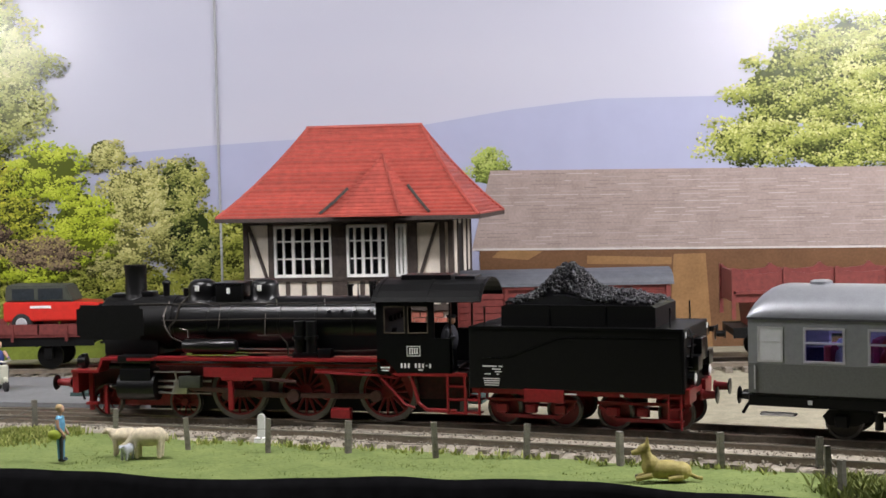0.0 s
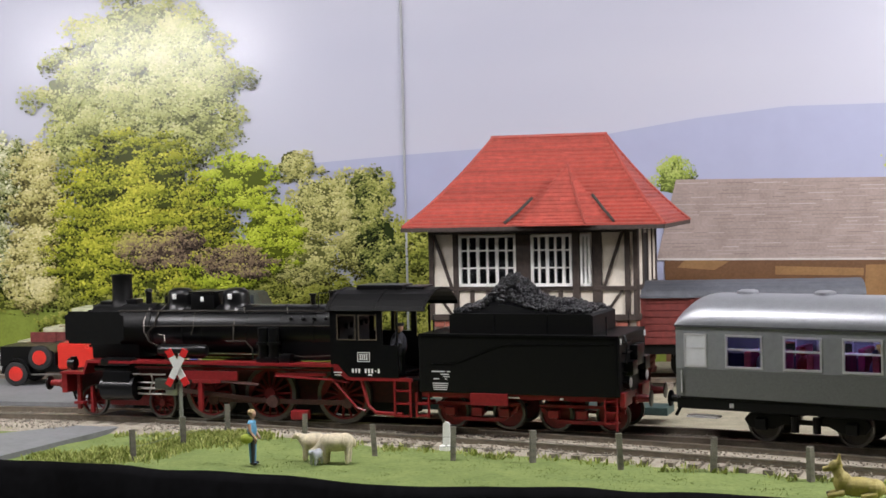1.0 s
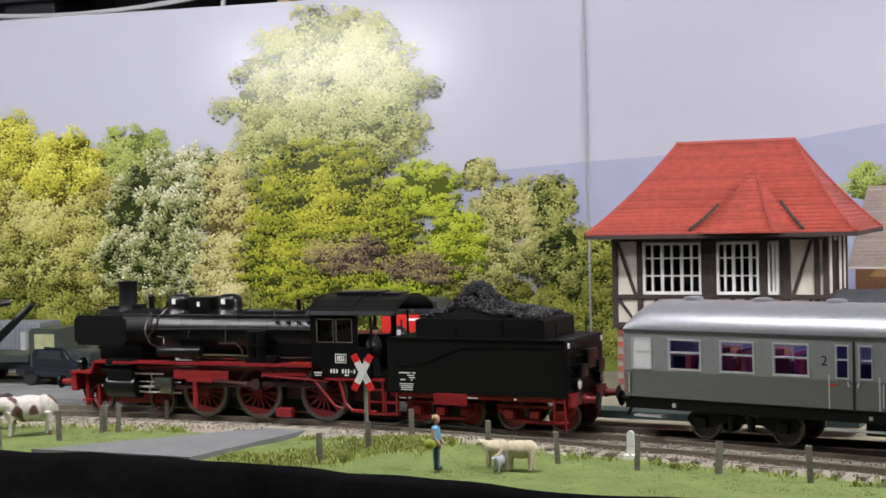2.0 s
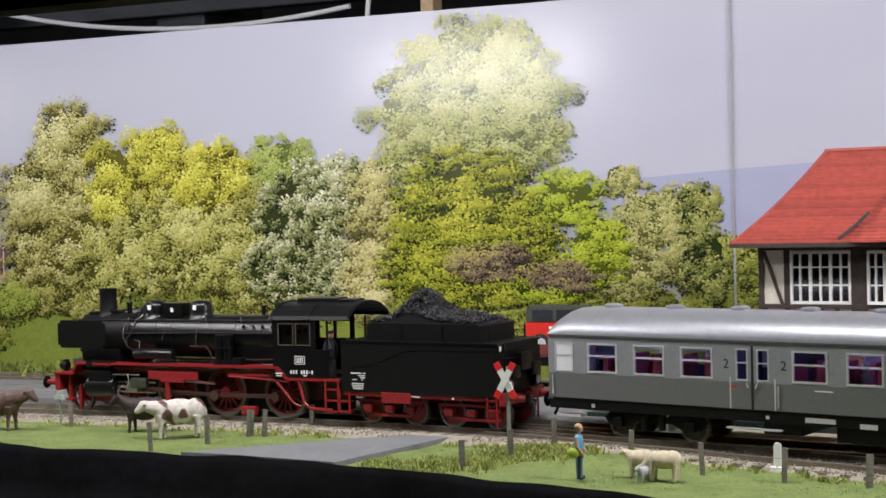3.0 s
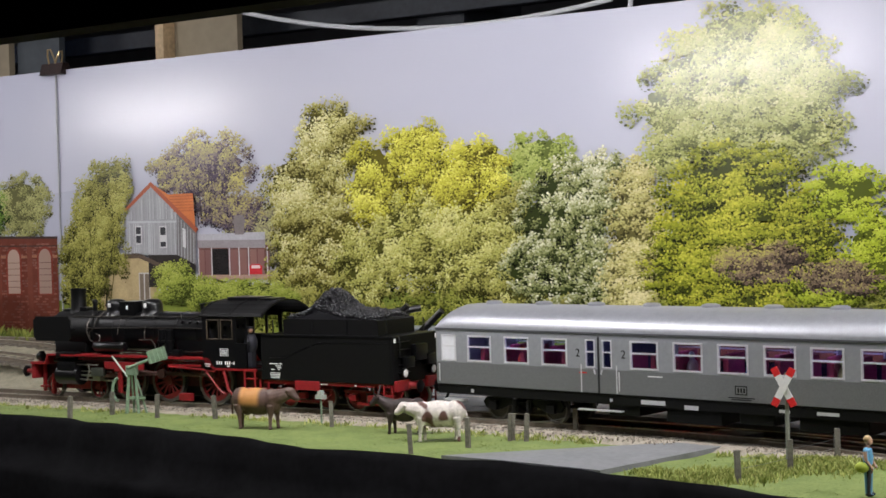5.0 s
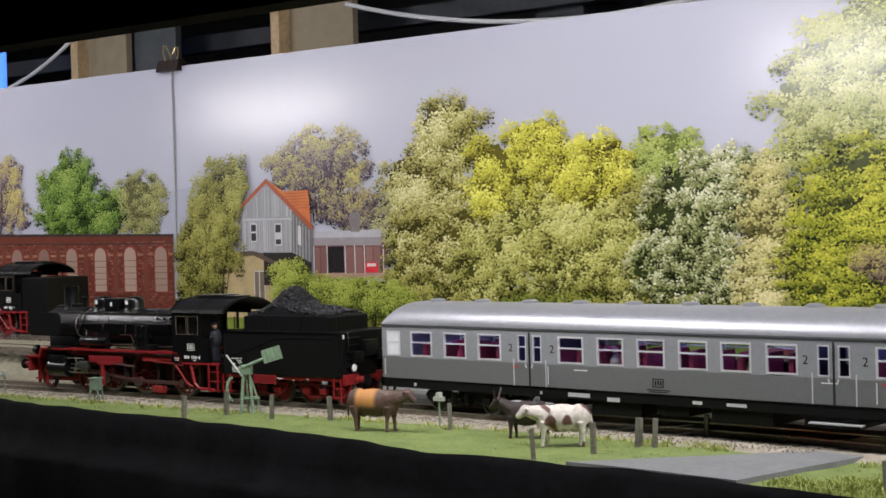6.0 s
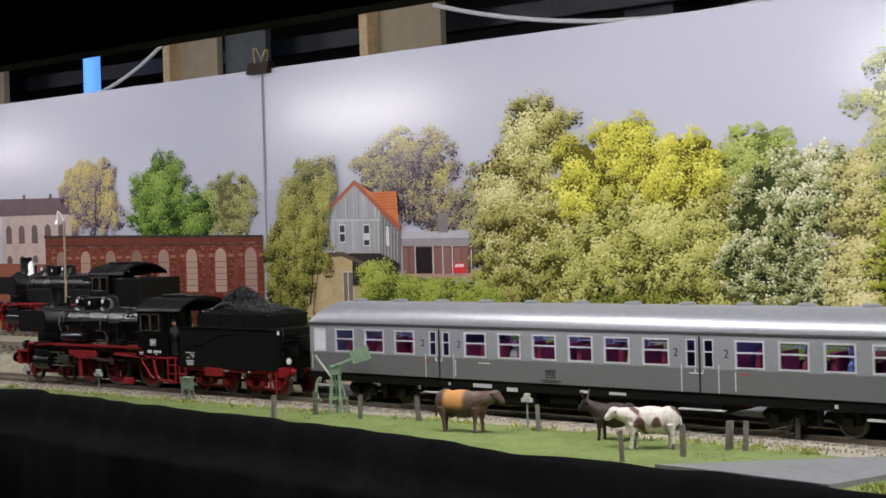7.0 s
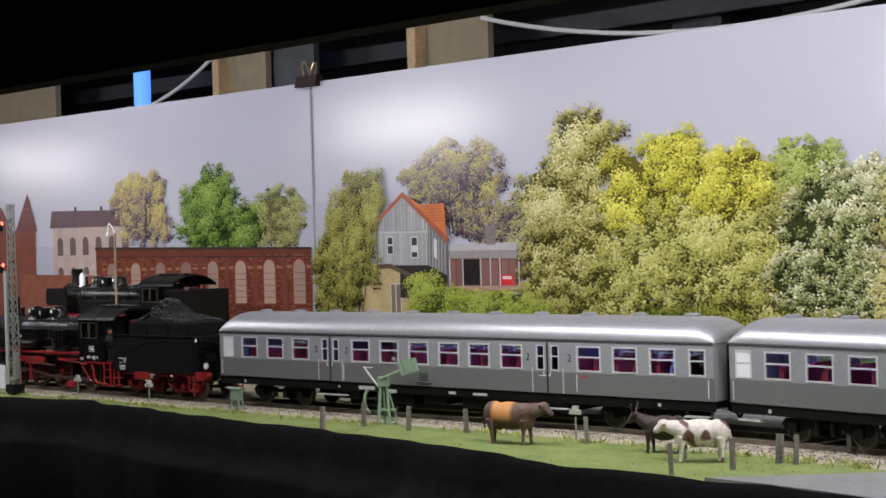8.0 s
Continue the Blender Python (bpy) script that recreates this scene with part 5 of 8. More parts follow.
def tender():
    t = thing("tender", pose(0, 0, 0), "black coal tender with red underframe and heaped coal", "tender")
    bm = bmesh.new()
    box(bm, -2.83, 3.3, -1.5, 1.5, 1.12, 2.86, 0.04)
    prism(bm, [(2.4, 2.86), (2.4, 3.40), (2.25, 3.45), (-1.9, 3.45), (-2.0, 3.40), (-2.0, 2.86)], "y", -1.22, 1.22)
    prism(bm, [(2.05, 3.45), (2.05, 3.62), (-0.6, 3.62), (-0.6, 3.45)], "y", -1.05, 1.05)
    body = part("body", bm, BLACK_MATT, t, "flat-sided black tender body")
    bm = bmesh.new()
    for s in (-1, 1):
        box(bm, -2.82, 3.28, s * 1.49, s * 1.53, 2.80, 2.87)
        prism(bm, [(2.9, 1.95), (2.15, 1.98), (0.62, 2.56), (-2.6, 2.60), (-2.6, 2.63), (0.6, 2.60), (2.14, 2.015), (2.9, 1.98)], "y", s * 1.495, s * 1.512)
        box(bm, -2.80, -2.74, s * 1.49, s * 1.515, 1.15, 2.85)
        for x in (2.9, 1.0, -0.6, -2.4):
            box(bm, x - 0.02, x + 0.02, s * 1.21, s * 1.245, 2.88, 3.4)
    part("bead", bm, BLACK, body, "raised beading")
    # heaped coal
    rnd = random.Random(8)
    bm = bmesh.new()
    for k in range(2300):
        x = rnd.uniform(-1.85, 2.3)
        y = rnd.uniform(-1.1, 1.1)
        h = 3.45 + max(0, 0.95 * math.exp(-((x - 0.75) / 0.72) ** 2) + 0.22 * math.exp(-((x + 0.75) / 0.6) ** 2) + 0.12) * (1 - 0.65 * (y / 1.1) ** 2)
        if x < -0.6:
            h = min(h, 3.75)
        r = rnd.uniform(0.03, 0.07)
        m = Matrix.LocRotScale((x, y, h + rnd.uniform(-0.05, 0.05)), Euler((rnd.random() * 6, rnd.random() * 6, 0)), (r * rnd.uniform(0.7, 1.4), r, r * rnd.uniform(0.6, 1.1)))
        bmesh.ops.create_icosphere(bm, subdivisions=1, radius=1, matrix=m)
    heap = [(-1.9, 3.42), (2.3, 3.42), (1.9, 3.62), (1.3, 3.95), (0.9, 4.25), (0.6, 4.25), (0.1, 3.9), (-0.5, 3.62), (-1.2, 3.6), (-1.85, 3.5)]
    for w, zf in ((1.1, 0.35), (0.75, 0.75), (0.4, 1.0)):
        prism(bm, [(x, 3.42 + (z - 3.42) * zf) for x, z in heap], "y", -w, w)
    part("coal", bm, COAL, t, "heap of shiny black coal lumps", kind="stuff")
    bm = bmesh.new()
    box(bm, -2.85, 3.25, -1.42, 1.42, 0.98, 1.12)
    for s in (-1, 1):
        box(bm, 0.52, 1.68, s * 1.46, s * 1.52, 0.78, 1.14, 0.02)
        box(bm, -2.95, -2.80, s * 0.6, s * 1.45, 0.85, 1.25, 0.02)
        for k in range(3):
            box(bm, -2.75, -2.35, s * 1.2, s * 1.48, 0.35 + 0.32 * k, 0.39 + 0.32 * k)
        box(bm, -2.75, -2.70, s * 1.42, s * 1.48, 0.15, 1.1)
        box(bm, -2.40, -2.35, s * 1.42, s * 1.48, 0.35, 1.1)
        box(bm, 3.0, 3.06, s * 1.40, s * 1.46, 0.35, 1.1)
        box(bm, 3.4, 3.46, s * 1.40, s * 1.46, 0.35, 1.1)
        for k in range(2):
            box(bm, 3.0, 3.46, s * 1.2, s * 1.46, 0.38 + 0.35 * k, 0.43 + 0.35 * k)
    part("frame", bm, RED, t, "red underframe and steps")
    for xc in (1.6, -1.6):
        for s in (-1, 1):
            bm = bmesh.new()
            y0, y1 = s * 0.98, s * 1.08
            prism(bm, [(xc - 1.25, 0.72), (xc - 0.75, 0.36), (xc + 0.75, 0.36), (xc + 1.25, 0.72), (xc + 1.25, 0.60), (xc + 0.78, 0.26), (xc - 0.78, 0.26), (xc - 1.25, 0.60)], "y", y0, y1)
            box(bm, xc - 1.3, xc + 1.3, y0, y1, 0.72, 0.80)
            for dx in (-0.85, 0.0, 0.85):
                box(bm, xc + dx - 0.16, xc + dx + 0.16, s * 0.98, s * 1.2, 0.42, 0.66, 0.03)
            part("bogie_frame", bm, RED, t, "red bogie side frame")
    for x in (2.48, 0.72, -0.74, -2.44):
        wheelset(t, x, 0.5, phase=30 * x, name="wheelset").location = (x * S, 0, 0.5 * S)
    buffer_pair(t, 0, 0.75, RED)
    for ob in [o for o in t.children if o.name.startswith("buffer")]:
        ob.matrix_basis = pose(-3.6 * S, 0, 0, 0, 0, 180)
    bm = bmesh.new()
    for s in (-1, 1):
        cyl(bm, (-2.83, s * 0.95, 1.5), (-3.0, s * 0.95, 1.5), 0.19, n=16)
        box(bm, -3.1, -2.83, s * 0.45, s * 1.0, 1.7, 2.1, 0.03)
    for k in range(5):
        box(bm, -2.95, -2.83, 0.5, 1.2, 1.5 + 0.28 * k, 1.53 + 0.28 * k)
    box(bm, -3.05, -2.83, -0.5, 0.3, 1.9, 2.5, 0.03)
    pipe(bm, [(-2.9, 1.2, 2.85), (-3.0, 1.25, 2.6), (-2.95, 1.25, 2.1)], 0.03)
    rear = part("rear_fitting", bm, BLACK, t, "rear lamps, ladder and boxes", smooth=True)
    bm = bmesh.new()
    for s in (-1, 1):
        ball(bm, (-3.01, s * 0.95, 1.5), (0.03, 0.15, 0.15))
        box(bm, -2.86, -2.80, s * 1.38 - 0.05, s * 1.38 + 0.05, 2.62, 2.78)
    part("tail_lens", bm, WHITE, rear, "white lamp glass", smooth=True)
    for s in (1, -1):
        spots = [(2.68, 1.75, 0.42, 0.035), (2.35, 1.75, 0.10, 0.035), (2.5, 1.67, 0.20, 0.03), (2.38, 1.67, 0.08, 0.03), (2.42, 1.60, 0.2, 0.03), (2.74, 1.53, 0.18, 0.03), (2.44, 1.53, 0.06, 0.03)]
        spots += [(2.62, 1.40 - 0.06 * k, 0.5 - 0.03 * k, 0.028) for k in range(4)]
        bars(t, spots, s * 1.505)
        bars(t, [(0.35, 1.03, 0.35, 0.04), (-1.1, 1.03, 0.1, 0.06)], s * 1.46, name="frame_mark")
    return t


COACH_L = 12.66  # half length of the body


def coach_mesh_parts(t, tail):
    L, W = COACH_L, 1.41
    # openings along the side, from the front: (centre, half width, kind)
    spots = [(0.59, 0.34, "wc"), (1.99, 0.535, "w"), (3.63, 0.535, "w"), (5.24, 0.535, "w"), (8.79, 0.535, "w"), (10.40, 0.535, "w"), (11.99, 0.535, "w"), (13.57, 0.535, "w"), (15.10, 0.535, "w"), (16.67, 0.535, "w"), (20.20, 0.535, "w"), (21.75, 0.535, "w"), (23.30, 0.535, "w"), (24.69, 0.34, "end")]
    doors = [7.03, 18.36]
    zb, zs, zt, ze, zm = 1.21, 2.03, 2.96, 3.20, 1.985
    holes = [(L - c, h) for c, h, k in spots if k != "wc"] + [(L - d + q, 0.19) for d in doors for q in (-0.33, 0.33)]
    holes.sort()
    upper = bmesh.new()
    for s in (-1, 1):
        y0, y1 = s * W, s * (W - 0.06)
        box(upper, -L, L, y0, y1, zm, zs)
        box(upper, -L, L, y0, y1, zt, ze)
        edge = -L
        for c, h in holes:
            box(upper, edge, c - h, y0, y1, zs, zt)
            edge = c + h
        box(upper, edge, L, y0, y1, zs, zt)
    for x in (-L, L - 0.06):
        box(upper, x, x + 0.06, -W + 0.06, W - 0.06, zb, ze)
    body = part("body_side", upper, SILVER, t, "plain grey upper side")
    low = bmesh.new()
    for s in (-1, 1):
        box(low, -L, L, s * (W + 0.004), s * (W - 0.06), zb, zm)
    part("lower_panel", low, SILVER_LOW, t, "darker patterned steel lower side")
    # roof
    bm = bmesh.new()
    prof = [(-1.43, 3.16), (-1.43, 3.24), (-1.38, 3.42), (-1.24, 3.62), (-0.98, 3.80), (-0.62, 3.93), (-0.25, 3.99), (0.25, 3.99), (0.62, 3.93), (0.98, 3.80), (1.24, 3.62), (1.38, 3.42), (1.43, 3.24), (1.43, 3.16)]
    ends = [(d, math.sqrt(1 - (1 - d / 0.8) ** 2)) for d in (0.0, 0.02, 0.06, 0.13, 0.24, 0.4, 0.6, 0.8)]
    stations = [(-L - 0.04 + d, q) for d, q in ends] + [(L + 0.04 - d, q) for d, q in ends[::-1]]
    rings = [[bm.verts.new((x, y, 3.16 + (z - 3.16) * (0.12 + 0.88 * q))) for y, z in prof] for x, q in stations]
    fs = []
    for a, b in zip(rings, rings[1:]):
        fs += [bm.faces.new((a[k], b[k], b[k + 1], a[k + 1])) for k in range(len(prof) - 1)]
        fs.append(bm.faces.new((a[-1], b[-1], b[0], a[0])))
    fs += [bm.faces.new(rings[0]), bm.faces.new(rings[-1][::-1])]
    bmesh.ops.recalc_face_normals(bm, faces=fs)
    roof = part("roof", bm, ROOF_SILVER, t, "smooth silver painted roof", smooth=True)
    bm = bmesh.new()
    for k in range(11):
        x = -L + 1.6 + k * (2 * L - 3.2) / 10
        lathe(bm, [(0.30, 3.97), (0.30, 4.06), (0.2, 4.10), (0.02, 4.11)], (x, 0.0, 0), "z", 12)
    part("roof_vent", bm, ROOF_SILVER, roof, smooth=True)
    bm = bmesh.new()
    for s in (-1, 1):
        box(bm, -L - 0.02, L + 0.02, s * 1.425, s * 1.45, 3.14, 3.20)
    part("gutter", bm, mat("dark_gutter", (0.10, 0.10, 0.11), 0.5, 0.3), roof, "thin dark gutter line")
    # windows
    for s in (1, -1):
        for c, h, kind in spots:
            x = L - c
            y = s * W
            bm = bmesh.new()
            for q in ((x - h, x - h + 0.06, zs, zt), (x + h - 0.06, x + h, zs, zt), (x - h + 0.06, x + h - 0.06, zs, zs + 0.06), (x - h + 0.06, x + h - 0.06, zt - 0.06, zt), (x - h + 0.06, x + h - 0.06, zs + 0.50, zs + 0.55)):
                box(bm, q[0], q[1], y - s * 0.05, y + s * 0.02, q[2], q[3])
            win = part("window", bm, GREY_TRIM, t, "pale framed window")
            bm = bmesh.new()
            box(bm, x - h + 0.03, x + h - 0.03, y - s * 0.03, y - s * (0.045 if kind != "wc" else -0.008), zs + 0.03, zt - 0.03)
            pane = part("pane", bm, FROST if kind == "wc" else GLASS, win, "frosted white pane" if kind == "wc" else "")
            pane.visible_shadow = kind == "wc"
        for d in doors:
            x = L - d
            bm = bmesh.new()
            y = s * W
            box(bm, x - 0.72, x - 0.68, y, y + s * 0.012, zb, zs + 0.1)
            box(bm, x + 0.68, x + 0.72, y, y + s * 0.012, zb, zs + 0.1)
            for q in (-0.33, 0.33):
                for a in ((q - 0.19, q - 0.155, zs, zt), (q + 0.155, q + 0.19, zs, zt), (q - 0.155, q + 0.155, zs, zs + 0.04), (q - 0.155, q + 0.155, zt - 0.04, zt), (q - 0.155, q + 0.155, zs + 0.5, zs + 0.54)):
                    box(bm, x + a[0], x + a[1], y - s * 0.05, y + s * 0.018, a[2], a[3])
                pipe(bm, [(x + q * 0.5, y + s * 0.05, zs - 0.05), (x + q * 0.35, y + s * 0.05, zs - 0.2)], 0.025)
            door = part("door", bm, GREY_TRIM, t, "double folding door with slim panes")
            bm = bmesh.new()
            box(bm, x - 0.035, x + 0.035, y - s * 0.01, y + s * 0.02, zb - 0.02, zt + 0.1)
            part("door_gap", bm, DARK, door, "dark gap between the leaves")
            bm = bmesh.new()
            for q in (-0.33, 0.33):
                box(bm, x + q - 0.17, x + q + 0.17, y - s * 0.03, y - s * 0.045, zs + 0.03, zt - 0.03)
            pane = part("pane", bm, GLASS, door)
            pane.visible_shadow = False
    # class figures and marks
    for c in (6.2, 8.0, 17.45, 19.35):
        writing("2", t, L - c, 2.38, W + 0.004, 0.38, BLACK_MATT, name="class_figure")
    bm = bmesh.new()
    for z0, z1 in ((1.42, 1.45), (1.67, 1.70)):
        box(bm, 0.2, 0.62, W + 0.002, W + 0.012, z0, z1)
    for a in (0.2, 0.59):
        box(bm, a, a + 0.03, W + 0.002, W + 0.012, 1.42, 1.70)
    for k in range(3):
        box(bm, 0.28 + 0.1 * k, 0.33 + 0.1 * k, W + 0.002, W + 0.012, 1.49, 1.63)
    part("emblem_plate", bm, BLACK_MATT, t, "dark outlined railway emblem")
    bars(t, [(0.4, 1.33, 0.9, 0.03), (0.4, 1.27, 0.7, 0.03)], W + 0.004, BLACK_MATT)
    for x in (L - 6.4, L - 20.0):
        bars(t, [(x, 1.86, 0.30, 0.05)], W + 0.002, mat("red_mark", (0.5, 0.03, 0.03), 0.5), "red_mark")
    bars(t, [(L - 9.2, 1.84, 0.55, 0.035), (L - 18.2, 1.84, 0.5, 0.035)], W + 0.002, WHITE, "white_mark")
    for s in (-1, 1):
        for x in (L - 0.18, -L + 0.18, L - 7.85, L - 20.2 + 0.5):
            bm = bmesh.new()
            pipe(bm, [(x, s * (W + 0.05), zb + 0.1), (x, s * (W + 0.05), zs - 0.1)], 0.022)
            part("grab_rail", bm, GREY_TRIM, t, smooth=True)
    # interior: floor, seats, partition
    bm = bmesh.new()
    box(bm, -L + 0.1, L - 0.1, -1.34, 1.34, 1.12, 1.2)
    box(bm, -L + 0.1, L - 0.1, -1.3, 1.3, 3.16, 3.19)
    part("interior_floor", bm, DARK, t)
    bm = bmesh.new()
    x = -L + 1.4
    while x < L - 1.2:
        if all(abs(x - (L - d)) > 1.1 for d in doors):
            for y0, y1 in ((0.35, 1.3), (-1.3, -0.35)):
                box(bm, x - 0.10, x + 0.10, y0, y1, 1.2, 2.50, 0.05)
                box(bm, x - 0.55, x + 0.55, y0, y1, 1.2, 1.65, 0.03)
        x += 0.875 * 2 / 2
    part("seat_row", bm, SEAT_RED, t, "maroon seats")
    bm = bmesh.new()
    for d in doors:
        for q in (-1.0, 1.0):
            box(bm, L - d + q - 0.03, L - d + q + 0.03, -1.3, 1.3, 1.2, 3.1)
    for y in (-0.02,):
        box(bm, -L + 0.2, L - 0.2, -1.36, -1.33, 1.2, zs + 0.1)
    part("partition", bm, BLUE_IN, t, "blue interior partition")
    bm = bmesh.new()
    for k in range(9):
        x = L - 2.0 - k * 2.55
        box(bm, x - 0.5, x + 0.5, -0.6, 0.6, 3.08, 3.12)
    part("lamp_strip", bm, glow_mat("cool_blue_lamp", (0.50, 0.42, 1.0), 5.0), t, "small glowing blue-white ceiling lamp")
    # underframe
    bm = bmesh.new()
    box(bm, -L, L, -1.3, 1.3, 0.95, 1.12)
    for s in (-1, 1):
        box(bm, -L, L, s * 1.30, s * 1.36, 0.86, 1.14)
    for a, b, z in ((-3.6, -1.4, 0.42), (1.2, 3.2, 0.40), (-6.4, -4.6, 0.5), (4.2, 5.4, 0.5), (-0.6, 0.6, 0.5)):
        box(bm, a, b, -1.22, 1.22, z, 0.95, 0.04)
    part("underframe", bm, BLACK_MATT, t, "black underframe with equipment boxes")
    for s in (-1, 1):
        for d in doors:
            bm = bmesh.new()
            box(bm, L - d - 0.85, L - d + 0.85, s * 1.2, s * 1.45, 0.62, 0.66)
            part("footboard", bm, GREY_TRIM, t, "pale metal footboard")
        for x in (L - 0.75, -L + 0.75):
            bm = bmesh.new()
            box(bm, x - 0.45, x + 0.45, s * 1.1, s * 1.42, 0.62, 0.68)
            part("footboard", bm, GREY_TRIM, t, "pale metal footboard")
    for spot in ((3.6, 1.0, 0.9, 0.14), (2.2, 0.92, 0.5, 0.14), (-1.0, 1.0, 0.35, 0.10), (-2.4, 1.0, 0.7, 0.10), (5.2, 1.0, 0.1, 0.1), (L - 1.6, 1.0, 0.12, 0.12), (-L + 2.2, 1.0, 0.12, 0.12)):
        bars(t, [spot], 1.362, GREY_TRIM, "frame_mark")
    for xc in (9.06, -9.5):
        for s in (-1, 1):
            bm = bmesh.new()
            prism(bm, [(xc - 1.75, 0.62), (xc - 1.6, 0.80), (xc - 0.5, 0.80), (xc - 0.4, 0.68), (xc + 0.4, 0.68), (xc + 0.5, 0.80), (xc + 1.6, 0.80), (xc + 1.75, 0.62), (xc + 1.6, 0.40), (xc + 0.9, 0.40), (xc + 0.6, 0.55), (xc - 0.6, 0.55), (xc - 0.9, 0.40), (xc - 1.6, 0.40)], "y", s * 0.98, s * 1.08)
            for q in (-0.3, 0.3):
                cyl(bm, (xc + q, s * 1.12, 0.35), (xc + q, s * 1.12, 0.78), 0.11, n=10)
            for q in (-1.25, 1.25):
                box(bm, xc + q - 0.17, xc + q + 0.17, s * 1.0, s * 1.2, 0.36, 0.68, 0.04)
            part("bogie", bm, BLACK_MATT, t, "black bogie side frame with springs")
        for q in (-1.25, 1.25):
            w = wheelset(t, xc + q, 0.48, colour=mat("brown_black_wheel", (0.05, 0.045, 0.035), 0.5, 0.3), phase=25 * q, name="wheelset")
            w.location = ((xc + q) * S, 0, 0.48 * S)
    buffer_pair(t, L + 0.42, 0.5, BLACK)
    for e in (1, -1):
        bm = bmesh.new()
        box(bm, e * L, e * (L + 0.22), -0.55, 0.55, 1.1, 3.1, 0.06)
        cyl(bm, (e * L, 0, 1.0), (e * (L + 0.55), 0, 1.0), 0.08, n=8)
        pipe(bm, [(e * L, 0.45, 1.0), (e * (L + 0.3), 0.45, 0.75), (e * (L + 0.45), 0.42, 0.5)], 0.05)
        part("gangway", bm, BLACK_MATT, t, "black rubber gangway and coupling")
    # seated painted figures
    rnd = random.Random(31)
    for c, coat in ((2.3, (0.55, 0.60, 0.85)), (3.45, (0.45, 0.03, 0.03)), (5.45, (0.10, 0.06, 0.22)), (9.1, (0.30, 0.45, 0.95)), (10.2, (0.55, 0.5, 0.5)), (12.3, (0.16, 0.25, 0.75)), (14.0, (0.30, 0.05, 0.06)), (15.4, (0.5, 0.42, 0.2)), (20.5, (0.15, 0.25, 0.8)), (22.0, (0.40, 0.08, 0.10)), (23.5, (0.20, 0.28, 0.7))):
        bm = bmesh.new()
        x, y = L - c, 0.85 + rnd.uniform(-0.1, 0.15)
        ball(bm, (x, y, 2.05), (0.20, 0.24, 0.36), 10, 8)
        ball(bm, (x + 0.03, y, 2.50), (0.11, 0.10, 0.14), 10, 8)
        part("seated_figure", bm, mat("painted_jacket", coat, 0.6, var=0.1, scale=800), t, "tiny painted figure on the seat", smooth=True)


def coach(label):
    t = thing("coach", pose(0, 0, 0), label, "railway coach", "coaches of the train")
    coach_mesh_parts(t, 1)
    return t


loco, driver = locomotive()
tend = tender()
coach_a = coach("silver grey passenger coach coupled behind the tender")
coach_b = coach("silver grey passenger coach at the back")
VEHICLES += [(loco, -9.75 * S, 9.0 * S, -1.0 * S), (driver, -9.75 * S, 9.0 * S, -1.0 * S), (tend, -4.62 * S, 1.6 * S, 1.6 * S)]
VEHICLES += [(coach_a, COACH_L * S, 9.06 * S, 9.94 * S), (coach_b, (COACH_L + 26.0) * S, 9.06 * S, 9.94 * S)]


# ---- the signal box ----
MM = 0.001


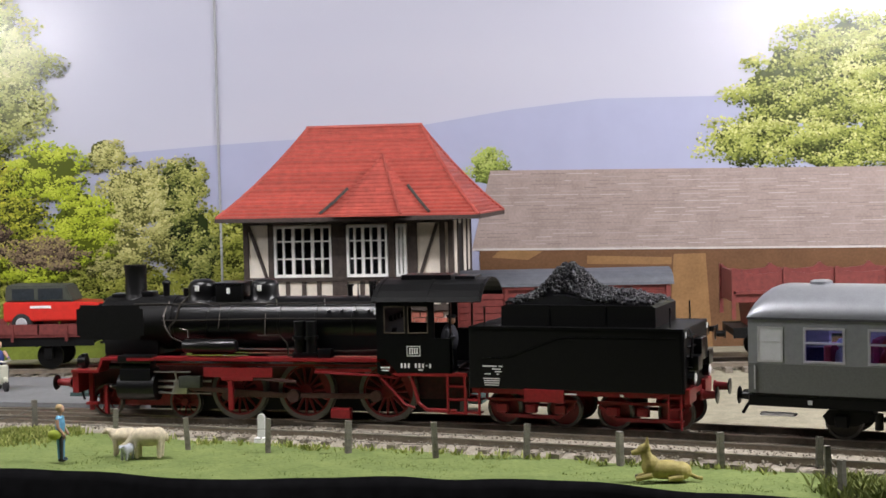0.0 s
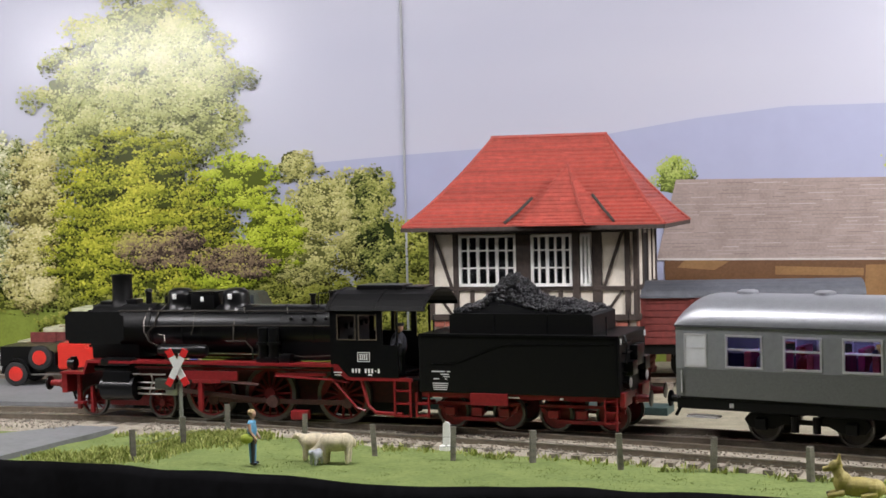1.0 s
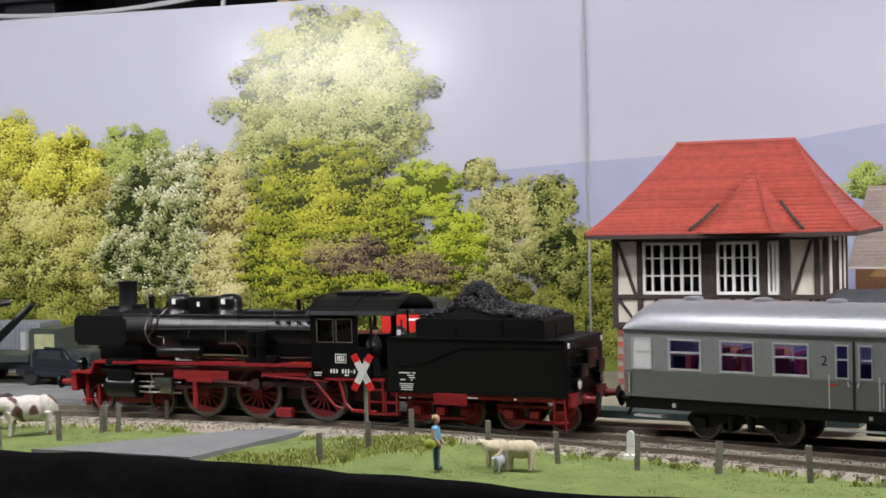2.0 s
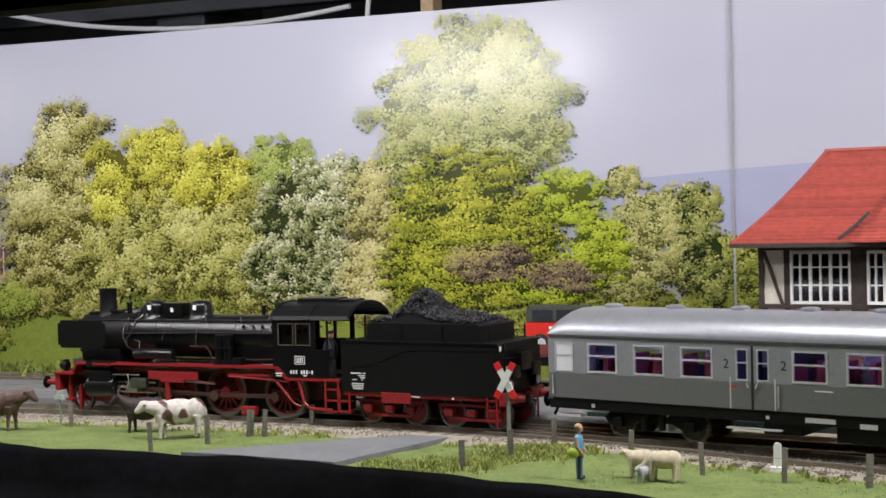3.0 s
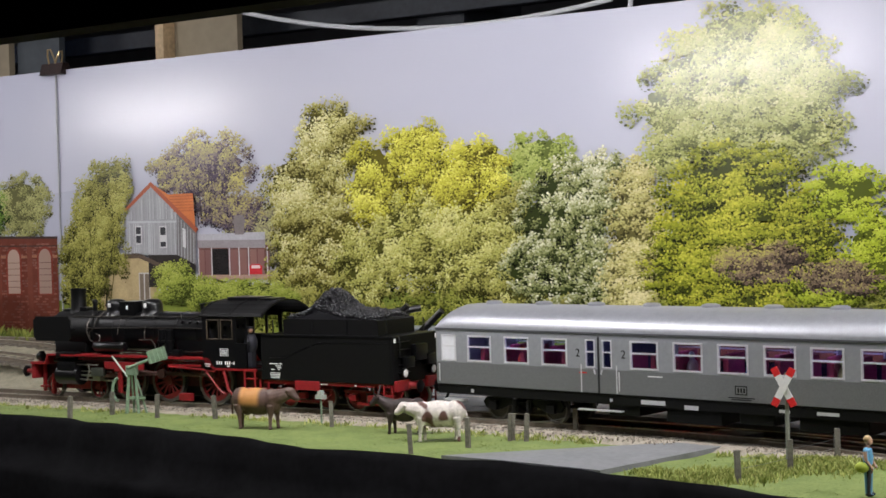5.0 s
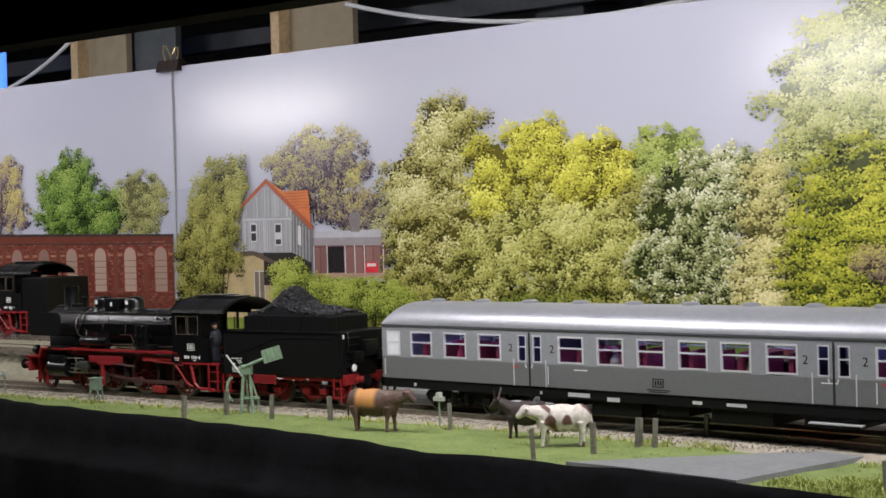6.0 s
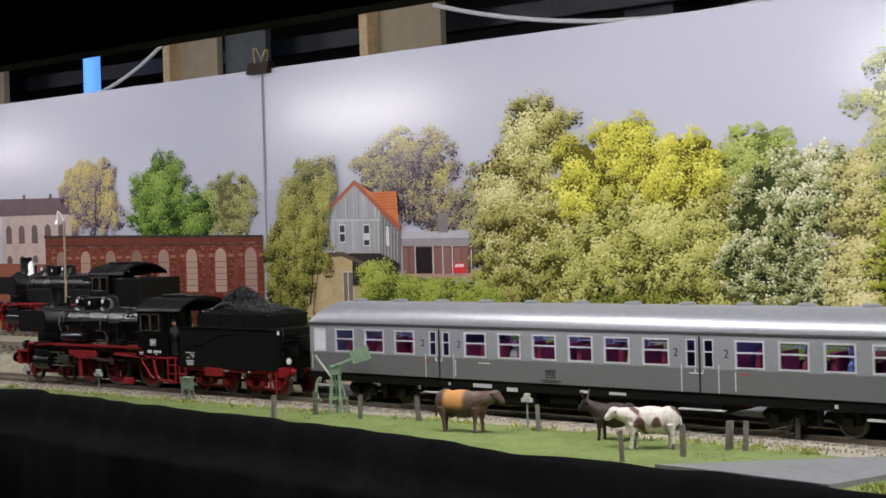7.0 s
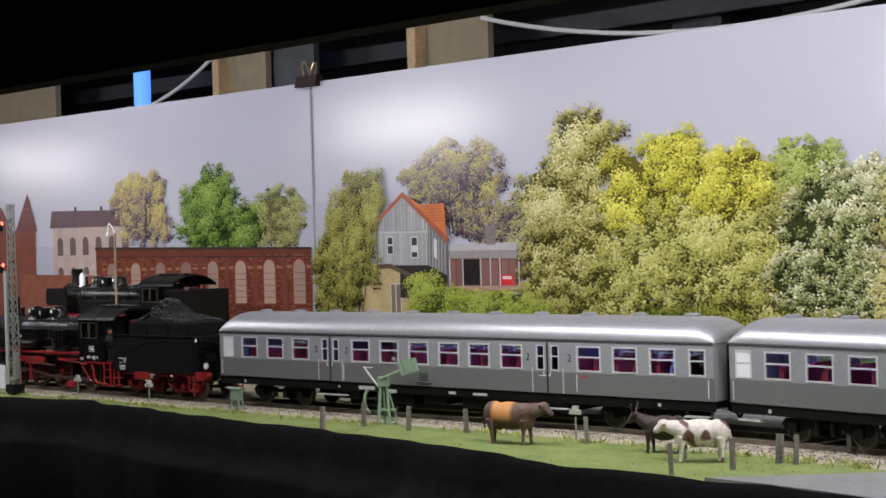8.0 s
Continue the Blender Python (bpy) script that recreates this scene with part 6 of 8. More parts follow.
def signal_box():
    """Half-timbered signal box on a brick base, with a hipped tiled roof and a bay."""
    t = thing("signal_box", pose(-0.0575, 0.607, 0.0015, 0, 0, -8), "half-timbered signal box with red hipped tile roof", "building")
    W, WL, D, Z0, Z1, Z2, ZE = 41.5, 47.0, 50, 30.0, 43.5, 66.5, 68.5
    bm = bmesh.new()
    box(bm, -WL + 1, W - 1, 1, D - 1, 0, Z0)
    base = part("brick_base", bm, MORTAR, t, "red brick lower storey", scale=MM)
    # plaster panels and timber posts, front and sides, with real window openings
    plaster = []
    for a, b, z0, z1 in ((-WL, -34.4, Z0, Z2), (-34.4, -8.8, Z0, Z1), (-34.4, -8.8, Z2 - 1.5, Z2), (-8.8, -2.6, Z0, Z2), (-2.6, 14.7, Z0, Z1), (-2.6, 14.7, Z2 - 1.5, Z2), (14.7, W, Z0, Z2)):
        plaster.append((a, b, 0.4, 2.0, z0, z1))
    plaster.append((-WL, -WL + 1.6, 2.0, D, Z0, Z2))
    plaster.append((-WL, W, D - 1.6, D, Z0, Z2))
    for y0, y1, z0, z1 in ((2.0, 14, Z0, Z2), (14, 26, Z0, Z1), (14, 26, Z2 - 2, Z2), (26, D, Z0, Z2)):
        plaster.append((W - 1.6, W, y0, y1, z0, z1))
    for q in plaster:
        bm = bmesh.new()
        box(bm, *q)
        part("plaster_wall", bm, PLASTER, t, "cream plaster panel", scale=MM)

    def beam(x0, x1, z0, z1, y0=-0.4, y1=0.6):
        bm = bmesh.new()
        box(bm, x0, x1, y0, y1, z0, z1, 0.15)
        part("timber_beam", bm, TIMBER, t, scale=MM)

    for x0, x1 in ((-WL - 0.3, -WL + 1.9), (-36.6, -34.2), (-9.2, -2.6), (14.8, 18.0), (23, 27), (36.4, 38.6), (W - 1.6, W + 0.3)):
        beam(x0, x1, Z0, Z2)
    for x in (-28.5, -21.5, -15, 3.5, 9.5):
        beam(x - 0.9, x + 0.9, Z0, Z1)
    for z0, z1 in ((Z0 - 0.6, Z0 + 1.8), (Z1 - 1.8, Z1), (Z2 - 0.9, Z2 + 1.2)):
        beam(-WL - 0.4, W + 0.4, z0, z1, -0.6, 0.5)
    for x0, x1, s in ((-45.0, -37.5, 1), (28, 35.5, -1)):
        bm = bmesh.new()
        for zb, zt in ((Z0 + 1.5, Z1 - 1.5), (Z1, Z2 - 1)):
            a, b = (x1, x0) if s > 0 else (x0, x1)
            prism(bm, [(a - 0.7, zb), (a + 0.7, zb), (b + 0.7, zt), (b - 0.7, zt)], "y", -0.3, 0.5)
        part("timber_brace", bm, TIMBER, t, scale=MM)
    for y0, y1 in ((0.5, 3), (13, 15), (25, 27), (37, 39), (D - 2.5, D)):
        bm = bmesh.new()
        box(bm, W - 0.4, W + 0.5, y0, y1, Z0, Z2, 0.1)
        part("timber_post", bm, TIMBER, t, scale=MM)
    for z0, z1 in ((Z0 - 0.6, Z0 + 1.6), (Z1 - 1.8, Z1)):
        bm = bmesh.new()
        box(bm, W - 0.3, W + 0.6, 0.5, D, z0, z1)
        part("timber_rail", bm, TIMBER, t, scale=MM)

    def window(x0, x1, z0, z1, nx, y=0.2):
        bm = bmesh.new()
        box(bm, x0, x0 + 1.0, y - 0.8, y + 0.8, z0, z1)
        box(bm, x1 - 1.0, x1, y - 0.8, y + 0.8, z0, z1)
        box(bm, x0, x1, y - 0.8, y + 0.8, z0, z0 + 1.2)
        box(bm, x0, x1, y - 0.8, y + 0.8, z1 - 1.0, z1)
        win = part("window", bm, WHITE, t, "white sash window with glazing bars", scale=MM)
        bm = bmesh.new()
        step = (x1 - x0) / nx
        for k in range(1, nx):
            w = 0.62 if k % 2 == 0 else 0.42
            box(bm, x0 + k * step - w, x0 + k * step + w, y - 0.6, y + 0.5, z0 + 1.2, z1 - 1.0)
        for q in (0.36, 0.70):
            box(bm, x0 + 1, x1 - 1, y - 0.5, y + 0.4, z0 + (z1 - z0) * q - 0.3, z0 + (z1 - z0) * q + 0.3)
        part("glazing_bar", bm, WHITE, win, scale=MM)
        bm = bmesh.new()
        box(bm, x0 + 0.8, x1 - 0.8, y + 0.6, y + 0.8, z0 + 1, z1 - 0.8)
        part("pane", bm, GLASS, win, scale=MM).visible_shadow = False
        return win

    window(-34.0, -9.2, Z1, Z2 - 1.5, 6)
    # bay: projects a little, one broad and one slanting narrow light
    window(-2.6, 14.7, Z1, Z2 - 1.5, 5, y=-0.6)
    window(18.2, 22.6, Z1, Z2 - 1.5, 2, y=-0.4)
    bm = bmesh.new()
    box(bm, 14.9, 17.8, -1.4, -0.5, Z0, Z2, 0.2)
    part("timber_beam", bm, TIMBER, t, scale=MM)
    # near-black panels carry the unlit room's darkness in their colour
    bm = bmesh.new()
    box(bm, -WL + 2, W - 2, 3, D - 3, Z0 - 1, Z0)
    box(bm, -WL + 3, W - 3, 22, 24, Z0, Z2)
    part("room_dark_panel", bm, DARK, t, "near-black floor and panel for the unlit room's darkness", scale=MM)
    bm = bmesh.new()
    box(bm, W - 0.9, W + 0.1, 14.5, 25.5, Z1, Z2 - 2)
    part("side_window", bm, DARK, t, "near-black panel filling the side window", scale=MM)
    # roof: courses of tiles on bell-cast hips
    EX, EY0, EY1 = 54.8, -12.5, D + 13.0
    RY = (EY0 + EY1) / 2

    def ring(q):
        """Half length and front/back of the roof at q from eave 0 to ridge 1."""
        hx = EX + (24.6 - EX) * (q * 0.85 + 0.15 * (1 - (1 - q) ** 2))
        z = ZE + 37.8 * (q ** 1.07)
        return hx, EY0 + (RY - EY0) * (q * 0.85 + 0.15 * (1 - (1 - q) ** 2)), EY1 + (RY - EY1) * (q * 0.85 + 0.15 * (1 - (1 - q) ** 2)), z

    n = 23
    for k in range(n):
        a, b = ring(k / n), ring((k + 1) / n)
        bm = bmesh.new()
        lift = 0.85
        lo = [(-a[0], a[1], a[3] + lift), (a[0], a[1], a[3] + lift), (a[0], a[2], a[3] + lift), (-a[0], a[2], a[3] + lift)]
        hi = [(-b[0], b[1], b[3]), (b[0], b[1], b[3]), (b[0], b[2], b[3]), (-b[0], b[2], b[3])]
        un = [(x, y, z - lift - 0.2) for x, y, z in lo]
        L, H, U = [bm.verts.new(p) for p in lo], [bm.verts.new(p) for p in hi], [bm.verts.new(p) for p in un]
        for i in range(4):
            j = (i + 1) % 4
            bm.faces.new((L[i], L[j], H[j], H[i]))
            bm.faces.new((U[i], U[j], L[j], L[i]))
        bmesh.ops.recalc_face_normals(bm, faces=bm.faces)
        part("tile_course", bm, ROOF_TILE, t, scale=MM)
    bm = bmesh.new()
    r = ring(1.0)
    cyl(bm, (-25.5, RY, r[3] + 0.2), (25.5, RY, r[3] + 0.2), 1.0, n=8)
    for sx in (-1, 1):
        for sy in (1, 2):
            pts = [(sx * ring(q / 8)[0], ring(q / 8)[sy], ring(q / 8)[3] + 0.5) for q in range(9)]
            pipe(bm, pts, 0.75)
    part("hip_tile", bm, ROOF_TILE, t, "rounded ridge and hip tiles", scale=MM)
    bm = bmesh.new()
    box(bm, -EX - 0.4, EX + 0.4, EY0 - 0.8, EY1 + 0.4, ZE - 1.4, ZE + 0.3)
    part("eave_board", bm, TIMBER, t, "dark eave board", scale=MM)
    # polygonal roof of the bay
    ax, ay, az = 12.0, 6.5, 93.5
    foot = [(-10.0, -10.5), (-4.0, -15.0), (11.0, -16.5), (23.5, -15.5), (33.5, -10.5)]
    for (x0, y0), (x1, y1) in zip(foot, foot[1:]):
        m = 16
        for k in range(m):
            q0, q1 = k / m, (k + 1) / m
            f = lambda q: q ** 1.15
            bm = bmesh.new()
            p = [(x0 + (ax - x0) * q0, y0 + (ay - y0) * q0, ZE + 0.6 + (az - ZE) * f(q0) + 0.45), (x1 + (ax - x1) * q0, y1 + (ay - y1) * q0, ZE + 0.6 + (az - ZE) * f(q0) + 0.45), (x1 + (ax - x1) * q1, y1 + (ay - y1) * q1, ZE + 0.6 + (az - ZE) * f(q1)), (x0 + (ax - x0) * q1, y0 + (ay - y0) * q1, ZE + 0.6 + (az - ZE) * f(q1))]
            v = [bm.verts.new(c) for c in p] + [bm.verts.new((c[0], c[1], c[2] - 0.7)) for c in p[:2]]
            if k < m - 1:
                bm.faces.new(v[:4])
            else:
                bm.faces.new(v[:3])
            bm.faces.new((v[4], v[5], v[1], v[0]))
            part("bay_course", bm, ROOF_TILE, t, scale=MM)
    bm = bmesh.new()
    for x, y in foot[3:4]:
        pipe(bm, [(x, y, ZE + 1.2), (x + (ax - x) * 0.5, y + (ay - y) * 0.5, ZE + 1.4 + (az - ZE) * 0.5 ** 1.15), (ax, ay, az + 0.8)], 0.6)
    part("bay_hip", bm, ROOF_TILE, t, scale=MM)
    bm = bmesh.new()
    for x, y, q in ((-10.0, -10.5, 0.45), (33.5, -10.5, 0.48)):
        dx = 0.9 if x > 0 else -0.9
        pipe(bm, [(x + dx, y - 1.0, ZE + 1.8), (x + dx + (ax - x) * q * 0.5, y + (ay - y) * q * 0.5, ZE + 1.8 + (az - ZE) * (q * 0.5) ** 1.12), (x + dx + (ax - x) * q, y + (ay - y) * q, ZE + 1.6 + (az - ZE) * q ** 1.12)], 0.65)
    part("valley_gutter", bm, LEAD, t, "dark lead valley", scale=MM)
    # brick courses of the base that show on the front
    proto = None
    rnd = random.Random(3)
    for r in range(11):
        for k in range(18):
            x = -WL + 3.5 + k * 4.9 + (r % 2) * 2.4
            if x > W - 2.5:
                continue
            if proto is None:
                bm = bmesh.new()
                box(bm, -2.25, 2.25, -0.5, 0.5, -1.1, 1.1)
                ob = proto = part("brick", bm, BRICK, base, scale=MM)
            else:
                ob = proto.copy()
                scene.collection.objects.link(ob)
            ob.location = (x * MM, 0.8 * MM + rnd.uniform(-0.0001, 0.0001), (1.6 + r * 2.6) * MM)
        for k in range(9):
            y = 4.0 + k * 4.9 + (r % 2) * 2.4
            ob = proto.copy()
            scene.collection.objects.link(ob)
            ob.matrix_basis = pose((W - 0.8) * MM + rnd.uniform(-0.0001, 0.0001), y * MM, (1.6 + r * 2.6) * MM, 0, 0, 90)
    return t


signal_box()


# ---- rolling stock on the far sidings ----
def wagon_base(t, half, axles):
    bm = bmesh.new()
    box(bm, -half, half, -1.25, 1.25, 1.0, 1.25)
    for s in (-1, 1):
        box(bm, -half, half, s * 1.18, s * 1.26, 0.9, 1.28)
    part("underframe", bm, BLACK_MATT, t)
    for x in axles:
        bm = bmesh.new()
        for s in (-1, 1):
            lathe(bm, [(0.5, s * 0.74), (0.5, s * 0.86), (0.1, s * 0.88)], (x, 0, 0.5), "y", 22)
            box(bm, x - 0.16, x + 0.16, s * 0.95, s * 1.15, 0.4, 1.0, 0.03)
        part("wheelset", bm, BLACK_MATT, t, smooth=True)
    buffer_pair(t, half + 0.62, 0.62, BLACK_MATT)


def covered_wagon(x, y, z):
    t = thing("covered_wagon", pose(x, y, z, 0, 0, 180), "oxide red covered goods wagon with grey roof", "wagon", "goods wagons")
    half = 3.9
    wagon_base(t, half, (-2.3, 2.3))
    bm = bmesh.new()
    box(bm, -half, half, -1.32, 1.32, 1.25, 2.95)
    body = part("body", bm, WAGON_RED, t, "planked red body")
    for k in range(7):
        bm = bmesh.new()
        z0 = 1.28 + k * 0.243
        for s in (-1, 1):
            box(bm, -half - 0.01, half + 0.01, s * 1.32, s * 1.36, z0, z0 + 0.215)
        part("plank", bm, WAGON_RED, body)
    bm = bmesh.new()
    for s in (-1, 1):
        for q in (-half + 0.1, -2.0, -0.95, 0.95, 2.0, half - 0.1):
            box(bm, q - 0.06, q + 0.06, s * 1.36, s * 1.42, 1.25, 2.97)
        box(bm, -1.9, 1.9, s * 1.36, s * 1.42, 2.82, 2.91)
    part("rib", bm, WAGON_RED, t)
    bm = bmesh.new()
    prof = [(-1.46, 2.93)] + [(1.46 * math.sin(math.radians(a)), 2.93 + 0.55 * math.cos(math.radians(a))) for a in range(-80, 81, 16)] + [(1.46, 2.93)]
    prism(bm, prof, "x", -half - 0.12, half + 0.12)
    part("roof", bm, WAGON_ROOF, t, "grey curved roof")
    return t


def hopper_wagon(x, y, z):
    t = thing("hopper_wagon", pose(x, y, z, 0, 0, 180), "oxide red hopper wagon with arched top edge", "wagon", "goods wagons")
    half = 4.6
    wagon_base(t, half, (-3.4, -2.2, 2.2, 3.4))
    bm = bmesh.new()
    for s in (-1, 1):
        pts = [(-half, 2.2), (half, 2.2), (half, 3.28)]
        for k in range(5):
            x1 = half - k * 1.84
            pts += [(x1, 3.45), (x1 - 0.25, 3.28), (x1 - 0.92, 3.21), (x1 - 1.6, 3.28)]
        pts += [(-half, 3.45)]
        prism(bm, pts, "y", s * 1.38, s * 1.3)
    for e in (-1, 1):
        box(bm, e * half, e * (half - 0.08), -1.3, 1.3, 2.2, 3.33)
    prism(bm, [(-1.3, 2.2), (1.3, 2.2), (0.7, 1.3), (-0.7, 1.3)], "x", -half + 0.6, half - 0.6)
    body = part("body", bm, WAGON_RED, t, "arched red hopper body")
    bm = bmesh.new()
    for s in (-1, 1):
        for k in range(6):
            q = half - k * 1.84
            box(bm, q - 0.07, q + 0.07, s * 1.38, s * 1.46, 1.6, 3.45)
        box(bm, -half, half, s * 1.38, s * 1.46, 2.5, 2.62)
    part("rib", bm, WAGON_RED, body)
    return t


def flat_wagon(x, y, z):
    t = thing("flat_wagon", pose(x, y, z, 0, 0, 180), "oxide red flat wagon with low sides", "wagon", "goods wagons")
    half = 5.2
    wagon_base(t, half, (-3.4, 3.4))
    bm = bmesh.new()
    box(bm, -half, half, -1.35, 1.35, 1.25, 1.36)
    part("deck", bm, WAGON_RED, t)
    for s in (-1, 1):
        for k in range(5):
            bm = bmesh.new()
            q = -half + 0.05 + k * 2.06
            box(bm, q, q + 1.98, s * 1.33, s * 1.40, 1.36, 1.75)
            box(bm, q + 0.9, q + 1.0, s * 1.40, s * 1.44, 1.1, 1.75)
            part("side_board", bm, WAGON_RED, t)
    return t


def road_wheel(bm, x, y, r, w):
    s = 1 if y > 0 else -1
    lathe(bm, [(r * 0.6, y - s * w), (r, y - s * w), (r, y - s * 0.02), (r * 0.92, y), (r * 0.6, y)], (x, 0, r), "y", 20)


RUBBER = mat("black_rubber", (0.015, 0.015, 0.015), 0.8, var=0.2, scale=900)
FIRE_RED = mat("fire_red_paint", (0.62, 0.035, 0.025), 0.3, var=0.05, scale=400, coat=0.3)
CAR_GLASS = mat("dark_car_glass", (0.03, 0.035, 0.04), 0.12, var=0.1)


def red_jeep(m):
    t = thing("off_road_car", m, "bright red off-road car with dark canvas top", "car")
    bm = bmesh.new()
    prism(bm, [(-1.95, 0.45), (1.95, 0.45), (2.0, 0.9), (1.95, 1.12), (0.75, 1.18), (-1.95, 1.2)], "y", -0.8, 0.8)
    bmesh.ops.bevel(bm, geom=bm.edges[:], offset=0.05, segments=2, affect="EDGES")
    part("body", bm, FIRE_RED, t, smooth=True)
    bm = bmesh.new()
    prism(bm, [(-1.9, 1.18), (0.75, 1.18), (0.45, 1.80), (-1.85, 1.84)], "y", -0.74, 0.74)
    bmesh.ops.bevel(bm, geom=bm.edges[:], offset=0.06, segments=2, affect="EDGES")
    part("canvas_top", bm, mat("dark_olive_canvas", (0.05, 0.055, 0.04), 0.8), t, "dark canvas hood", smooth=True)
    bm = bmesh.new()
    for s in (-1, 1):
        for a, b in ((-1.6, -0.75), (-0.6, 0.35)):
            box(bm, a, b, s * 0.73, s * 0.76, 1.28, 1.7)
    part("side_window", bm, CAR_GLASS, t)
    for x in (-1.25, 1.25):
        for y in (-0.82, 0.82):
            bm = bmesh.new()
            road_wheel(bm, x, y, 0.38, 0.22)
            w = part("wheel", bm, RUBBER, t, smooth=True)
            bm = bmesh.new()
            lathe(bm, [(0.2, y - 0.03), (0.22, y + (0.01 if y > 0 else -0.01))], (x, 0, 0.38), "y", 14)
            part("hub", bm, GREY_TRIM, w)
    bm = bmesh.new()
    for s in (-1, 1):
        box(bm, -0.9, -0.1, s * 0.80, s * 0.812, 0.95, 1.05)
    part("door_bar", bm, WHITE, t)
    return t


def old_fire_car(m):
    t = thing("fire_truck", m, "old open fire truck, black body, red bonnet and wheels", "truck")
    bm = bmesh.new()
    prism(bm, [(-2.4, 0.75), (-0.2, 0.75), (-0.2, 1.25), (-0.6, 1.5), (-2.4, 1.5)], "y", -0.8, 0.8)
    part("bed", bm, BLACK, t)
    bm = bmesh.new()
    prism(bm, [(-0.15, 0.6), (2.3, 0.6), (2.3, 1.35), (1.0, 1.45), (0.9, 1.6), (-0.15, 1.6)], "y", -0.72, 0.72)
    bmesh.ops.bevel(bm, geom=bm.edges[:], offset=0.06, segments=2, affect="EDGES")
    part("bonnet", bm, FIRE_RED, t, "red bonnet and cab", smooth=True)
    bm = bmesh.new()
    box(bm, -2.4, 2.3, -0.62, 0.62, 0.5, 0.75)
    for s in (-1, 1):
        for x in (-1.75, 1.6):
            prism(bm, [(x + 0.58 * math.cos(math.radians(a)), 0.48 + 0.58 * math.sin(math.radians(a))) for a in range(0, 181, 20)] + [(x + 0.5 * math.cos(math.radians(a)), 0.48 + 0.5 * math.sin(math.radians(a))) for a in range(180, -1, -20)], "y", s * 0.68, s * 0.92)
    part("mudguard", bm, BLACK, t)
    bm = bmesh.new()
    for s in (-1, 1):
        box(bm, -1.1, 1.0, s * 0.82, s * 0.95, 0.42, 0.47)
    part("running_board", bm, STEEL, t)
    spots = [(x, y, 0.0) for x in (-1.75, 1.6) for y in (-0.9, 0.9)] + [(-0.75, 0.98, 0.62), (-0.75, -0.98, 0.62)]
    for x, y, up in spots:
        bm = bmesh.new()
        road_wheel(bm, x, y, 0.46, 0.2)
        w = part("wheel", bm, RUBBER, t, smooth=True)
        bm = bmesh.new()
        s = 1 if y > 0 else -1
        lathe(bm, [(0.30, y - 0.02 * s), (0.26, y + 0.03 * s), (0.06, y + 0.05 * s)], (x, 0, 0.46), "y", 16)
        part("rim", bm, FIRE_RED, w, "red rim")
        w.location.z = up * S
    return t


def lattice_truck(m):
    t = thing("army_truck", m, "dark green flatbed truck carrying folded steel arms", "truck")
    G = mat("dark_olive_paint", (0.035, 0.045, 0.04), 0.5, var=0.15, scale=600)
    bm = bmesh.new()
    prism(bm, [(1.6, 0.7), (4.4, 0.7), (4.5, 1.35), (3.3, 1.5), (3.0, 2.3), (1.6, 2.3)], "y", -1.05, 1.05)
    bmesh.ops.bevel(bm, geom=bm.edges[:], offset=0.07, segments=2, affect="EDGES")
    part("cab", bm, G, t, smooth=True)
    bm = bmesh.new()
    for s in (-1, 1):
        box(bm, 1.9, 2.8, s * 1.04, s * 1.07, 1.5, 2.1)
    # pale yellow-green paints a reflection onto the glass
    part("cab_window", bm, mat("glass_painted_reflection", (0.35, 0.36, 0.2), 0.15), t)
    bm = bmesh.new()
    box(bm, -3.6, 1.6, -1.1, 1.1, 0.95, 1.25, 0.03)
    box(bm, -3.6, 4.2, -0.5, 0.5, 0.6, 0.95)
    part("flatbed", bm, G, t)
    for a, b in (((-2.6, -0.3, 1.2), (-0.6, 0.2, 3.45)), ((-1.4, 0.5, 1.25), (0.9, 0.5, 3.2)), ((-3.4, 0.4, 1.3), (-1.2, 0.4, 2.9)), ((-2.2, -0.6, 3.0), (-0.2, 0.6, 3.3))):
        bm = bmesh.new()
        cyl(bm, a, b, 0.2, 0.14, 8)
        part("folded_arm", bm, BLACK, t)
    for x in (-2.0, 0.2):
        bm = bmesh.new()
        box(bm, x - 0.12, x + 0.12, 0.8, 1.0, 1.25, 2.0)
        part("bracket", bm, GREY_TRIM, t, "pale bracket")
    for x in (3.3, -1.2, -2.5):
        for y in (-1.1, 1.1):
            bm = bmesh.new()
            road_wheel(bm, x, y, 0.52, 0.3)
            part("wheel", bm, RUBBER, t, smooth=True)
    return t


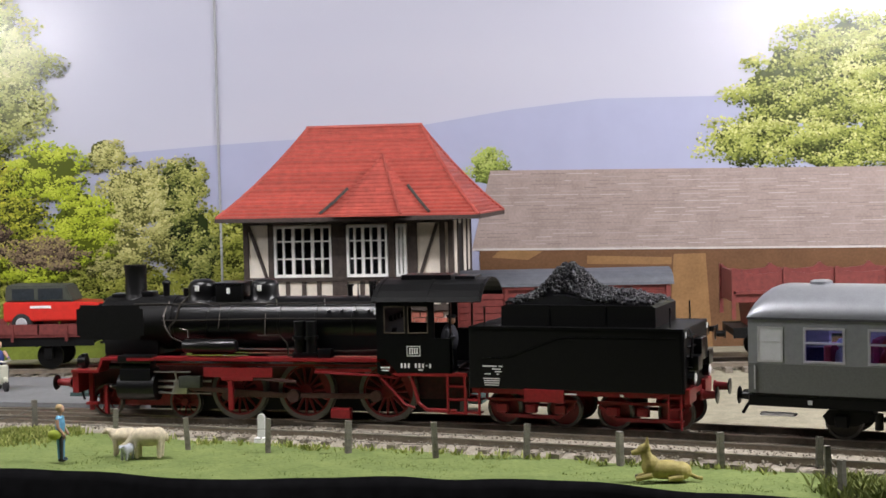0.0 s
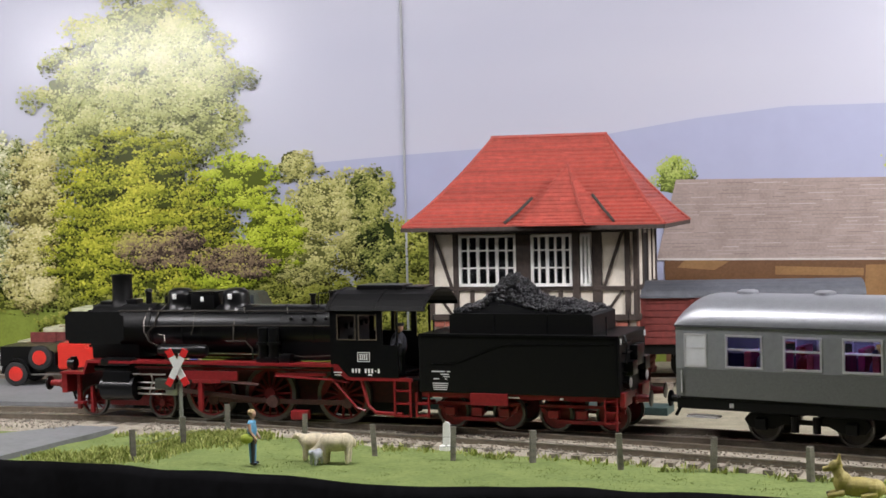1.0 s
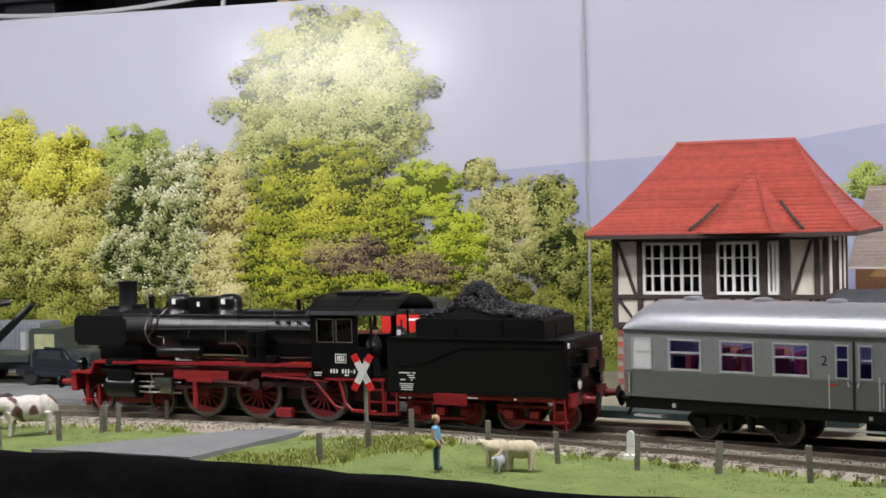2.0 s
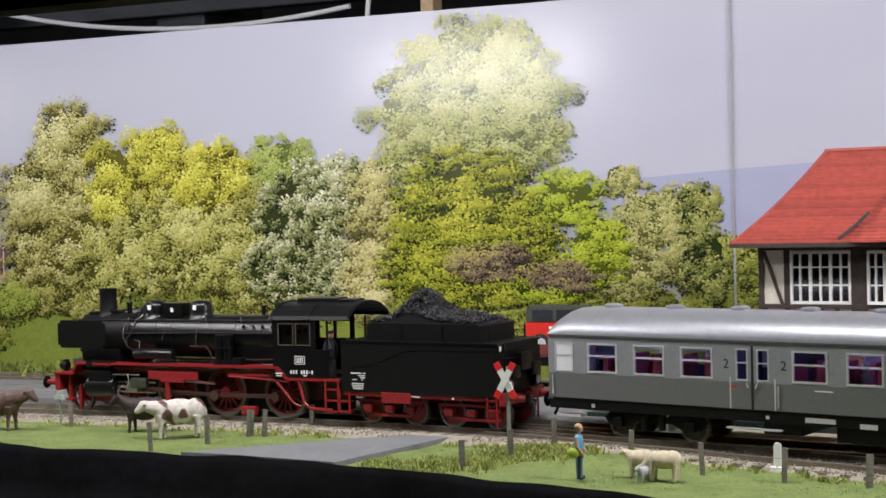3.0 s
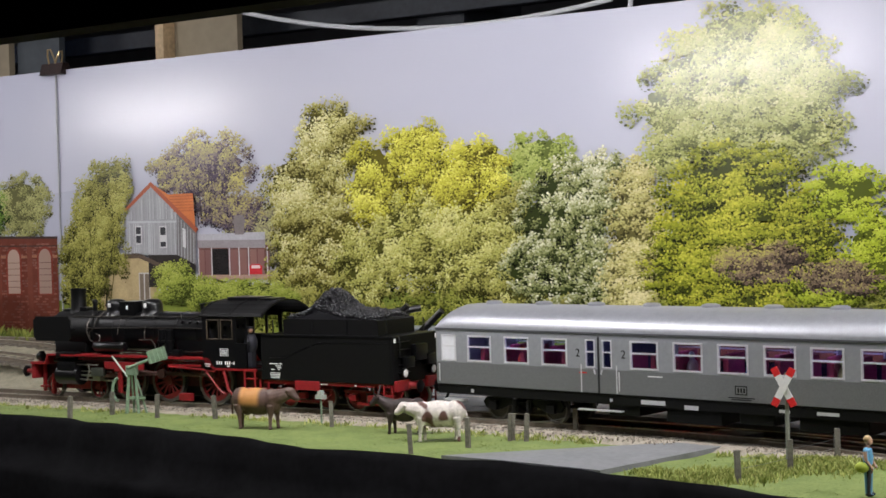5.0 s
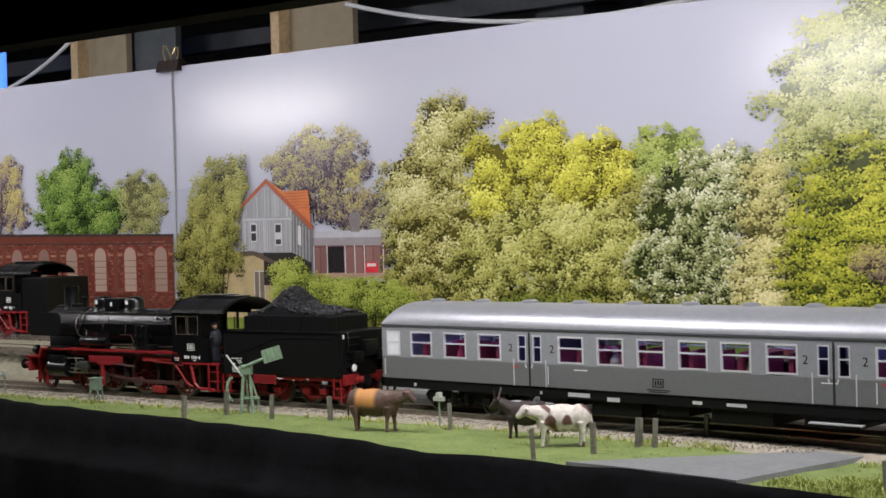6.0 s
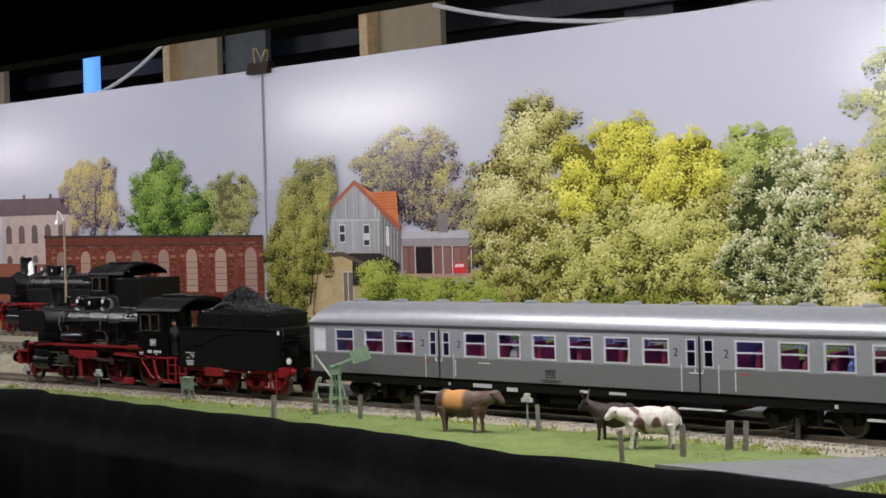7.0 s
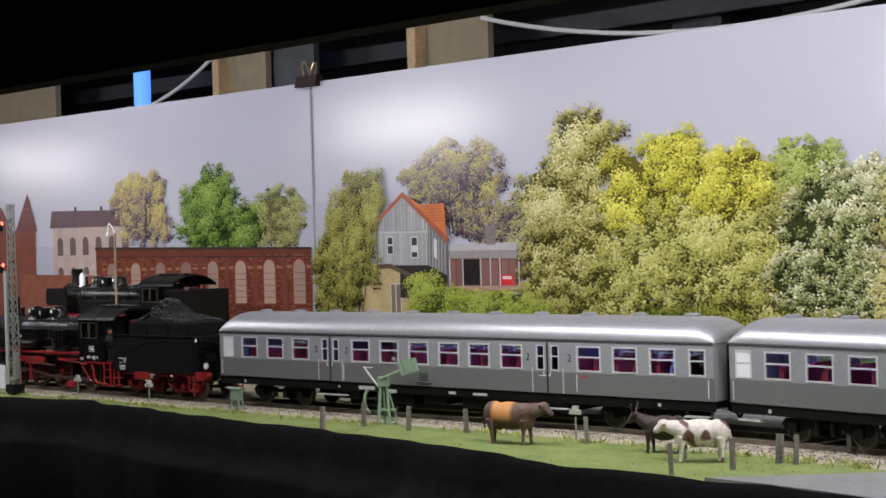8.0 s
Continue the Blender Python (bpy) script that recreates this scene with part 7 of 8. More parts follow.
def saloon_car(m):
    t = thing("saloon_car", m, "dark blue-black vintage saloon with chrome bumper", "car")
    bm = bmesh.new()
    prism(bm, [(-2.2, 0.35), (2.2, 0.35), (2.3, 0.7), (2.1, 0.95), (0.9, 1.05), (0.4, 1.55), (-1.0, 1.6), (-1.8, 1.1), (-2.3, 0.9)], "y", -0.8, 0.8)
    bmesh.ops.bevel(bm, geom=bm.edges[:], offset=0.1, segments=2, affect="EDGES")
    part("body", bm, mat("blue_black_paint", (0.012, 0.016, 0.025), 0.2, coat=0.5), t, smooth=True)
    bm = bmesh.new()
    for s in (-1, 1):
        box(bm, -0.9, 0.3, s * 0.79, s * 0.81, 1.1, 1.45)
    part("side_window", bm, CAR_GLASS, t)
    bm = bmesh.new()
    box(bm, 2.2, 2.38, -0.8, 0.8, 0.4, 0.55, 0.03)
    box(bm, 2.15, 2.3, -0.3, 0.3, 0.6, 0.85)
    part("bumper", bm, STEEL, t, "chrome bumper and grille")
    for s in (-1, 1):
        bm = bmesh.new()
        ball(bm, (2.15, s * 0.6, 0.78), (0.1, 0.14, 0.14))
        part("head_lamp", bm, FROST, t, smooth=True)
    for x in (-1.4, 1.4):
        for y in (-0.8, 0.8):
            bm = bmesh.new()
            road_wheel(bm, x, y, 0.36, 0.2)
            part("wheel", bm, RUBBER, t, smooth=True)
    return t


SID_Z = 0.0032 + 0.0025
track([(x, 0.624, SID_Z) for x in [-0.012 + 0.02 * i for i in range(22)]], "track_goods", "rusty goods siding rails", piece=False)
covered_wagon(0.0285, 0.624, SID_Z)
hopper_wagon(0.1520, 0.624, SID_Z)
covered_wagon(0.2610, 0.624, SID_Z)
flat_z = 0.0032 + ground_z(-0.23, 0.645)
flat_wagon(-0.2335, 0.645, flat_z)
red_jeep(pose(-0.1925, 0.645, flat_z + 1.36 * S, 0, 0, 0))
old_fire_car(pose(-0.2665, 0.612, 0.0048))
saloon_car(pose(-0.362, 0.612, 0.0048, 0, 0, -12))
lattice_truck(pose(-0.398, 0.618, 0.0048))


def crate_row():
    """Pale containers by the back road."""
    for x0, x1, y, z1, c in ((-0.297, -0.2865, 0.664, 0.0255, (0.42, 0.42, 0.28)), (-0.312, -0.299, 0.668, 0.019, (0.46, 0.44, 0.30)), (-0.286, -0.262, 0.672, 0.034, (0.45, 0.47, 0.30)), (-0.46, -0.405, 0.668, 0.030, (0.20, 0.22, 0.25))):
        z0 = ground_z((x0 + x1) / 2, y)
        t = thing("container", pose((x0 + x1) / 2, y, z0), "pale grey-green freight container beside the road", "container", "freight containers")
        bm = bmesh.new()
        h = (x1 - x0) / 2
        box(bm, -h, h, -0.010, 0.010, 0, z1 - z0, 0.0005)
        m = mat("container_paint", c, 0.6, var=0.08, scale=200)
        part("shell", bm, m, t, scale=1)
        bm = bmesh.new()
        k = -h + 0.0015
        while k < h - 0.001:
            box(bm, k, k + 0.0009, -0.0105, -0.0099, 0.001, z1 - z0 - 0.001)
            k += 0.0024
        part("rib", bm, m, t, scale=1)
    t = thing("retaining_wall", pose(-0.335, 0.660, 0), "low grey concrete wall along the road", "wall")
    bm = bmesh.new()
    prism(bm, [(-0.075, 0.0), (0.06, 0.0), (0.06, 0.012), (0.015, 0.014), (-0.01, 0.0175), (-0.075, 0.0175)], "y", -0.003, 0.003)
    part("wall_slab", bm, mat("grey_concrete", (0.34, 0.34, 0.33), 0.8, var=0.08, scale=150), t, scale=1)


crate_row()


def second_loco():
    ob = copy_thing(loco, pose(-0.800, 0.645, 0.0195, 0, 0, 180))
    tagged(ob, "dark green-black tank locomotive waiting in the yard", "locomotive")
    bm = bmesh.new()
    box(bm, -3.2, -1.15, -1.45, 1.45, 1.2, 3.35, 0.05)
    part("bunker", bm, BLACK, ob, "black coal bunker")
    bm = bmesh.new()
    box(bm, -3.0, 8.0, -1.48, -0.9, 1.9, 2.75, 0.05)
    box(bm, 1.2, 7.0, 0.9, 1.46, 1.9, 2.75, 0.05)
    part("side_tank", bm, BLACK_MATT, ob, "dark side tank")
    bm = bmesh.new()
    lathe(bm, [(0.3, 3.5), (0.24, 3.7), (0.24, 4.15), (0.1, 4.35)], (8.35, 0.2, 0), "z", 16)
    part("feed_dome", bm, GREY_TRIM, ob, "pale metal dome", smooth=True)


second_loco()


# ---- figures and animals: painted one-piece castings ----
def figurine(name, build, m, material, label, category, voxel=0.00028, group=""):
    bm = bmesh.new()
    build(bm)
    ob = part(name, bm, material, scale=MM, smooth=True)
    ob.matrix_world = m
    if voxel:
        rm = ob.modifiers.new("one_casting", "REMESH")
        rm.mode, rm.voxel_size, rm.use_smooth_shade = "VOXEL", voxel, True
        sm = ob.modifiers.new("soften", "SMOOTH")
        sm.factor, sm.iterations = 0.5, 3
    return tagged(ob, label, category, group)


def patched(name, base, other, scale, thr, third=None, belt=None, rough=0.6):
    """Painted coat: base with patches of another colour; belt: (from, to) along the body in metres, in a third colour."""
    m = mat(name, base, rough, var=0.12, scale=600, bump=0.2)
    nt = m.node_tree
    b = nt.nodes["Principled BSDF"]
    src = b.inputs["Base Color"].links[0].from_socket
    tc = nt.nodes.new("ShaderNodeTexCoord")
    nz = nt.nodes.new("ShaderNodeTexNoise")
    nz.inputs["Scale"].default_value, nz.inputs["Detail"].default_value = scale, 1.5
    nt.links.new(tc.outputs["Object"], nz.inputs["Vector"])
    rp = nt.nodes.new("ShaderNodeValToRGB")
    rp.color_ramp.elements[0].position, rp.color_ramp.elements[1].position = thr, thr + 0.03
    nt.links.new(nz.outputs["Fac"], rp.inputs[0])
    mx = nt.nodes.new("ShaderNodeMix")
    mx.data_type = "RGBA"
    nt.links.new(rp.outputs[0], mx.inputs[0])
    nt.links.new(src, mx.inputs[6])
    mx.inputs[7].default_value = (*other, 1)
    out = mx.outputs[2]
    if belt:
        sep = nt.nodes.new("ShaderNodeSeparateXYZ")
        nt.links.new(tc.outputs["Object"], sep.inputs[0])
        rb = nt.nodes.new("ShaderNodeMapRange")
        rb.interpolation_type = "SMOOTHSTEP"
        rb.inputs["From Min"].default_value, rb.inputs["From Max"].default_value = belt[0], belt[1]
        hi = nt.nodes.new("ShaderNodeMapRange")
        hi.interpolation_type = "SMOOTHSTEP"
        hi.inputs["From Min"].default_value, hi.inputs["From Max"].default_value = belt[2], belt[3]
        up = nt.nodes.new("ShaderNodeMapRange")
        up.interpolation_type = "SMOOTHSTEP"
        up.inputs["From Min"].default_value, up.inputs["From Max"].default_value = 0.0085, 0.0115
        nt.links.new(sep.outputs["X"], rb.inputs["Value"])
        nt.links.new(sep.outputs["X"], hi.inputs["Value"])
        nt.links.new(sep.outputs["Z"], up.inputs["Value"])
        m1 = nt.nodes.new("ShaderNodeMath")
        m1.operation = "SUBTRACT"
        nt.links.new(rb.outputs[0], m1.inputs[0])
        nt.links.new(hi.outputs[0], m1.inputs[1])
        m2 = nt.nodes.new("ShaderNodeMath")
        m2.operation = "MULTIPLY"
        nt.links.new(m1.outputs[0], m2.inputs[0])
        nt.links.new(up.outputs[0], m2.inputs[1])
        m3 = nt.nodes.new("ShaderNodeMix")
        m3.data_type = "RGBA"
        nt.links.new(m2.outputs[0], m3.inputs[0])
        nt.links.new(out, m3.inputs[6])
        m3.inputs[7].default_value = (*third, 1)
        out = m3.outputs[2]
    nt.links.new(out, b.inputs["Base Color"])
    return m


def cattle(bm, L=22.0, H=17.5, head_up=0.0, horns=0.0, udder=True):
    """Standing cow, nose towards +x, hooves at z = 0, in millimetres."""
    k = H / 17.5
    z = 10.7 * k
    ball(bm, (0, 0, z), (L * 0.40, 4.0 * k, 5.0 * k), 18, 12)
    ball(bm, (-L * 0.30, 0, z + 0.6 * k), (L * 0.19, 3.7 * k, 4.5 * k), 14, 10)
    ball(bm, (L * 0.28, 0, z - 0.1 * k), (L * 0.18, 3.6 * k, 4.8 * k), 14, 10)
    ball(bm, (L * 0.02, 0, z - 1.6 * k), (L * 0.32, 3.4 * k, 4.0 * k), 14, 10)
    hx, hz = L * 0.62, z + 2.9 * k + head_up
    cyl(bm, (L * 0.30, 0, z + 0.9 * k), (hx - 1.0, 0, hz - 0.3), 3.7 * k, 2.2 * k, 12)
    ball(bm, (hx, 0, hz), (2.5 * k, 1.9 * k, 2.2 * k), 12, 9)
    cyl(bm, (hx + 0.6, 0, hz - 0.2), (hx + 3.0 * k, 0, hz - 2.2 * k), 1.8 * k, 1.2 * k, 10)
    ball(bm, (hx + 3.0 * k, 0, hz - 2.2 * k), (1.05 * k, 1.0 * k, 0.95 * k), 10, 8)
    for s in (-1, 1):
        ball(bm, (hx - 0.5, s * 2.1 * k, hz + 0.9 * k), (0.45, 1.15 * k, 0.55), 8, 6)
        if horns:
            pipe(bm, [(hx + 0.2, s * 0.9, hz + 1.4 * k), (hx + 0.5, s * (1.6 + horns * 0.35), hz + 1.6 * k + horns * 0.25), (hx + 0.3, s * (1.8 + horns * 0.7), hz + 1.9 * k + horns * 0.75)], 0.48)
    for lx, st in ((L * 0.30, 0.7), (-L * 0.33, -0.8)):
        for s in (-1, 1):
            off = st * s
            cyl(bm, (lx, s * 1.9 * k, z - 1.5 * k), (lx + off * 0.6, s * 1.9 * k, 5.2 * k), 2.0 * k, 1.0 * k, 10)
            cyl(bm, (lx + off * 0.6, s * 1.9 * k, 5.4 * k), (lx + off, s * 1.9 * k, 1.1), 0.9 * k, 0.62 * k, 10)
            cyl(bm, (lx + off, s * 1.9 * k, 1.3), (lx + off + 0.2, s * 1.9 * k, 0.0), 0.62 * k, 0.85 * k, 10)
    pipe(bm, [(-L * 0.47, 0, z + 2.2 * k), (-L * 0.50, 0, z - 1.0 * k), (-L * 0.49, 0, z - 5.5 * k)], 0.5)
    if udder:
        ball(bm, (-L * 0.20, 0, z - 4.4 * k), (2.0 * k, 1.8 * k, 1.3 * k), 10, 8)


COAT_BROWN = patched("brown_cow_paint", (0.085, 0.048, 0.036), (0.13, 0.085, 0.07), 140, 0.56, third=(0.50, 0.235, 0.07), belt=(-0.0078, -0.0058, 0.0010, 0.0036))
COAT_DARK = patched("dark_bull_paint", (0.028, 0.017, 0.015), (0.055, 0.032, 0.028), 160, 0.55)
COAT_PIED = patched("pied_cow_paint", (0.62, 0.57, 0.52), (0.12, 0.055, 0.045), 95, 0.50)
WOOL = mat("cream_wool_paint", (0.64, 0.56, 0.40), 0.75, var=0.10, scale=900, bump=0.5)
figurine("brown_cow", lambda bm: cattle(bm, 25, 19.0, 0.3), pose(-0.4012, 0.4975, 0.0004, 0, 0, 8), COAT_BROWN, "brown model cow with an orange saddle, standing in the meadow", "cow", group="grazing cattle")
figurine("dark_bull", lambda bm: cattle(bm, 18, 16.0, 1.2, 4.5, False), pose(-0.3335, 0.5055, 0.0004, 0, 0, 196), COAT_DARK, "dark brown model bull with long pale horns", "cow", group="grazing cattle")
figurine("pied_cow", lambda bm: cattle(bm, 21.5, 17.2, -0.4), pose(-0.3110, 0.4945, 0.0004, 0, 0, 204), COAT_PIED, "white model cow with brown patches", "cow", group="grazing cattle")


def sheep(bm, L=12.0, H=9.0, low_head=False):
    k = H / 9.0
    z = 5.9 * k
    ball(bm, (0, 0, z), (L * 0.42, 2.7 * k, 2.7 * k), 16, 10)
    ball(bm, (-L * 0.22, 0, z + 0.1), (L * 0.24, 2.6 * k, 2.7 * k), 12, 9)
    ball(bm, (L * 0.24, 0, z), (L * 0.22, 2.4 * k, 2.5 * k), 12, 9)
    hx, hz = (L * 0.60, z - 2.6 * k) if low_head else (L * 0.56, z + 1.9 * k)
    cyl(bm, (L * 0.3, 0, z + (0 if low_head else 0.6)), (hx - 0.4, 0, hz), 1.9 * k, 1.1 * k, 10)
    ball(bm, (hx, 0, hz), (1.35 * k, 0.95 * k, 1.05 * k), 10, 8)
    cyl(bm, (hx + 0.3, 0, hz - 0.1), (hx + 1.6 * k, 0, hz - 0.7 * k), 0.85 * k, 0.55 * k, 8)
    for s in (-1, 1):
        ball(bm, (hx - 0.3, s * 1.2 * k, hz + 0.3), (0.3, 0.8 * k, 0.35), 8, 6)
        for lx in (L * 0.26, -L * 0.30):
            cyl(bm, (lx, s * 1.4 * k, z - 1), (lx + 0.2, s * 1.4 * k, 0), 0.95 * k, 0.6 * k, 8)
    ball(bm, (-L * 0.46, 0, z), (0.6, 0.6, 1.4 * k), 8, 6)


figurine("white_sheep", lambda bm: sheep(bm, 12.4, 9.9, True), pose(-0.1075, 0.4485, 0.0004, 0, 0, 178), WOOL, "cream model sheep with its head bent down", "sheep", 0.00022, "sheep")
figurine("white_sheep", lambda bm: sheep(bm, 9.0, 9.0), pose(-0.1165, 0.4535, 0.0004, 0, 0, 184), WOOL, "smaller cream model sheep looking up", "sheep", 0.00022, "sheep")
figurine("lamb", lambda bm: sheep(bm, 6.0, 5.0), pose(-0.1135, 0.4455, 0.0004, 0, 0, 250), mat("pale_blue_grey_lamb", (0.42, 0.44, 0.48), 0.7, var=0.1), "pale grey model lamb between the sheep", "sheep", 0.0002, "sheep")


def dog(bm):
    ball(bm, (0, 0, 3.0), (6.2, 2.6, 2.7), 16, 10)
    ball(bm, (-4.2, 0, 2.6), (3.0, 2.9, 2.6), 12, 9)
    ball(bm, (4.0, 0, 4.2), (2.6, 2.2, 3.0), 12, 9)
    cyl(bm, (4.4, 0, 5.0), (5.6, 0, 8.2), 1.9, 1.4, 10)
    ball(bm, (5.8, 0, 8.6), (1.9, 1.6, 1.6), 12, 9)
    cyl(bm, (6.4, 0, 8.2), (9.2, 0, 7.6), 1.05, 0.7, 10)
    for s in (-1, 1):
        cyl(bm, (5.0, s * 0.9, 9.4), (4.7, s * 1.2, 12.0), 0.8, 0.15, 8)
        cyl(bm, (3.6, s * 1.6, 1.6), (8.2, s * 1.7, 0.7), 0.9, 0.7, 8)
        cyl(bm, (-4.6, s * 2.2, 1.2), (-0.6, s * 2.4, 0.7), 1.0, 0.7, 8)
    pipe(bm, [(-6.6, 0, 1.6), (-8.6, 1.0, 0.9), (-10.0, 1.6, 0.7)], 0.6)


COAT_DOG = patched("tan_dog_paint", (0.42, 0.35, 0.11), (0.10, 0.08, 0.05), 150, 0.60, third=(0.02, 0.018, 0.016), belt=(0.0060, 0.0068, 0.03, 0.04))
figurine("shepherd_dog", dog, pose(0.0462, 0.4015, 0.0004, 0, 0, 178), COAT_DOG, "tan model dog with a black muzzle, lying in the grass", "dog", 0.00019)


def standing_man(bm):
    """Slots: 0 jeans, 1 blue shirt, 2 skin, 3 pale hair, 4 brown apron, 5 green-yellow bag, 6 dark shoes."""
    def put(i, fn):
        n0 = len(bm.faces)
        fn()
        bm.faces.ensure_lookup_table()
        for f in bm.faces[n0:]:
            f.material_index = i
    for s in (-1, 1):
        put(0, lambda: cyl(bm, (0, s * 0.95, 0.9), (0, s * 0.8, 8.0), 0.75, 1.1, 10))
        put(6, lambda: ball(bm, (0.5, s * 1.0, 0.55), (1.3, 0.7, 0.55), 10, 6))
    put(4, lambda: ball(bm, (0.1, 0, 7.6), (1.3, 1.7, 1.5), 12, 8))
    put(1, lambda: ball(bm, (0, 0, 11.2), (1.45, 2.1, 3.1), 14, 10))
    put(1, lambda: ball(bm, (-0.1, 0, 13.3), (1.3, 2.3, 1.0), 12, 8))
    for s in (-1, 1):
        put(1, lambda: cyl(bm, (-0.1, s * 2.2, 13.2), (0.2, s * 2.5, 10.6), 0.8, 0.65, 8))
        put(2, lambda: cyl(bm, (0.2, s * 2.5, 10.6), (1.5, s * 2.1, 8.6), 0.5, 0.4, 8))
        put(2, lambda: ball(bm, (1.7, s * 2.0, 8.3), (0.55, 0.5, 0.5), 8, 6))
    put(2, lambda: cyl(bm, (0, 0, 13.8), (0.1, 0, 15.2), 0.6, 0.55, 8))
    put(2, lambda: ball(bm, (0.25, 0, 16.1), (1.15, 1.0, 1.35), 12, 9))
    put(3, lambda: ball(bm, (-0.1, 0, 16.6), (1.25, 1.12, 1.15), 12, 9))
    put(5, lambda: ball(bm, (-1.2, -2.3, 8.6), (2.1, 1.0, 1.6), 12, 8))


def man_mats(shirt, legs):
    return [mat("painted_trousers", legs, 0.6, scale=900), mat("painted_shirt", shirt, 0.6, scale=900), mat("painted_skin_tone", (0.55, 0.33, 0.22), 0.55, scale=900), mat("painted_fair_hair", (0.50, 0.36, 0.18), 0.7, scale=900), mat("painted_apron", (0.10, 0.055, 0.04), 0.7, scale=900), mat("painted_bag", (0.42, 0.50, 0.06), 0.6, scale=900), mat("painted_shoes", (0.02, 0.02, 0.025), 0.5, scale=900)]


figurine("farmer_figure", standing_man, pose(-0.1338, 0.4446, 0.0004, 0, 0, 0), man_mats((0.13, 0.36, 0.55), (0.10, 0.27, 0.45)), "model figure in blue shirt and jeans with a green bag", "figure", 0)


def scooter(m):
    t = thing("motor_scooter", m, "cream motor scooter on the road", "scooter")
    cream = mat("cream_scooter_paint", (0.60, 0.60, 0.48), 0.3, var=0.05)
    bm = bmesh.new()
    ball(bm, (-3.2, 0, 6.2), (4.2, 2.0, 2.6), 14, 9)
    prism(bm, [(3.2, 2.6), (4.4, 2.8), (5.2, 10.0), (4.4, 10.4), (3.4, 4.2), (-1, 4.0), (-1, 3.2)], "y", -1.5, 1.5)
    ball(bm, (6.2, 0, 4.4), (2.4, 0.9, 1.5), 12, 8)
    part("body", bm, cream, t, scale=MM, smooth=True)
    bm = bmesh.new()
    pipe(bm, [(4.6, -2.8, 12.2), (4.4, 0, 11.6), (4.6, 2.8, 12.2)], 0.4)
    part("handlebar", bm, STEEL, t, scale=MM, smooth=True)
    for x in (-3.6, 6.3):
        bm = bmesh.new()
        lathe(bm, [(1.2, -0.7), (2.5, -0.6), (2.5, 0.6), (1.2, 0.7)], (x, 0, 2.5), "y", 18)
        part("wheel", bm, RUBBER, t, scale=MM, smooth=True)
    bm = bmesh.new()
    ball(bm, (-2.4, 0, 9.2), (3.2, 1.7, 0.8), 12, 8)
    part("seat", bm, BLACK, t, scale=MM, smooth=True)


scooter(pose(-0.1965, 0.576, 0.0048, 0, 0, -55))


def rider(bm):
    def put(i, fn):
        n0 = len(bm.faces)
        fn()
        bm.faces.ensure_lookup_table()
        for f in bm.faces[n0:]:
            f.material_index = i
    for s in (-1, 1):
        put(0, lambda: cyl(bm, (-1.6, s * 1.2, 10.2), (1.6, s * 1.9, 8.6), 1.2, 1.0, 8))
        put(0, lambda: cyl(bm, (1.6, s * 1.9, 8.6), (1.9, s * 1.9, 4.2), 0.95, 0.7, 8))
        put(1, lambda: cyl(bm, (-1.4, s * 2.1, 15.0), (1.6, s * 2.8, 12.9), 0.8, 0.6, 8))
        put(2, lambda: ball(bm, (3.6, s * 2.6, 12.6), (0.6, 0.5, 0.5), 8, 6))
        put(1, lambda: cyl(bm, (1.6, s * 2.8, 12.9), (3.5, s * 2.6, 12.5), 0.6, 0.45, 8))
    put(1, lambda: ball(bm, (-1.5, 0, 12.8), (1.6, 2.2, 3.2), 14, 10))
    put(2, lambda: ball(bm, (-1.1, 0, 17.9), (1.15, 1.05, 1.4), 12, 9))
    put(3, lambda: ball(bm, (-1.4, 0, 18.4), (1.25, 1.15, 1.15), 12, 9))


figurine("rider_figure", rider, pose(-0.1965, 0.576, 0.0048, 0, 0, -55), man_mats((0.03, 0.05, 0.20), (0.05, 0.05, 0.06))[:4], "model figure in a dark blue jacket on the scooter", "figure", 0)


# ---- small lineside things ----
def crossing_sign():
    t = thing("crossing_sign", pose(-0.1712, 0.4855, ground_z(-0.1712, 0.4855)), "red and white diagonal cross sign on a grey post", "sign")
    bm = bmesh.new()
    cyl(bm, (0, 0, -1), (0, 0, 30), 0.75, 0.6, 10)
    part("post", bm, mat("grey_green_post", (0.20, 0.21, 0.17), 0.6, var=0.1), t, scale=MM)
    red = mat("signal_red_paint", (0.70, 0.03, 0.03), 0.4, var=0.05)
    for a in (28, -28):
        bm = bmesh.new()
        box(bm, -1.15, 1.15, -0.25, 0.25, -4.2, 4.2)
        arm = part("cross_arm", bm, WHITE, t, "white arm with red tips", scale=MM)
        arm.matrix_basis = pose(-0.0006, -0.0011 - (0.0005 if a > 0 else 0), 0.0253, 0, a, 0)
        for s in (-1, 1):
            bm = bmesh.new()
            box(bm, -1.15, 1.15, -0.28, 0.28, s * 4.2, s * 7.0)
            part("red_tip", bm, red, arm, scale=MM)


crossing_sign()


def marker_stone(x, y):
    t = thing("marker_stone", pose(x, y, 0.0005), "short white marker stone on a round foot", "marker")
    bm = bmesh.new()
    prism(bm, [(-1.3, 0), (1.3, 0), (1.15, 8.0), (0.6, 8.8), (-0.6, 8.8), (-1.15, 8.0)], "y", -1.0, 1.0)
    bmesh.ops.bevel(bm, geom=bm.edges[:], offset=0.2, segments=2, affect="EDGES")
    part("pillar", bm, WHITE, t, scale=MM)
    bm = bmesh.new()
    lathe(bm, [(2.6, -0.5), (2.5, 0.9), (1.6, 1.3)], (0, 0, 0), "z", 16)
    part("foot", bm, WHITE, t, scale=MM)


marker_stone(-0.0765, 0.4745)


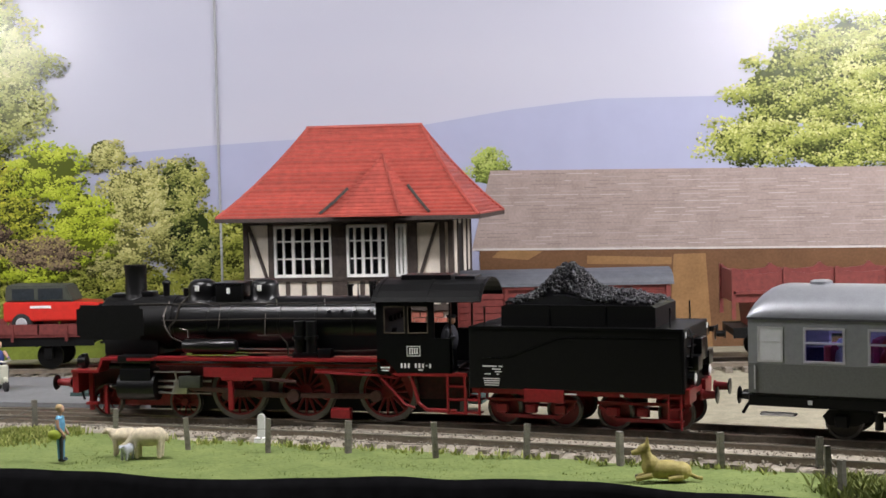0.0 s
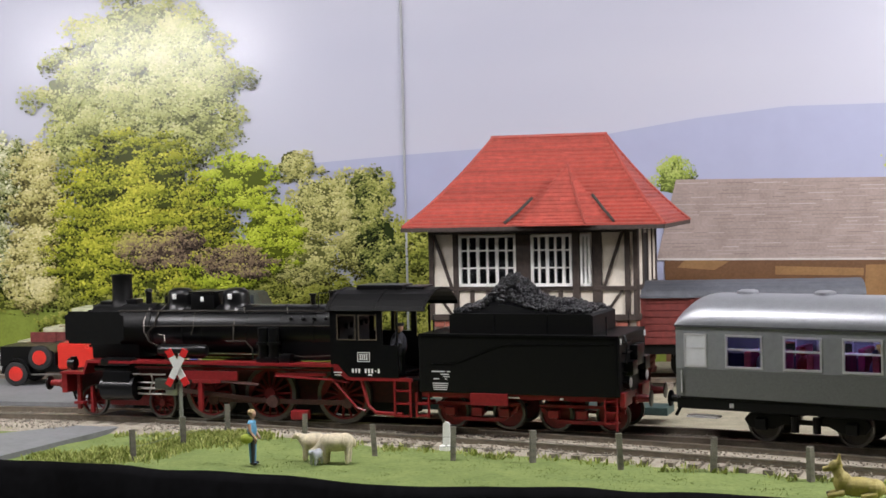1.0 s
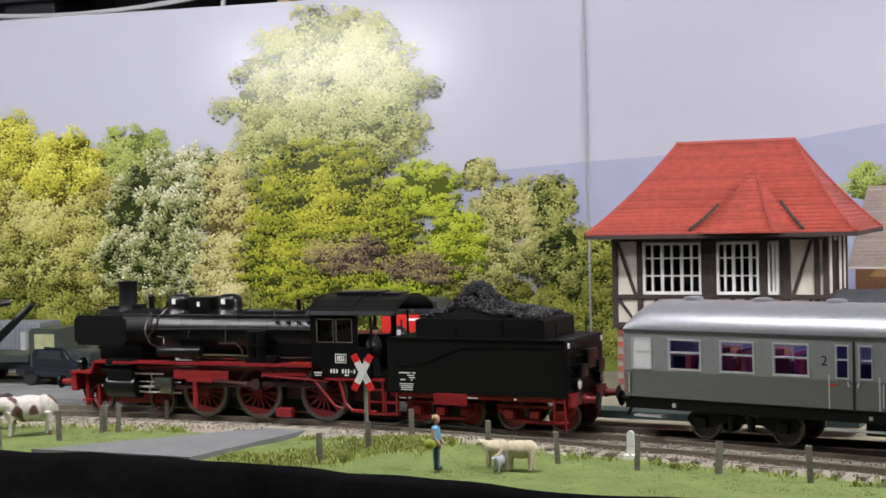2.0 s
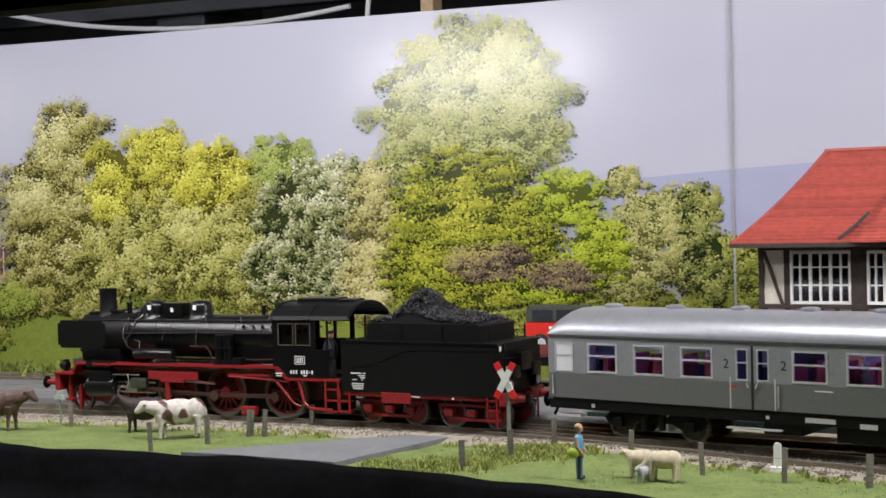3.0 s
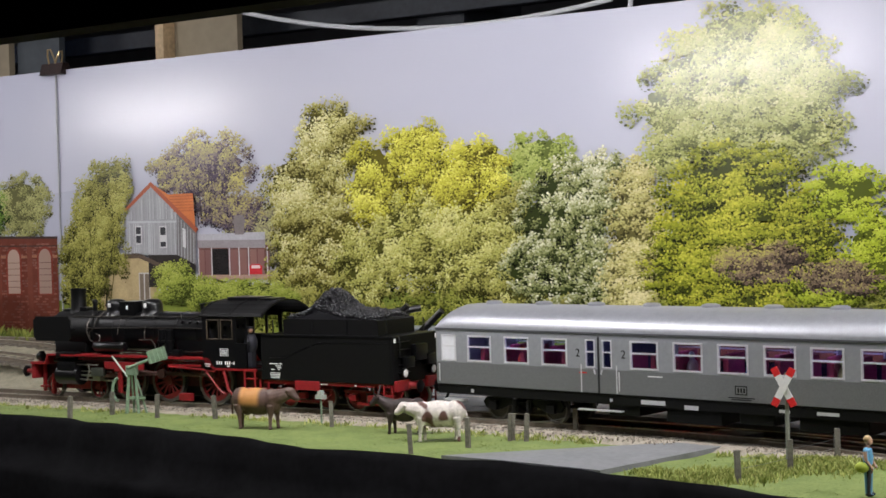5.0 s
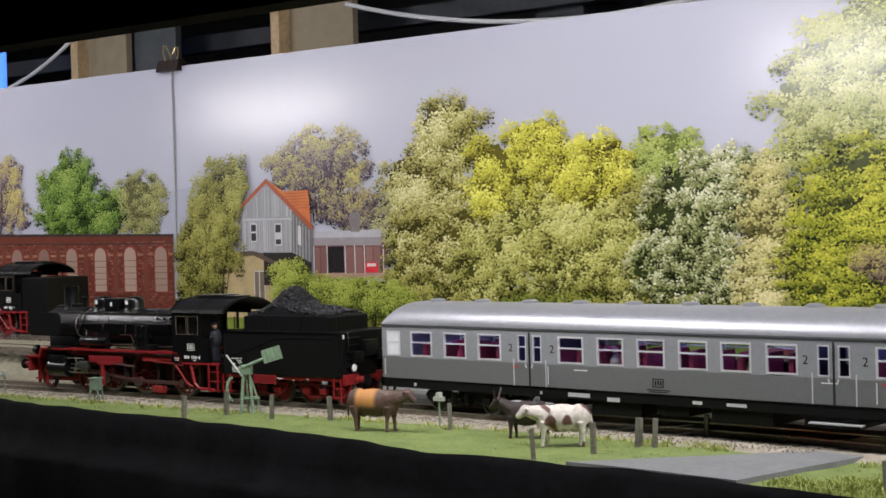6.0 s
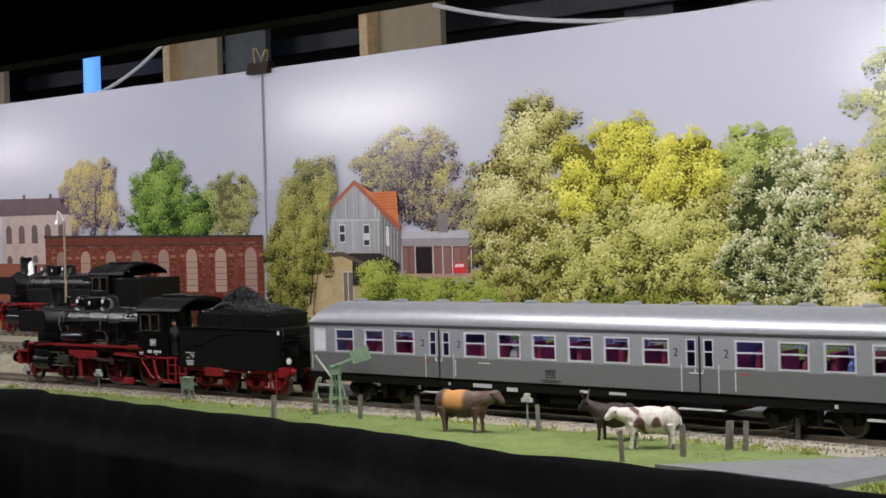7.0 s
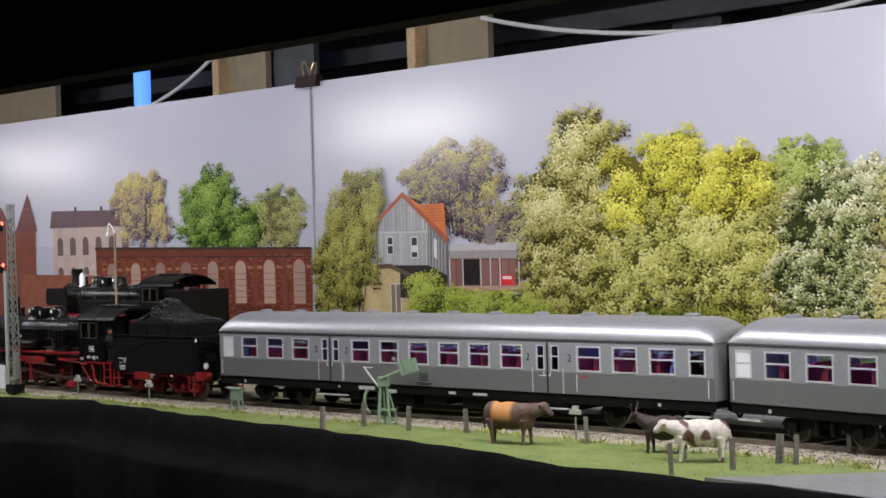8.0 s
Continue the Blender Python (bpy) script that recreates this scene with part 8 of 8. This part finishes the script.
def gate_winch(m):
    """Counterweighted lifting arm on a braced trestle."""
    t = thing("barrier_trestle", m, "grey-green trestle with a counterweighted arm", "barrier")
    G = mat("faded_green_paint", (0.20, 0.29, 0.19), 0.6, var=0.12, scale=500)
    for a, b, r in (((-3.4, 0, -1), (-1.6, 0, 19.5), 0.9), ((2.6, 0, -1), (1.2, 0, 19.0), 0.8), ((5.8, 2, -1), (2.2, 0, 15), 0.5), ((-1.0, 3, -1), (-0.6, 0.5, 17), 0.6)):
        bm = bmesh.new()
        cyl(bm, a, b, r, r * 0.8, 8)
        part("leg", bm, G, t, scale=MM)
    bm = bmesh.new()
    box(bm, -2.8, 2.4, -1.4, 1.4, 17.0, 21.5, 0.3)
    box(bm, -3.0, 6.0, -0.5, 0.5, 6.0, 7.2)
    part("head_block", bm, G, t, scale=MM)
    bm = bmesh.new()
    cyl(bm, (-1.2, -1.6, 20.5), (12.0, -1.6, 25.5), 0.7, n=8)
    arm = part("arm", bm, G, t, scale=MM)
    bm = bmesh.new()
    m2 = Matrix.Translation((13.2, -1.6, 26.3)) @ Euler((0, math.radians(-16), 0)).to_matrix().to_4x4()
    bmesh.ops.create_cube(bm, size=1, matrix=m2 @ Matrix.Diagonal((8.6, 2.2, 6.0, 1)))
    part("counterweight", bm, G, arm, "slatted counterweight box", scale=MM)
    bm = bmesh.new()
    for k in range(4):
        m3 = m2 @ Matrix.Translation((-3.4 + 2.2 * k, -1.2, 0)) @ Matrix.Diagonal((0.5, 0.5, 6.0, 1))
        bmesh.ops.create_cube(bm, size=1, matrix=m3)
    part("slat", bm, G, arm, scale=MM)
    bm = bmesh.new()
    cyl(bm, (-9.5, -1, 26.0), (-2.0, -1, 16.5), 0.45, n=8)
    part("lever", bm, mat("pale_lever", (0.5, 0.53, 0.46), 0.5), t, "pale hand lever", scale=MM)
    bm = bmesh.new()
    pts = [(-9.8 + 2.8 * math.cos(math.radians(a)) + 3, -1, 10.5 + 5.2 * math.sin(math.radians(a))) for a in range(90, 271, 20)]
    pipe(bm, pts, 0.7)
    part("curved_bracket", bm, G, t, scale=MM)


gate_winch(pose(-0.4914, 0.5190, 0.0008, 0, 0, 18))


def relay_box(x, y):
    t = thing("relay_box", pose(x, y, 0.001, 0, 0, 12), "small grey-green cabinet on splayed legs", "cabinet")
    G = mat("faded_green_cabinet", (0.17, 0.23, 0.17), 0.6, var=0.12, scale=500)
    bm = bmesh.new()
    box(bm, -2.6, 2.6, -2.0, 2.0, 5.0, 10.5, 0.3)
    box(bm, -3.0, 3.0, -2.4, 2.4, 10.4, 11.2, 0.2)
    part("housing", bm, G, t, scale=MM)
    for sx in (-1, 1):
        for sy in (-1, 1):
            bm = bmesh.new()
            cyl(bm, (sx * 3.0, sy * 2.2, -1), (sx * 2.0, sy * 1.6, 5.2), 0.45, n=6)
            part("leg", bm, G, t, scale=MM)


relay_box(-0.599, 0.524)


def point_signal(x, y, h):
    t = thing("point_indicator", pose(x, y, 0.001), "tiny pale indicator box on a thin post", "signal", "lineside indicators")
    bm = bmesh.new()
    cyl(bm, (0, 0, -1), (0, 0, h), 0.4, n=8)
    part("post", bm, SIGNAL_GREEN, t, scale=MM)
    bm = bmesh.new()
    box(bm, -2.4, 2.4, -1.0, 1.0, h - 1.2, h + 0.6, 0.2)
    box(bm, -0.9, 0.9, -1.2, 1.2, h - 0.2, h + 2.4, 0.2)
    part("lamp_case", bm, mat("pale_grey_case", (0.38, 0.40, 0.36), 0.5), t, scale=MM)


point_signal(-0.7400, 0.5275, 10)
point_signal(-0.6748, 0.5275, 9.5)
point_signal(-0.3870, 0.5225, 10.5)


def lattice_mast(x, y):
    t = thing("signal_mast", pose(x, y, 0.0015), "tall grey lattice signal mast with red lamps", "signal")
    M = mat("grey_green_lattice", (0.26, 0.28, 0.24), 0.5, 0.3, var=0.1)
    for sx in (-1, 1):
        for sy in (-1, 1):
            bm = bmesh.new()
            cyl(bm, (sx * 2.3, sy * 2.3, 0), (sx * 1.4, sy * 1.4, 112), 0.4, n=6)
            part("leg", bm, M, t, scale=MM)
    bm = bmesh.new()
    for k in range(22):
        z0, z1 = 4 + k * 4.9, 4 + (k + 1) * 4.9
        w0, w1 = 2.3 - 0.9 * z0 / 112, 2.3 - 0.9 * z1 / 112
        s = 1 if k % 2 else -1
        for y in (-1, 1):
            cyl(bm, (-s * w0, y * w0, z0), (s * w1, y * w1, z1), 0.22, n=5)
            cyl(bm, (y * w0, -s * w0, z0), (y * w1, s * w1, z1), 0.22, n=5)
    part("lattice", bm, M, t, scale=MM)
    bm = bmesh.new()
    box(bm, -4, 4, -4, 4, -2, 4.5, 0.4)
    part("foot", bm, BLACK_MATT, t, scale=MM)
    for z in (99, 74):
        bm = bmesh.new()
        cyl(bm, (-9.5, -1, z - 3), (-9.5, -1, z + 3), 1.5, n=10)
        cyl(bm, (-10, -1, z), (3, -1, z + 3.5), 0.5, n=6)
        lamp = part("lamp_case", bm, BLACK_MATT, t, scale=MM)
        bm = bmesh.new()
        ball(bm, (-5.0, -2.6, z + 1.5), (1.3, 0.7, 1.1), 10, 8)
        part("red_lens", bm, glow_mat("red_signal_glow", (1.0, 0.08, 0.05), 6.0), lamp, "glowing red lens", scale=MM, smooth=True)
    bm = bmesh.new()
    box(bm, 2.0, 5.5, -2.6, -0.5, 8, 24, 0.3)
    part("cabinet", bm, M, t, scale=MM)
    bm = bmesh.new()
    cyl(bm, (-3.4, -2.6, 4), (-3.4, -2.6, 72), 0.9, n=8)
    part("conduit", bm, mat("pale_grey_pipe", (0.45, 0.46, 0.46), 0.4), t, scale=MM)
    bm = bmesh.new()
    box(bm, -13, -4, -4.5, -3.5, 2, 16, 0.2)
    part("notice", bm, FROST, t, "pale board at its foot", scale=MM)


lattice_mast(-0.8000, 0.5250)


def yard_lamp(x, y):
    z = ground_z(x, y)
    t = thing("yard_lamp", pose(x, y, z), "tall brown yard lamp with a bent arm", "lamp")
    h = 100 - z * 1000
    bm = bmesh.new()
    cyl(bm, (0, 0, -1), (0, 0, h - 4), 0.95, 0.7, 8)
    part("post", bm, mat("pale_brown_post", (0.30, 0.24, 0.15), 0.6), t, scale=MM)
    bm = bmesh.new()
    pipe(bm, [(0, 0, h - 4), (-2.5, 0, h), (-6, 0, h + 2.5), (-7.0, 0, h + 1.5), (-7.0, 0, h - 2.5)], 0.45)
    part("arm", bm, FROST, t, scale=MM)
    bm = bmesh.new()
    lathe(bm, [(0.3, h - 2.5), (1.9, h - 5.5), (1.7, h - 6.2)], (-7.0, 0, 0), "z", 12)
    part("shade", bm, GREY_TRIM, t, scale=MM)


yard_lamp(-0.838, 0.628)


def plank_stack(x, y):
    t = thing("timber_stack", pose(x, y, 0.004), "stack of pale sawn timber beside the track", "timber")
    rnd = random.Random(4)
    proto = None
    for r in range(3):
        for k in range(5):
            bm = bmesh.new()
            l = rnd.uniform(17, 21)
            box(bm, -l, l, -1.1, 1.1, -0.9, 0.9, 0.1)
            ob = part("plank", bm, mat("pale_sawn_timber", (0.55, 0.45, 0.30), 0.7, var=0.12, scale=150) if proto is None else proto, t, scale=MM)
            proto = ob.data.materials[0]
            ob.location = (rnd.uniform(-0.001, 0.001), (-5 + k * 2.5) * MM, (0.9 + r * 1.95) * MM)


plank_stack(-0.548, 0.592)
for px, py, hw in ((-0.142, 0.5565, 0.020), (-0.085, 0.545, 0.025), (-0.025, 0.535, 0.022)):
    t = thing("cover_plate", pose(px, py, 0.0045, 0, 0, -12), "dark green flat cover plate beside the track", "plate", "track covers")
    bm = bmesh.new()
    box(bm, -hw, hw, -0.006, 0.006, -0.001, 0.0018, 0.0003)
    part("plate", bm, mat("dark_green_plate", (0.035, 0.065, 0.06), 0.5, var=0.1, scale=200), t, scale=1)

# ---- behind the backdrop: laths, boards, cable, tube ----
BEIGE = mat("beige_board", (0.30, 0.25, 0.17), 0.7, var=0.06, scale=15)
SLATE = mat("slate_blue_board", (0.055, 0.065, 0.075), 0.6, var=0.1, scale=15)


def stand_board(name, x0, x1, y, material, label, z1=0.55):
    bm = bmesh.new()
    box(bm, x0, x1, y, y + 0.006, -0.9, z1)
    tagged(part(name, bm, material, scale=1), label, "board")


for x in (-0.9925, -0.7690, -0.3475):
    bm = bmesh.new()
    box(bm, x, x + 0.0085, 0.846, 0.862, -0.9, 0.55, 0.001)
    tagged(part("wooden_lath", bm, WOOD, scale=1), "upright pale pine lath behind the backdrop", "lath", "pine laths")
stand_board("beige_panel", -0.984, -0.938, 0.858, BEIGE, "beige board standing behind the backdrop")
stand_board("beige_panel", -0.760, -0.700, 0.858, BEIGE, "beige board standing behind the backdrop")
stand_board("beige_panel", -1.40, -1.238, 0.858, BEIGE, "beige board standing behind the backdrop")
stand_board("slate_panel", -0.9365, -0.889, 0.866, SLATE, "slate coloured board behind the backdrop")
bm = bmesh.new()
cyl(bm, (-1.093, 0.85, -0.5), (-1.093, 0.85, 0.45), 0.0075, n=16)
tagged(part("light_tube", bm, glow_mat("blue_tube_glow", (0.10, 0.30, 1.0), 1.2), scale=1, smooth=True), "blue glowing tube behind the backdrop", "tube")


def cable(pts, r, label):
    bm = bmesh.new()
    pipe(bm, pts, r, 8)
    tagged(part("cable", bm, FROST, scale=1, smooth=True), label, "cable", "loose cables")


def swag(a, b, sag, n=14):
    a, b = Vector(a), Vector(b)
    return [a + (b - a) * (k / n) - Vector((0, 0, sag * 4 * (k / n) * (1 - k / n))) for k in range(n + 1)]


cable(swag((-0.695, 0.845, 0.243), (-0.395, 0.845, 0.219), 0.016), 0.0016, "white cable sagging behind the backdrop")
cable(swag((-1.079, 0.845, 0.212), (-0.99, 0.845, 0.246), 0.004), 0.0016, "white cable looped behind the backdrop")
cable(swag((-0.384, 0.845, 0.20), (-0.379, 0.845, 0.26), 0.0), 0.0016, "white cable hanging behind the backdrop")
STRUT = mat("dark_steel_strut", (0.025, 0.028, 0.034), 0.5, 0.4, var=0.15, scale=30)
t = thing("trestle", pose(0, 0, 0), "dark steel trestle standing behind the backdrop", "trestle")
for z, y in ((0.232, 0.90), (0.30, 1.0)):
    bm = bmesh.new()
    box(bm, -1.7, 0.6, y, y + 0.012, z, z + 0.014, 0.001)
    part("strut", bm, STRUT, t, scale=1)
for x in (-1.66, -0.56, 0.56):
    bm = bmesh.new()
    box(bm, x - 0.02, x + 0.02, 0.912, 1.0, -0.9, 0.55, 0.002)
    part("upright", bm, STRUT, t, scale=1)

# ---- fences ----
rnd = random.Random(21)


def fence(name, line, label, wires=(0.0075, 0.0045), tall=0.0105):
    t = tagged(new(name), label, "fence")
    t.empty_display_size = 0.005
    for x, y in line:
        bm = bmesh.new()
        h = tall * 1000 * rnd.uniform(0.95, 1.06)
        box(bm, -0.85, 0.85, -0.85, 0.85, -1.5, h, 0.12)
        ob = part("post", bm, POST, t, scale=MM)
        ob.matrix_basis = pose(x, y, ground_z(x, y), rnd.uniform(-3, 3), rnd.uniform(-3, 3), rnd.uniform(0, 40))
    for a, b in zip(line, line[1:]):
        for w in wires:
            bm = bmesh.new()
            za, zb = ground_z(*a) + w, ground_z(*b) + w
            pipe(bm, swag((a[0], a[1] - 0.0009, za), (b[0], b[1] - 0.0009, zb), rnd.uniform(0.0002, 0.0008), 5), 0.00008, 4)
            part("wire", bm, WIRE, t, scale=1)


fence("fence", [(-0.1590, 0.4985), (-0.1267, 0.4822), (-0.0981, 0.4616), (-0.0717, 0.4560), (-0.0460, 0.4515), (-0.0184, 0.4420), (0.0090, 0.4377), (0.0359, 0.4250), (0.0640, 0.4184), (0.0899, 0.4098), (0.118, 0.400)], "weathered wooden post and wire fence by the track")
fence("fence", [(-0.1585, 0.4975), (-0.1676, 0.4765), (-0.1764, 0.4527)], "weathered wooden posts beside the road")
fence("fence", [(-0.2700, 0.5285), (-0.2795, 0.5060), (-0.2868, 0.5065), (-0.2932, 0.4860), (-0.3045, 0.4642)], "weathered wooden posts round the cattle meadow")
fence("fence", [(-0.2868, 0.5085), (-0.3755, 0.5140), (-0.4405, 0.5165), (-0.4678, 0.5090), (-0.5000, 0.5140), (-0.5050, 0.4925)], "weathered wooden post and wire fence along the cattle meadow")
fence("fence", [(0.0886, 0.3917), (0.0888, 0.3777)], "dark wooden posts at the meadow's end")


# ---- grass tufts, ballast stones ----
def near_road(x, y):
    return -0.292 < x < -0.196 and y > 0.449 and (x - (-0.2875)) * 0.087 - (y - 0.4575) * 0.069 > -0.0004 and (x - (-0.222)) * 0.065 - (y - 0.4495) * 0.019 < 0.0004


def tufts(name, spots, heights, stops, label, seed):
    """Clumps of pointed blades; spots are (x, y, spread, count)."""
    rnd = random.Random(seed)
    vs, fs = [], []
    for x, y, sp, n in spots:
        for _ in range(n):
            px, py = x + rnd.gauss(0, sp), y + rnd.gauss(0, sp * 0.8)
            if py < edge_y(px) + 0.0006 or near_road(px, py):
                continue
            h = rnd.uniform(*heights)
            a, w = rnd.random() * 6.283, h * rnd.uniform(0.10, 0.20)
            lx, ly = rnd.gauss(0, h * 0.45), rnd.gauss(0, h * 0.45)
            z = ground_z(px, py) - 0.0004
            k = len(vs)
            dx, dy = w * math.cos(a), w * math.sin(a)
            vs += [(px - dx, py - dy, z), (px + dx, py + dy, z), (px + lx * 0.45 + dx * 0.7, py + ly * 0.45 + dy * 0.7, z + h * 0.6), (px + lx, py + ly, z + h), (px + lx * 0.45 - dx * 0.7, py + ly * 0.45 - dy * 0.7, z + h * 0.6)]
            fs.append((k, k + 1, k + 2, k + 3, k + 4))
    ob = raw(name, vs, fs, island_mat("grass_blade", stops, 0.8, 0.2))
    return tagged(ob, label, "grass", kind="stuff")


rnd = random.Random(77)
GREEN = ((0.12, 0.17, 0.04), (0.18, 0.24, 0.065), (0.27, 0.32, 0.11))
spots = []
for k in range(5200):
    x = rnd.uniform(-1.0, 0.20)
    y = rnd.uniform(edge_y(x), grass_y(x) + 0.001)
    spots.append((x, y, 0.0014, 5))
tufts("meadow_grass", spots, (0.0004, 0.0009), GREEN, "short bright green meadow grass", 1)
spots = []
for k in range(800):
    x = rnd.uniform(-0.95, 0.20)
    if rnd.random() < 0.35 + 0.65 * max(0, noise.noise((x * 38, 0, 7))):
        spots.append((x, grass_y(x) - rnd.uniform(0.000, 0.006), 0.0016, 16))
for k in range(190):
    q = rnd.random()
    spots.append((-0.150 - 0.045 * q + rnd.gauss(0, 0.008), 0.500 - 0.052 * q + rnd.gauss(0, 0.006), 0.0024, 40))
for k in range(70):
    spots.append((-0.215 + rnd.gauss(0, 0.012), 0.4535 + abs(rnd.gauss(0, 0.008)), 0.0016, 16))
for k in range(60):
    spots.append((rnd.uniform(-0.29, -0.225), 0.5135 + rnd.uniform(0.0, 0.006), 0.0014, 14))
tufts("tall_tuft", spots, (0.0009, 0.0027), ((0.20, 0.25, 0.06), (0.33, 0.38, 0.10), (0.50, 0.51, 0.19)), "rougher yellow-green tufts along the fence", 2)
spots = [(0.098 + rnd.gauss(0, 0.005), 0.383 + rnd.gauss(0, 0.005), 0.0025, 26) for k in range(46)]
tufts("grey_shrub", spots, (0.002, 0.005), ((0.13, 0.16, 0.05), (0.22, 0.26, 0.08), (0.34, 0.37, 0.13)), "grey-green shrub at the meadow's end", 3)
spots = [(rnd.uniform(-0.95, -0.02), 0.672 + rnd.gauss(0, 0.008), 0.004, 12) for k in range(330)]
spots = [q for q in spots if not (-0.47 < q[0] < -0.10)]
tufts("yard_weed", spots, (0.003, 0.009), ((0.08, 0.11, 0.02), (0.20, 0.24, 0.05), (0.34, 0.36, 0.08)), "weeds along the foot of the backdrop", 4)

# loose ballast
vs, fs = [], []
octa = ((1, 0, 0), (-1, 0, 0), (0, 1, 0), (0, -1, 0), (0, 0, 1), (0, 0, -1))
octf = ((0, 2, 4), (2, 1, 4), (1, 3, 4), (3, 0, 4), (2, 0, 5), (1, 2, 5), (3, 1, 5), (0, 3, 5))
for k in range(15000):
    x = rnd.uniform(-0.95, 0.20)
    lo, hi = grass_y(x) - 0.0015, line_y(x) + 0.019
    y = rnd.uniform(lo, hi)
    if -0.222 < x < -0.194:
        continue
    r = rnd.uniform(0.00025, 0.0006)
    e = Euler((rnd.random() * 3, rnd.random() * 3, rnd.random() * 3)).to_matrix()
    c = Vector((x, y, ground_z(x, y) + 0.0019))
    n0 = len(vs)
    vs += [tuple(c + e @ Vector((o[0] * r * rnd.uniform(0.7, 1.3), o[1] * r, o[2] * r * 0.8))) for o in octa]
    fs += [tuple(n0 + i for i in f) for f in octf]
tagged(raw("ballast_stone", vs, fs, island_mat("ballast_stone", ((0.19, 0.165, 0.135), (0.30, 0.265, 0.215), (0.42, 0.38, 0.31)), 0.85, 0.3)), "loose grey-brown ballast stones between the rails", "ballast", kind="stuff")


# ---- movement ----
LINE_START = float(np.interp(-1.0, LINE_X, LINE_S))


def front_s(t):
    """Where the first coach's front end is along the line at t seconds."""
    return LINE_START + 1.0936 + ((-0.0001318 * t + 0.0005247) * t - 0.0844506) * t


def ride(s, front, rear):
    """Pose of a vehicle whose two pivots stand front and rear of s on the line; it heads towards lower s."""
    a, b = line_at(s - front), line_at(s + rear)
    d = a - b
    c = b + d * (rear / (front + rear))
    return Matrix.Translation(c) @ Euler((0, 0, math.atan2(d.y, d.x))).to_matrix().to_4x4()


def motions():
    rows = [0.5 * k for k in range(17)]
    fine = [k / 15 for k in range(121)]
    for ob, off, fr, re in VEHICLES:
        walk(ob, [(t, ride(front_s(t) + off, fr, re)) for t in rows])
    for ob, x, z, r, phase in WHEELS:
        walk(ob, [(t, pose(x, 0, z, 0, math.degrees((front_s(0) - front_s(t)) / r) + phase, 0)) for t in fine])
    for ob, fn in RODS:
        walk(ob, [(t, fn((front_s(0) - front_s(t)) / DRIVER_R)) for t in fine])


motions()
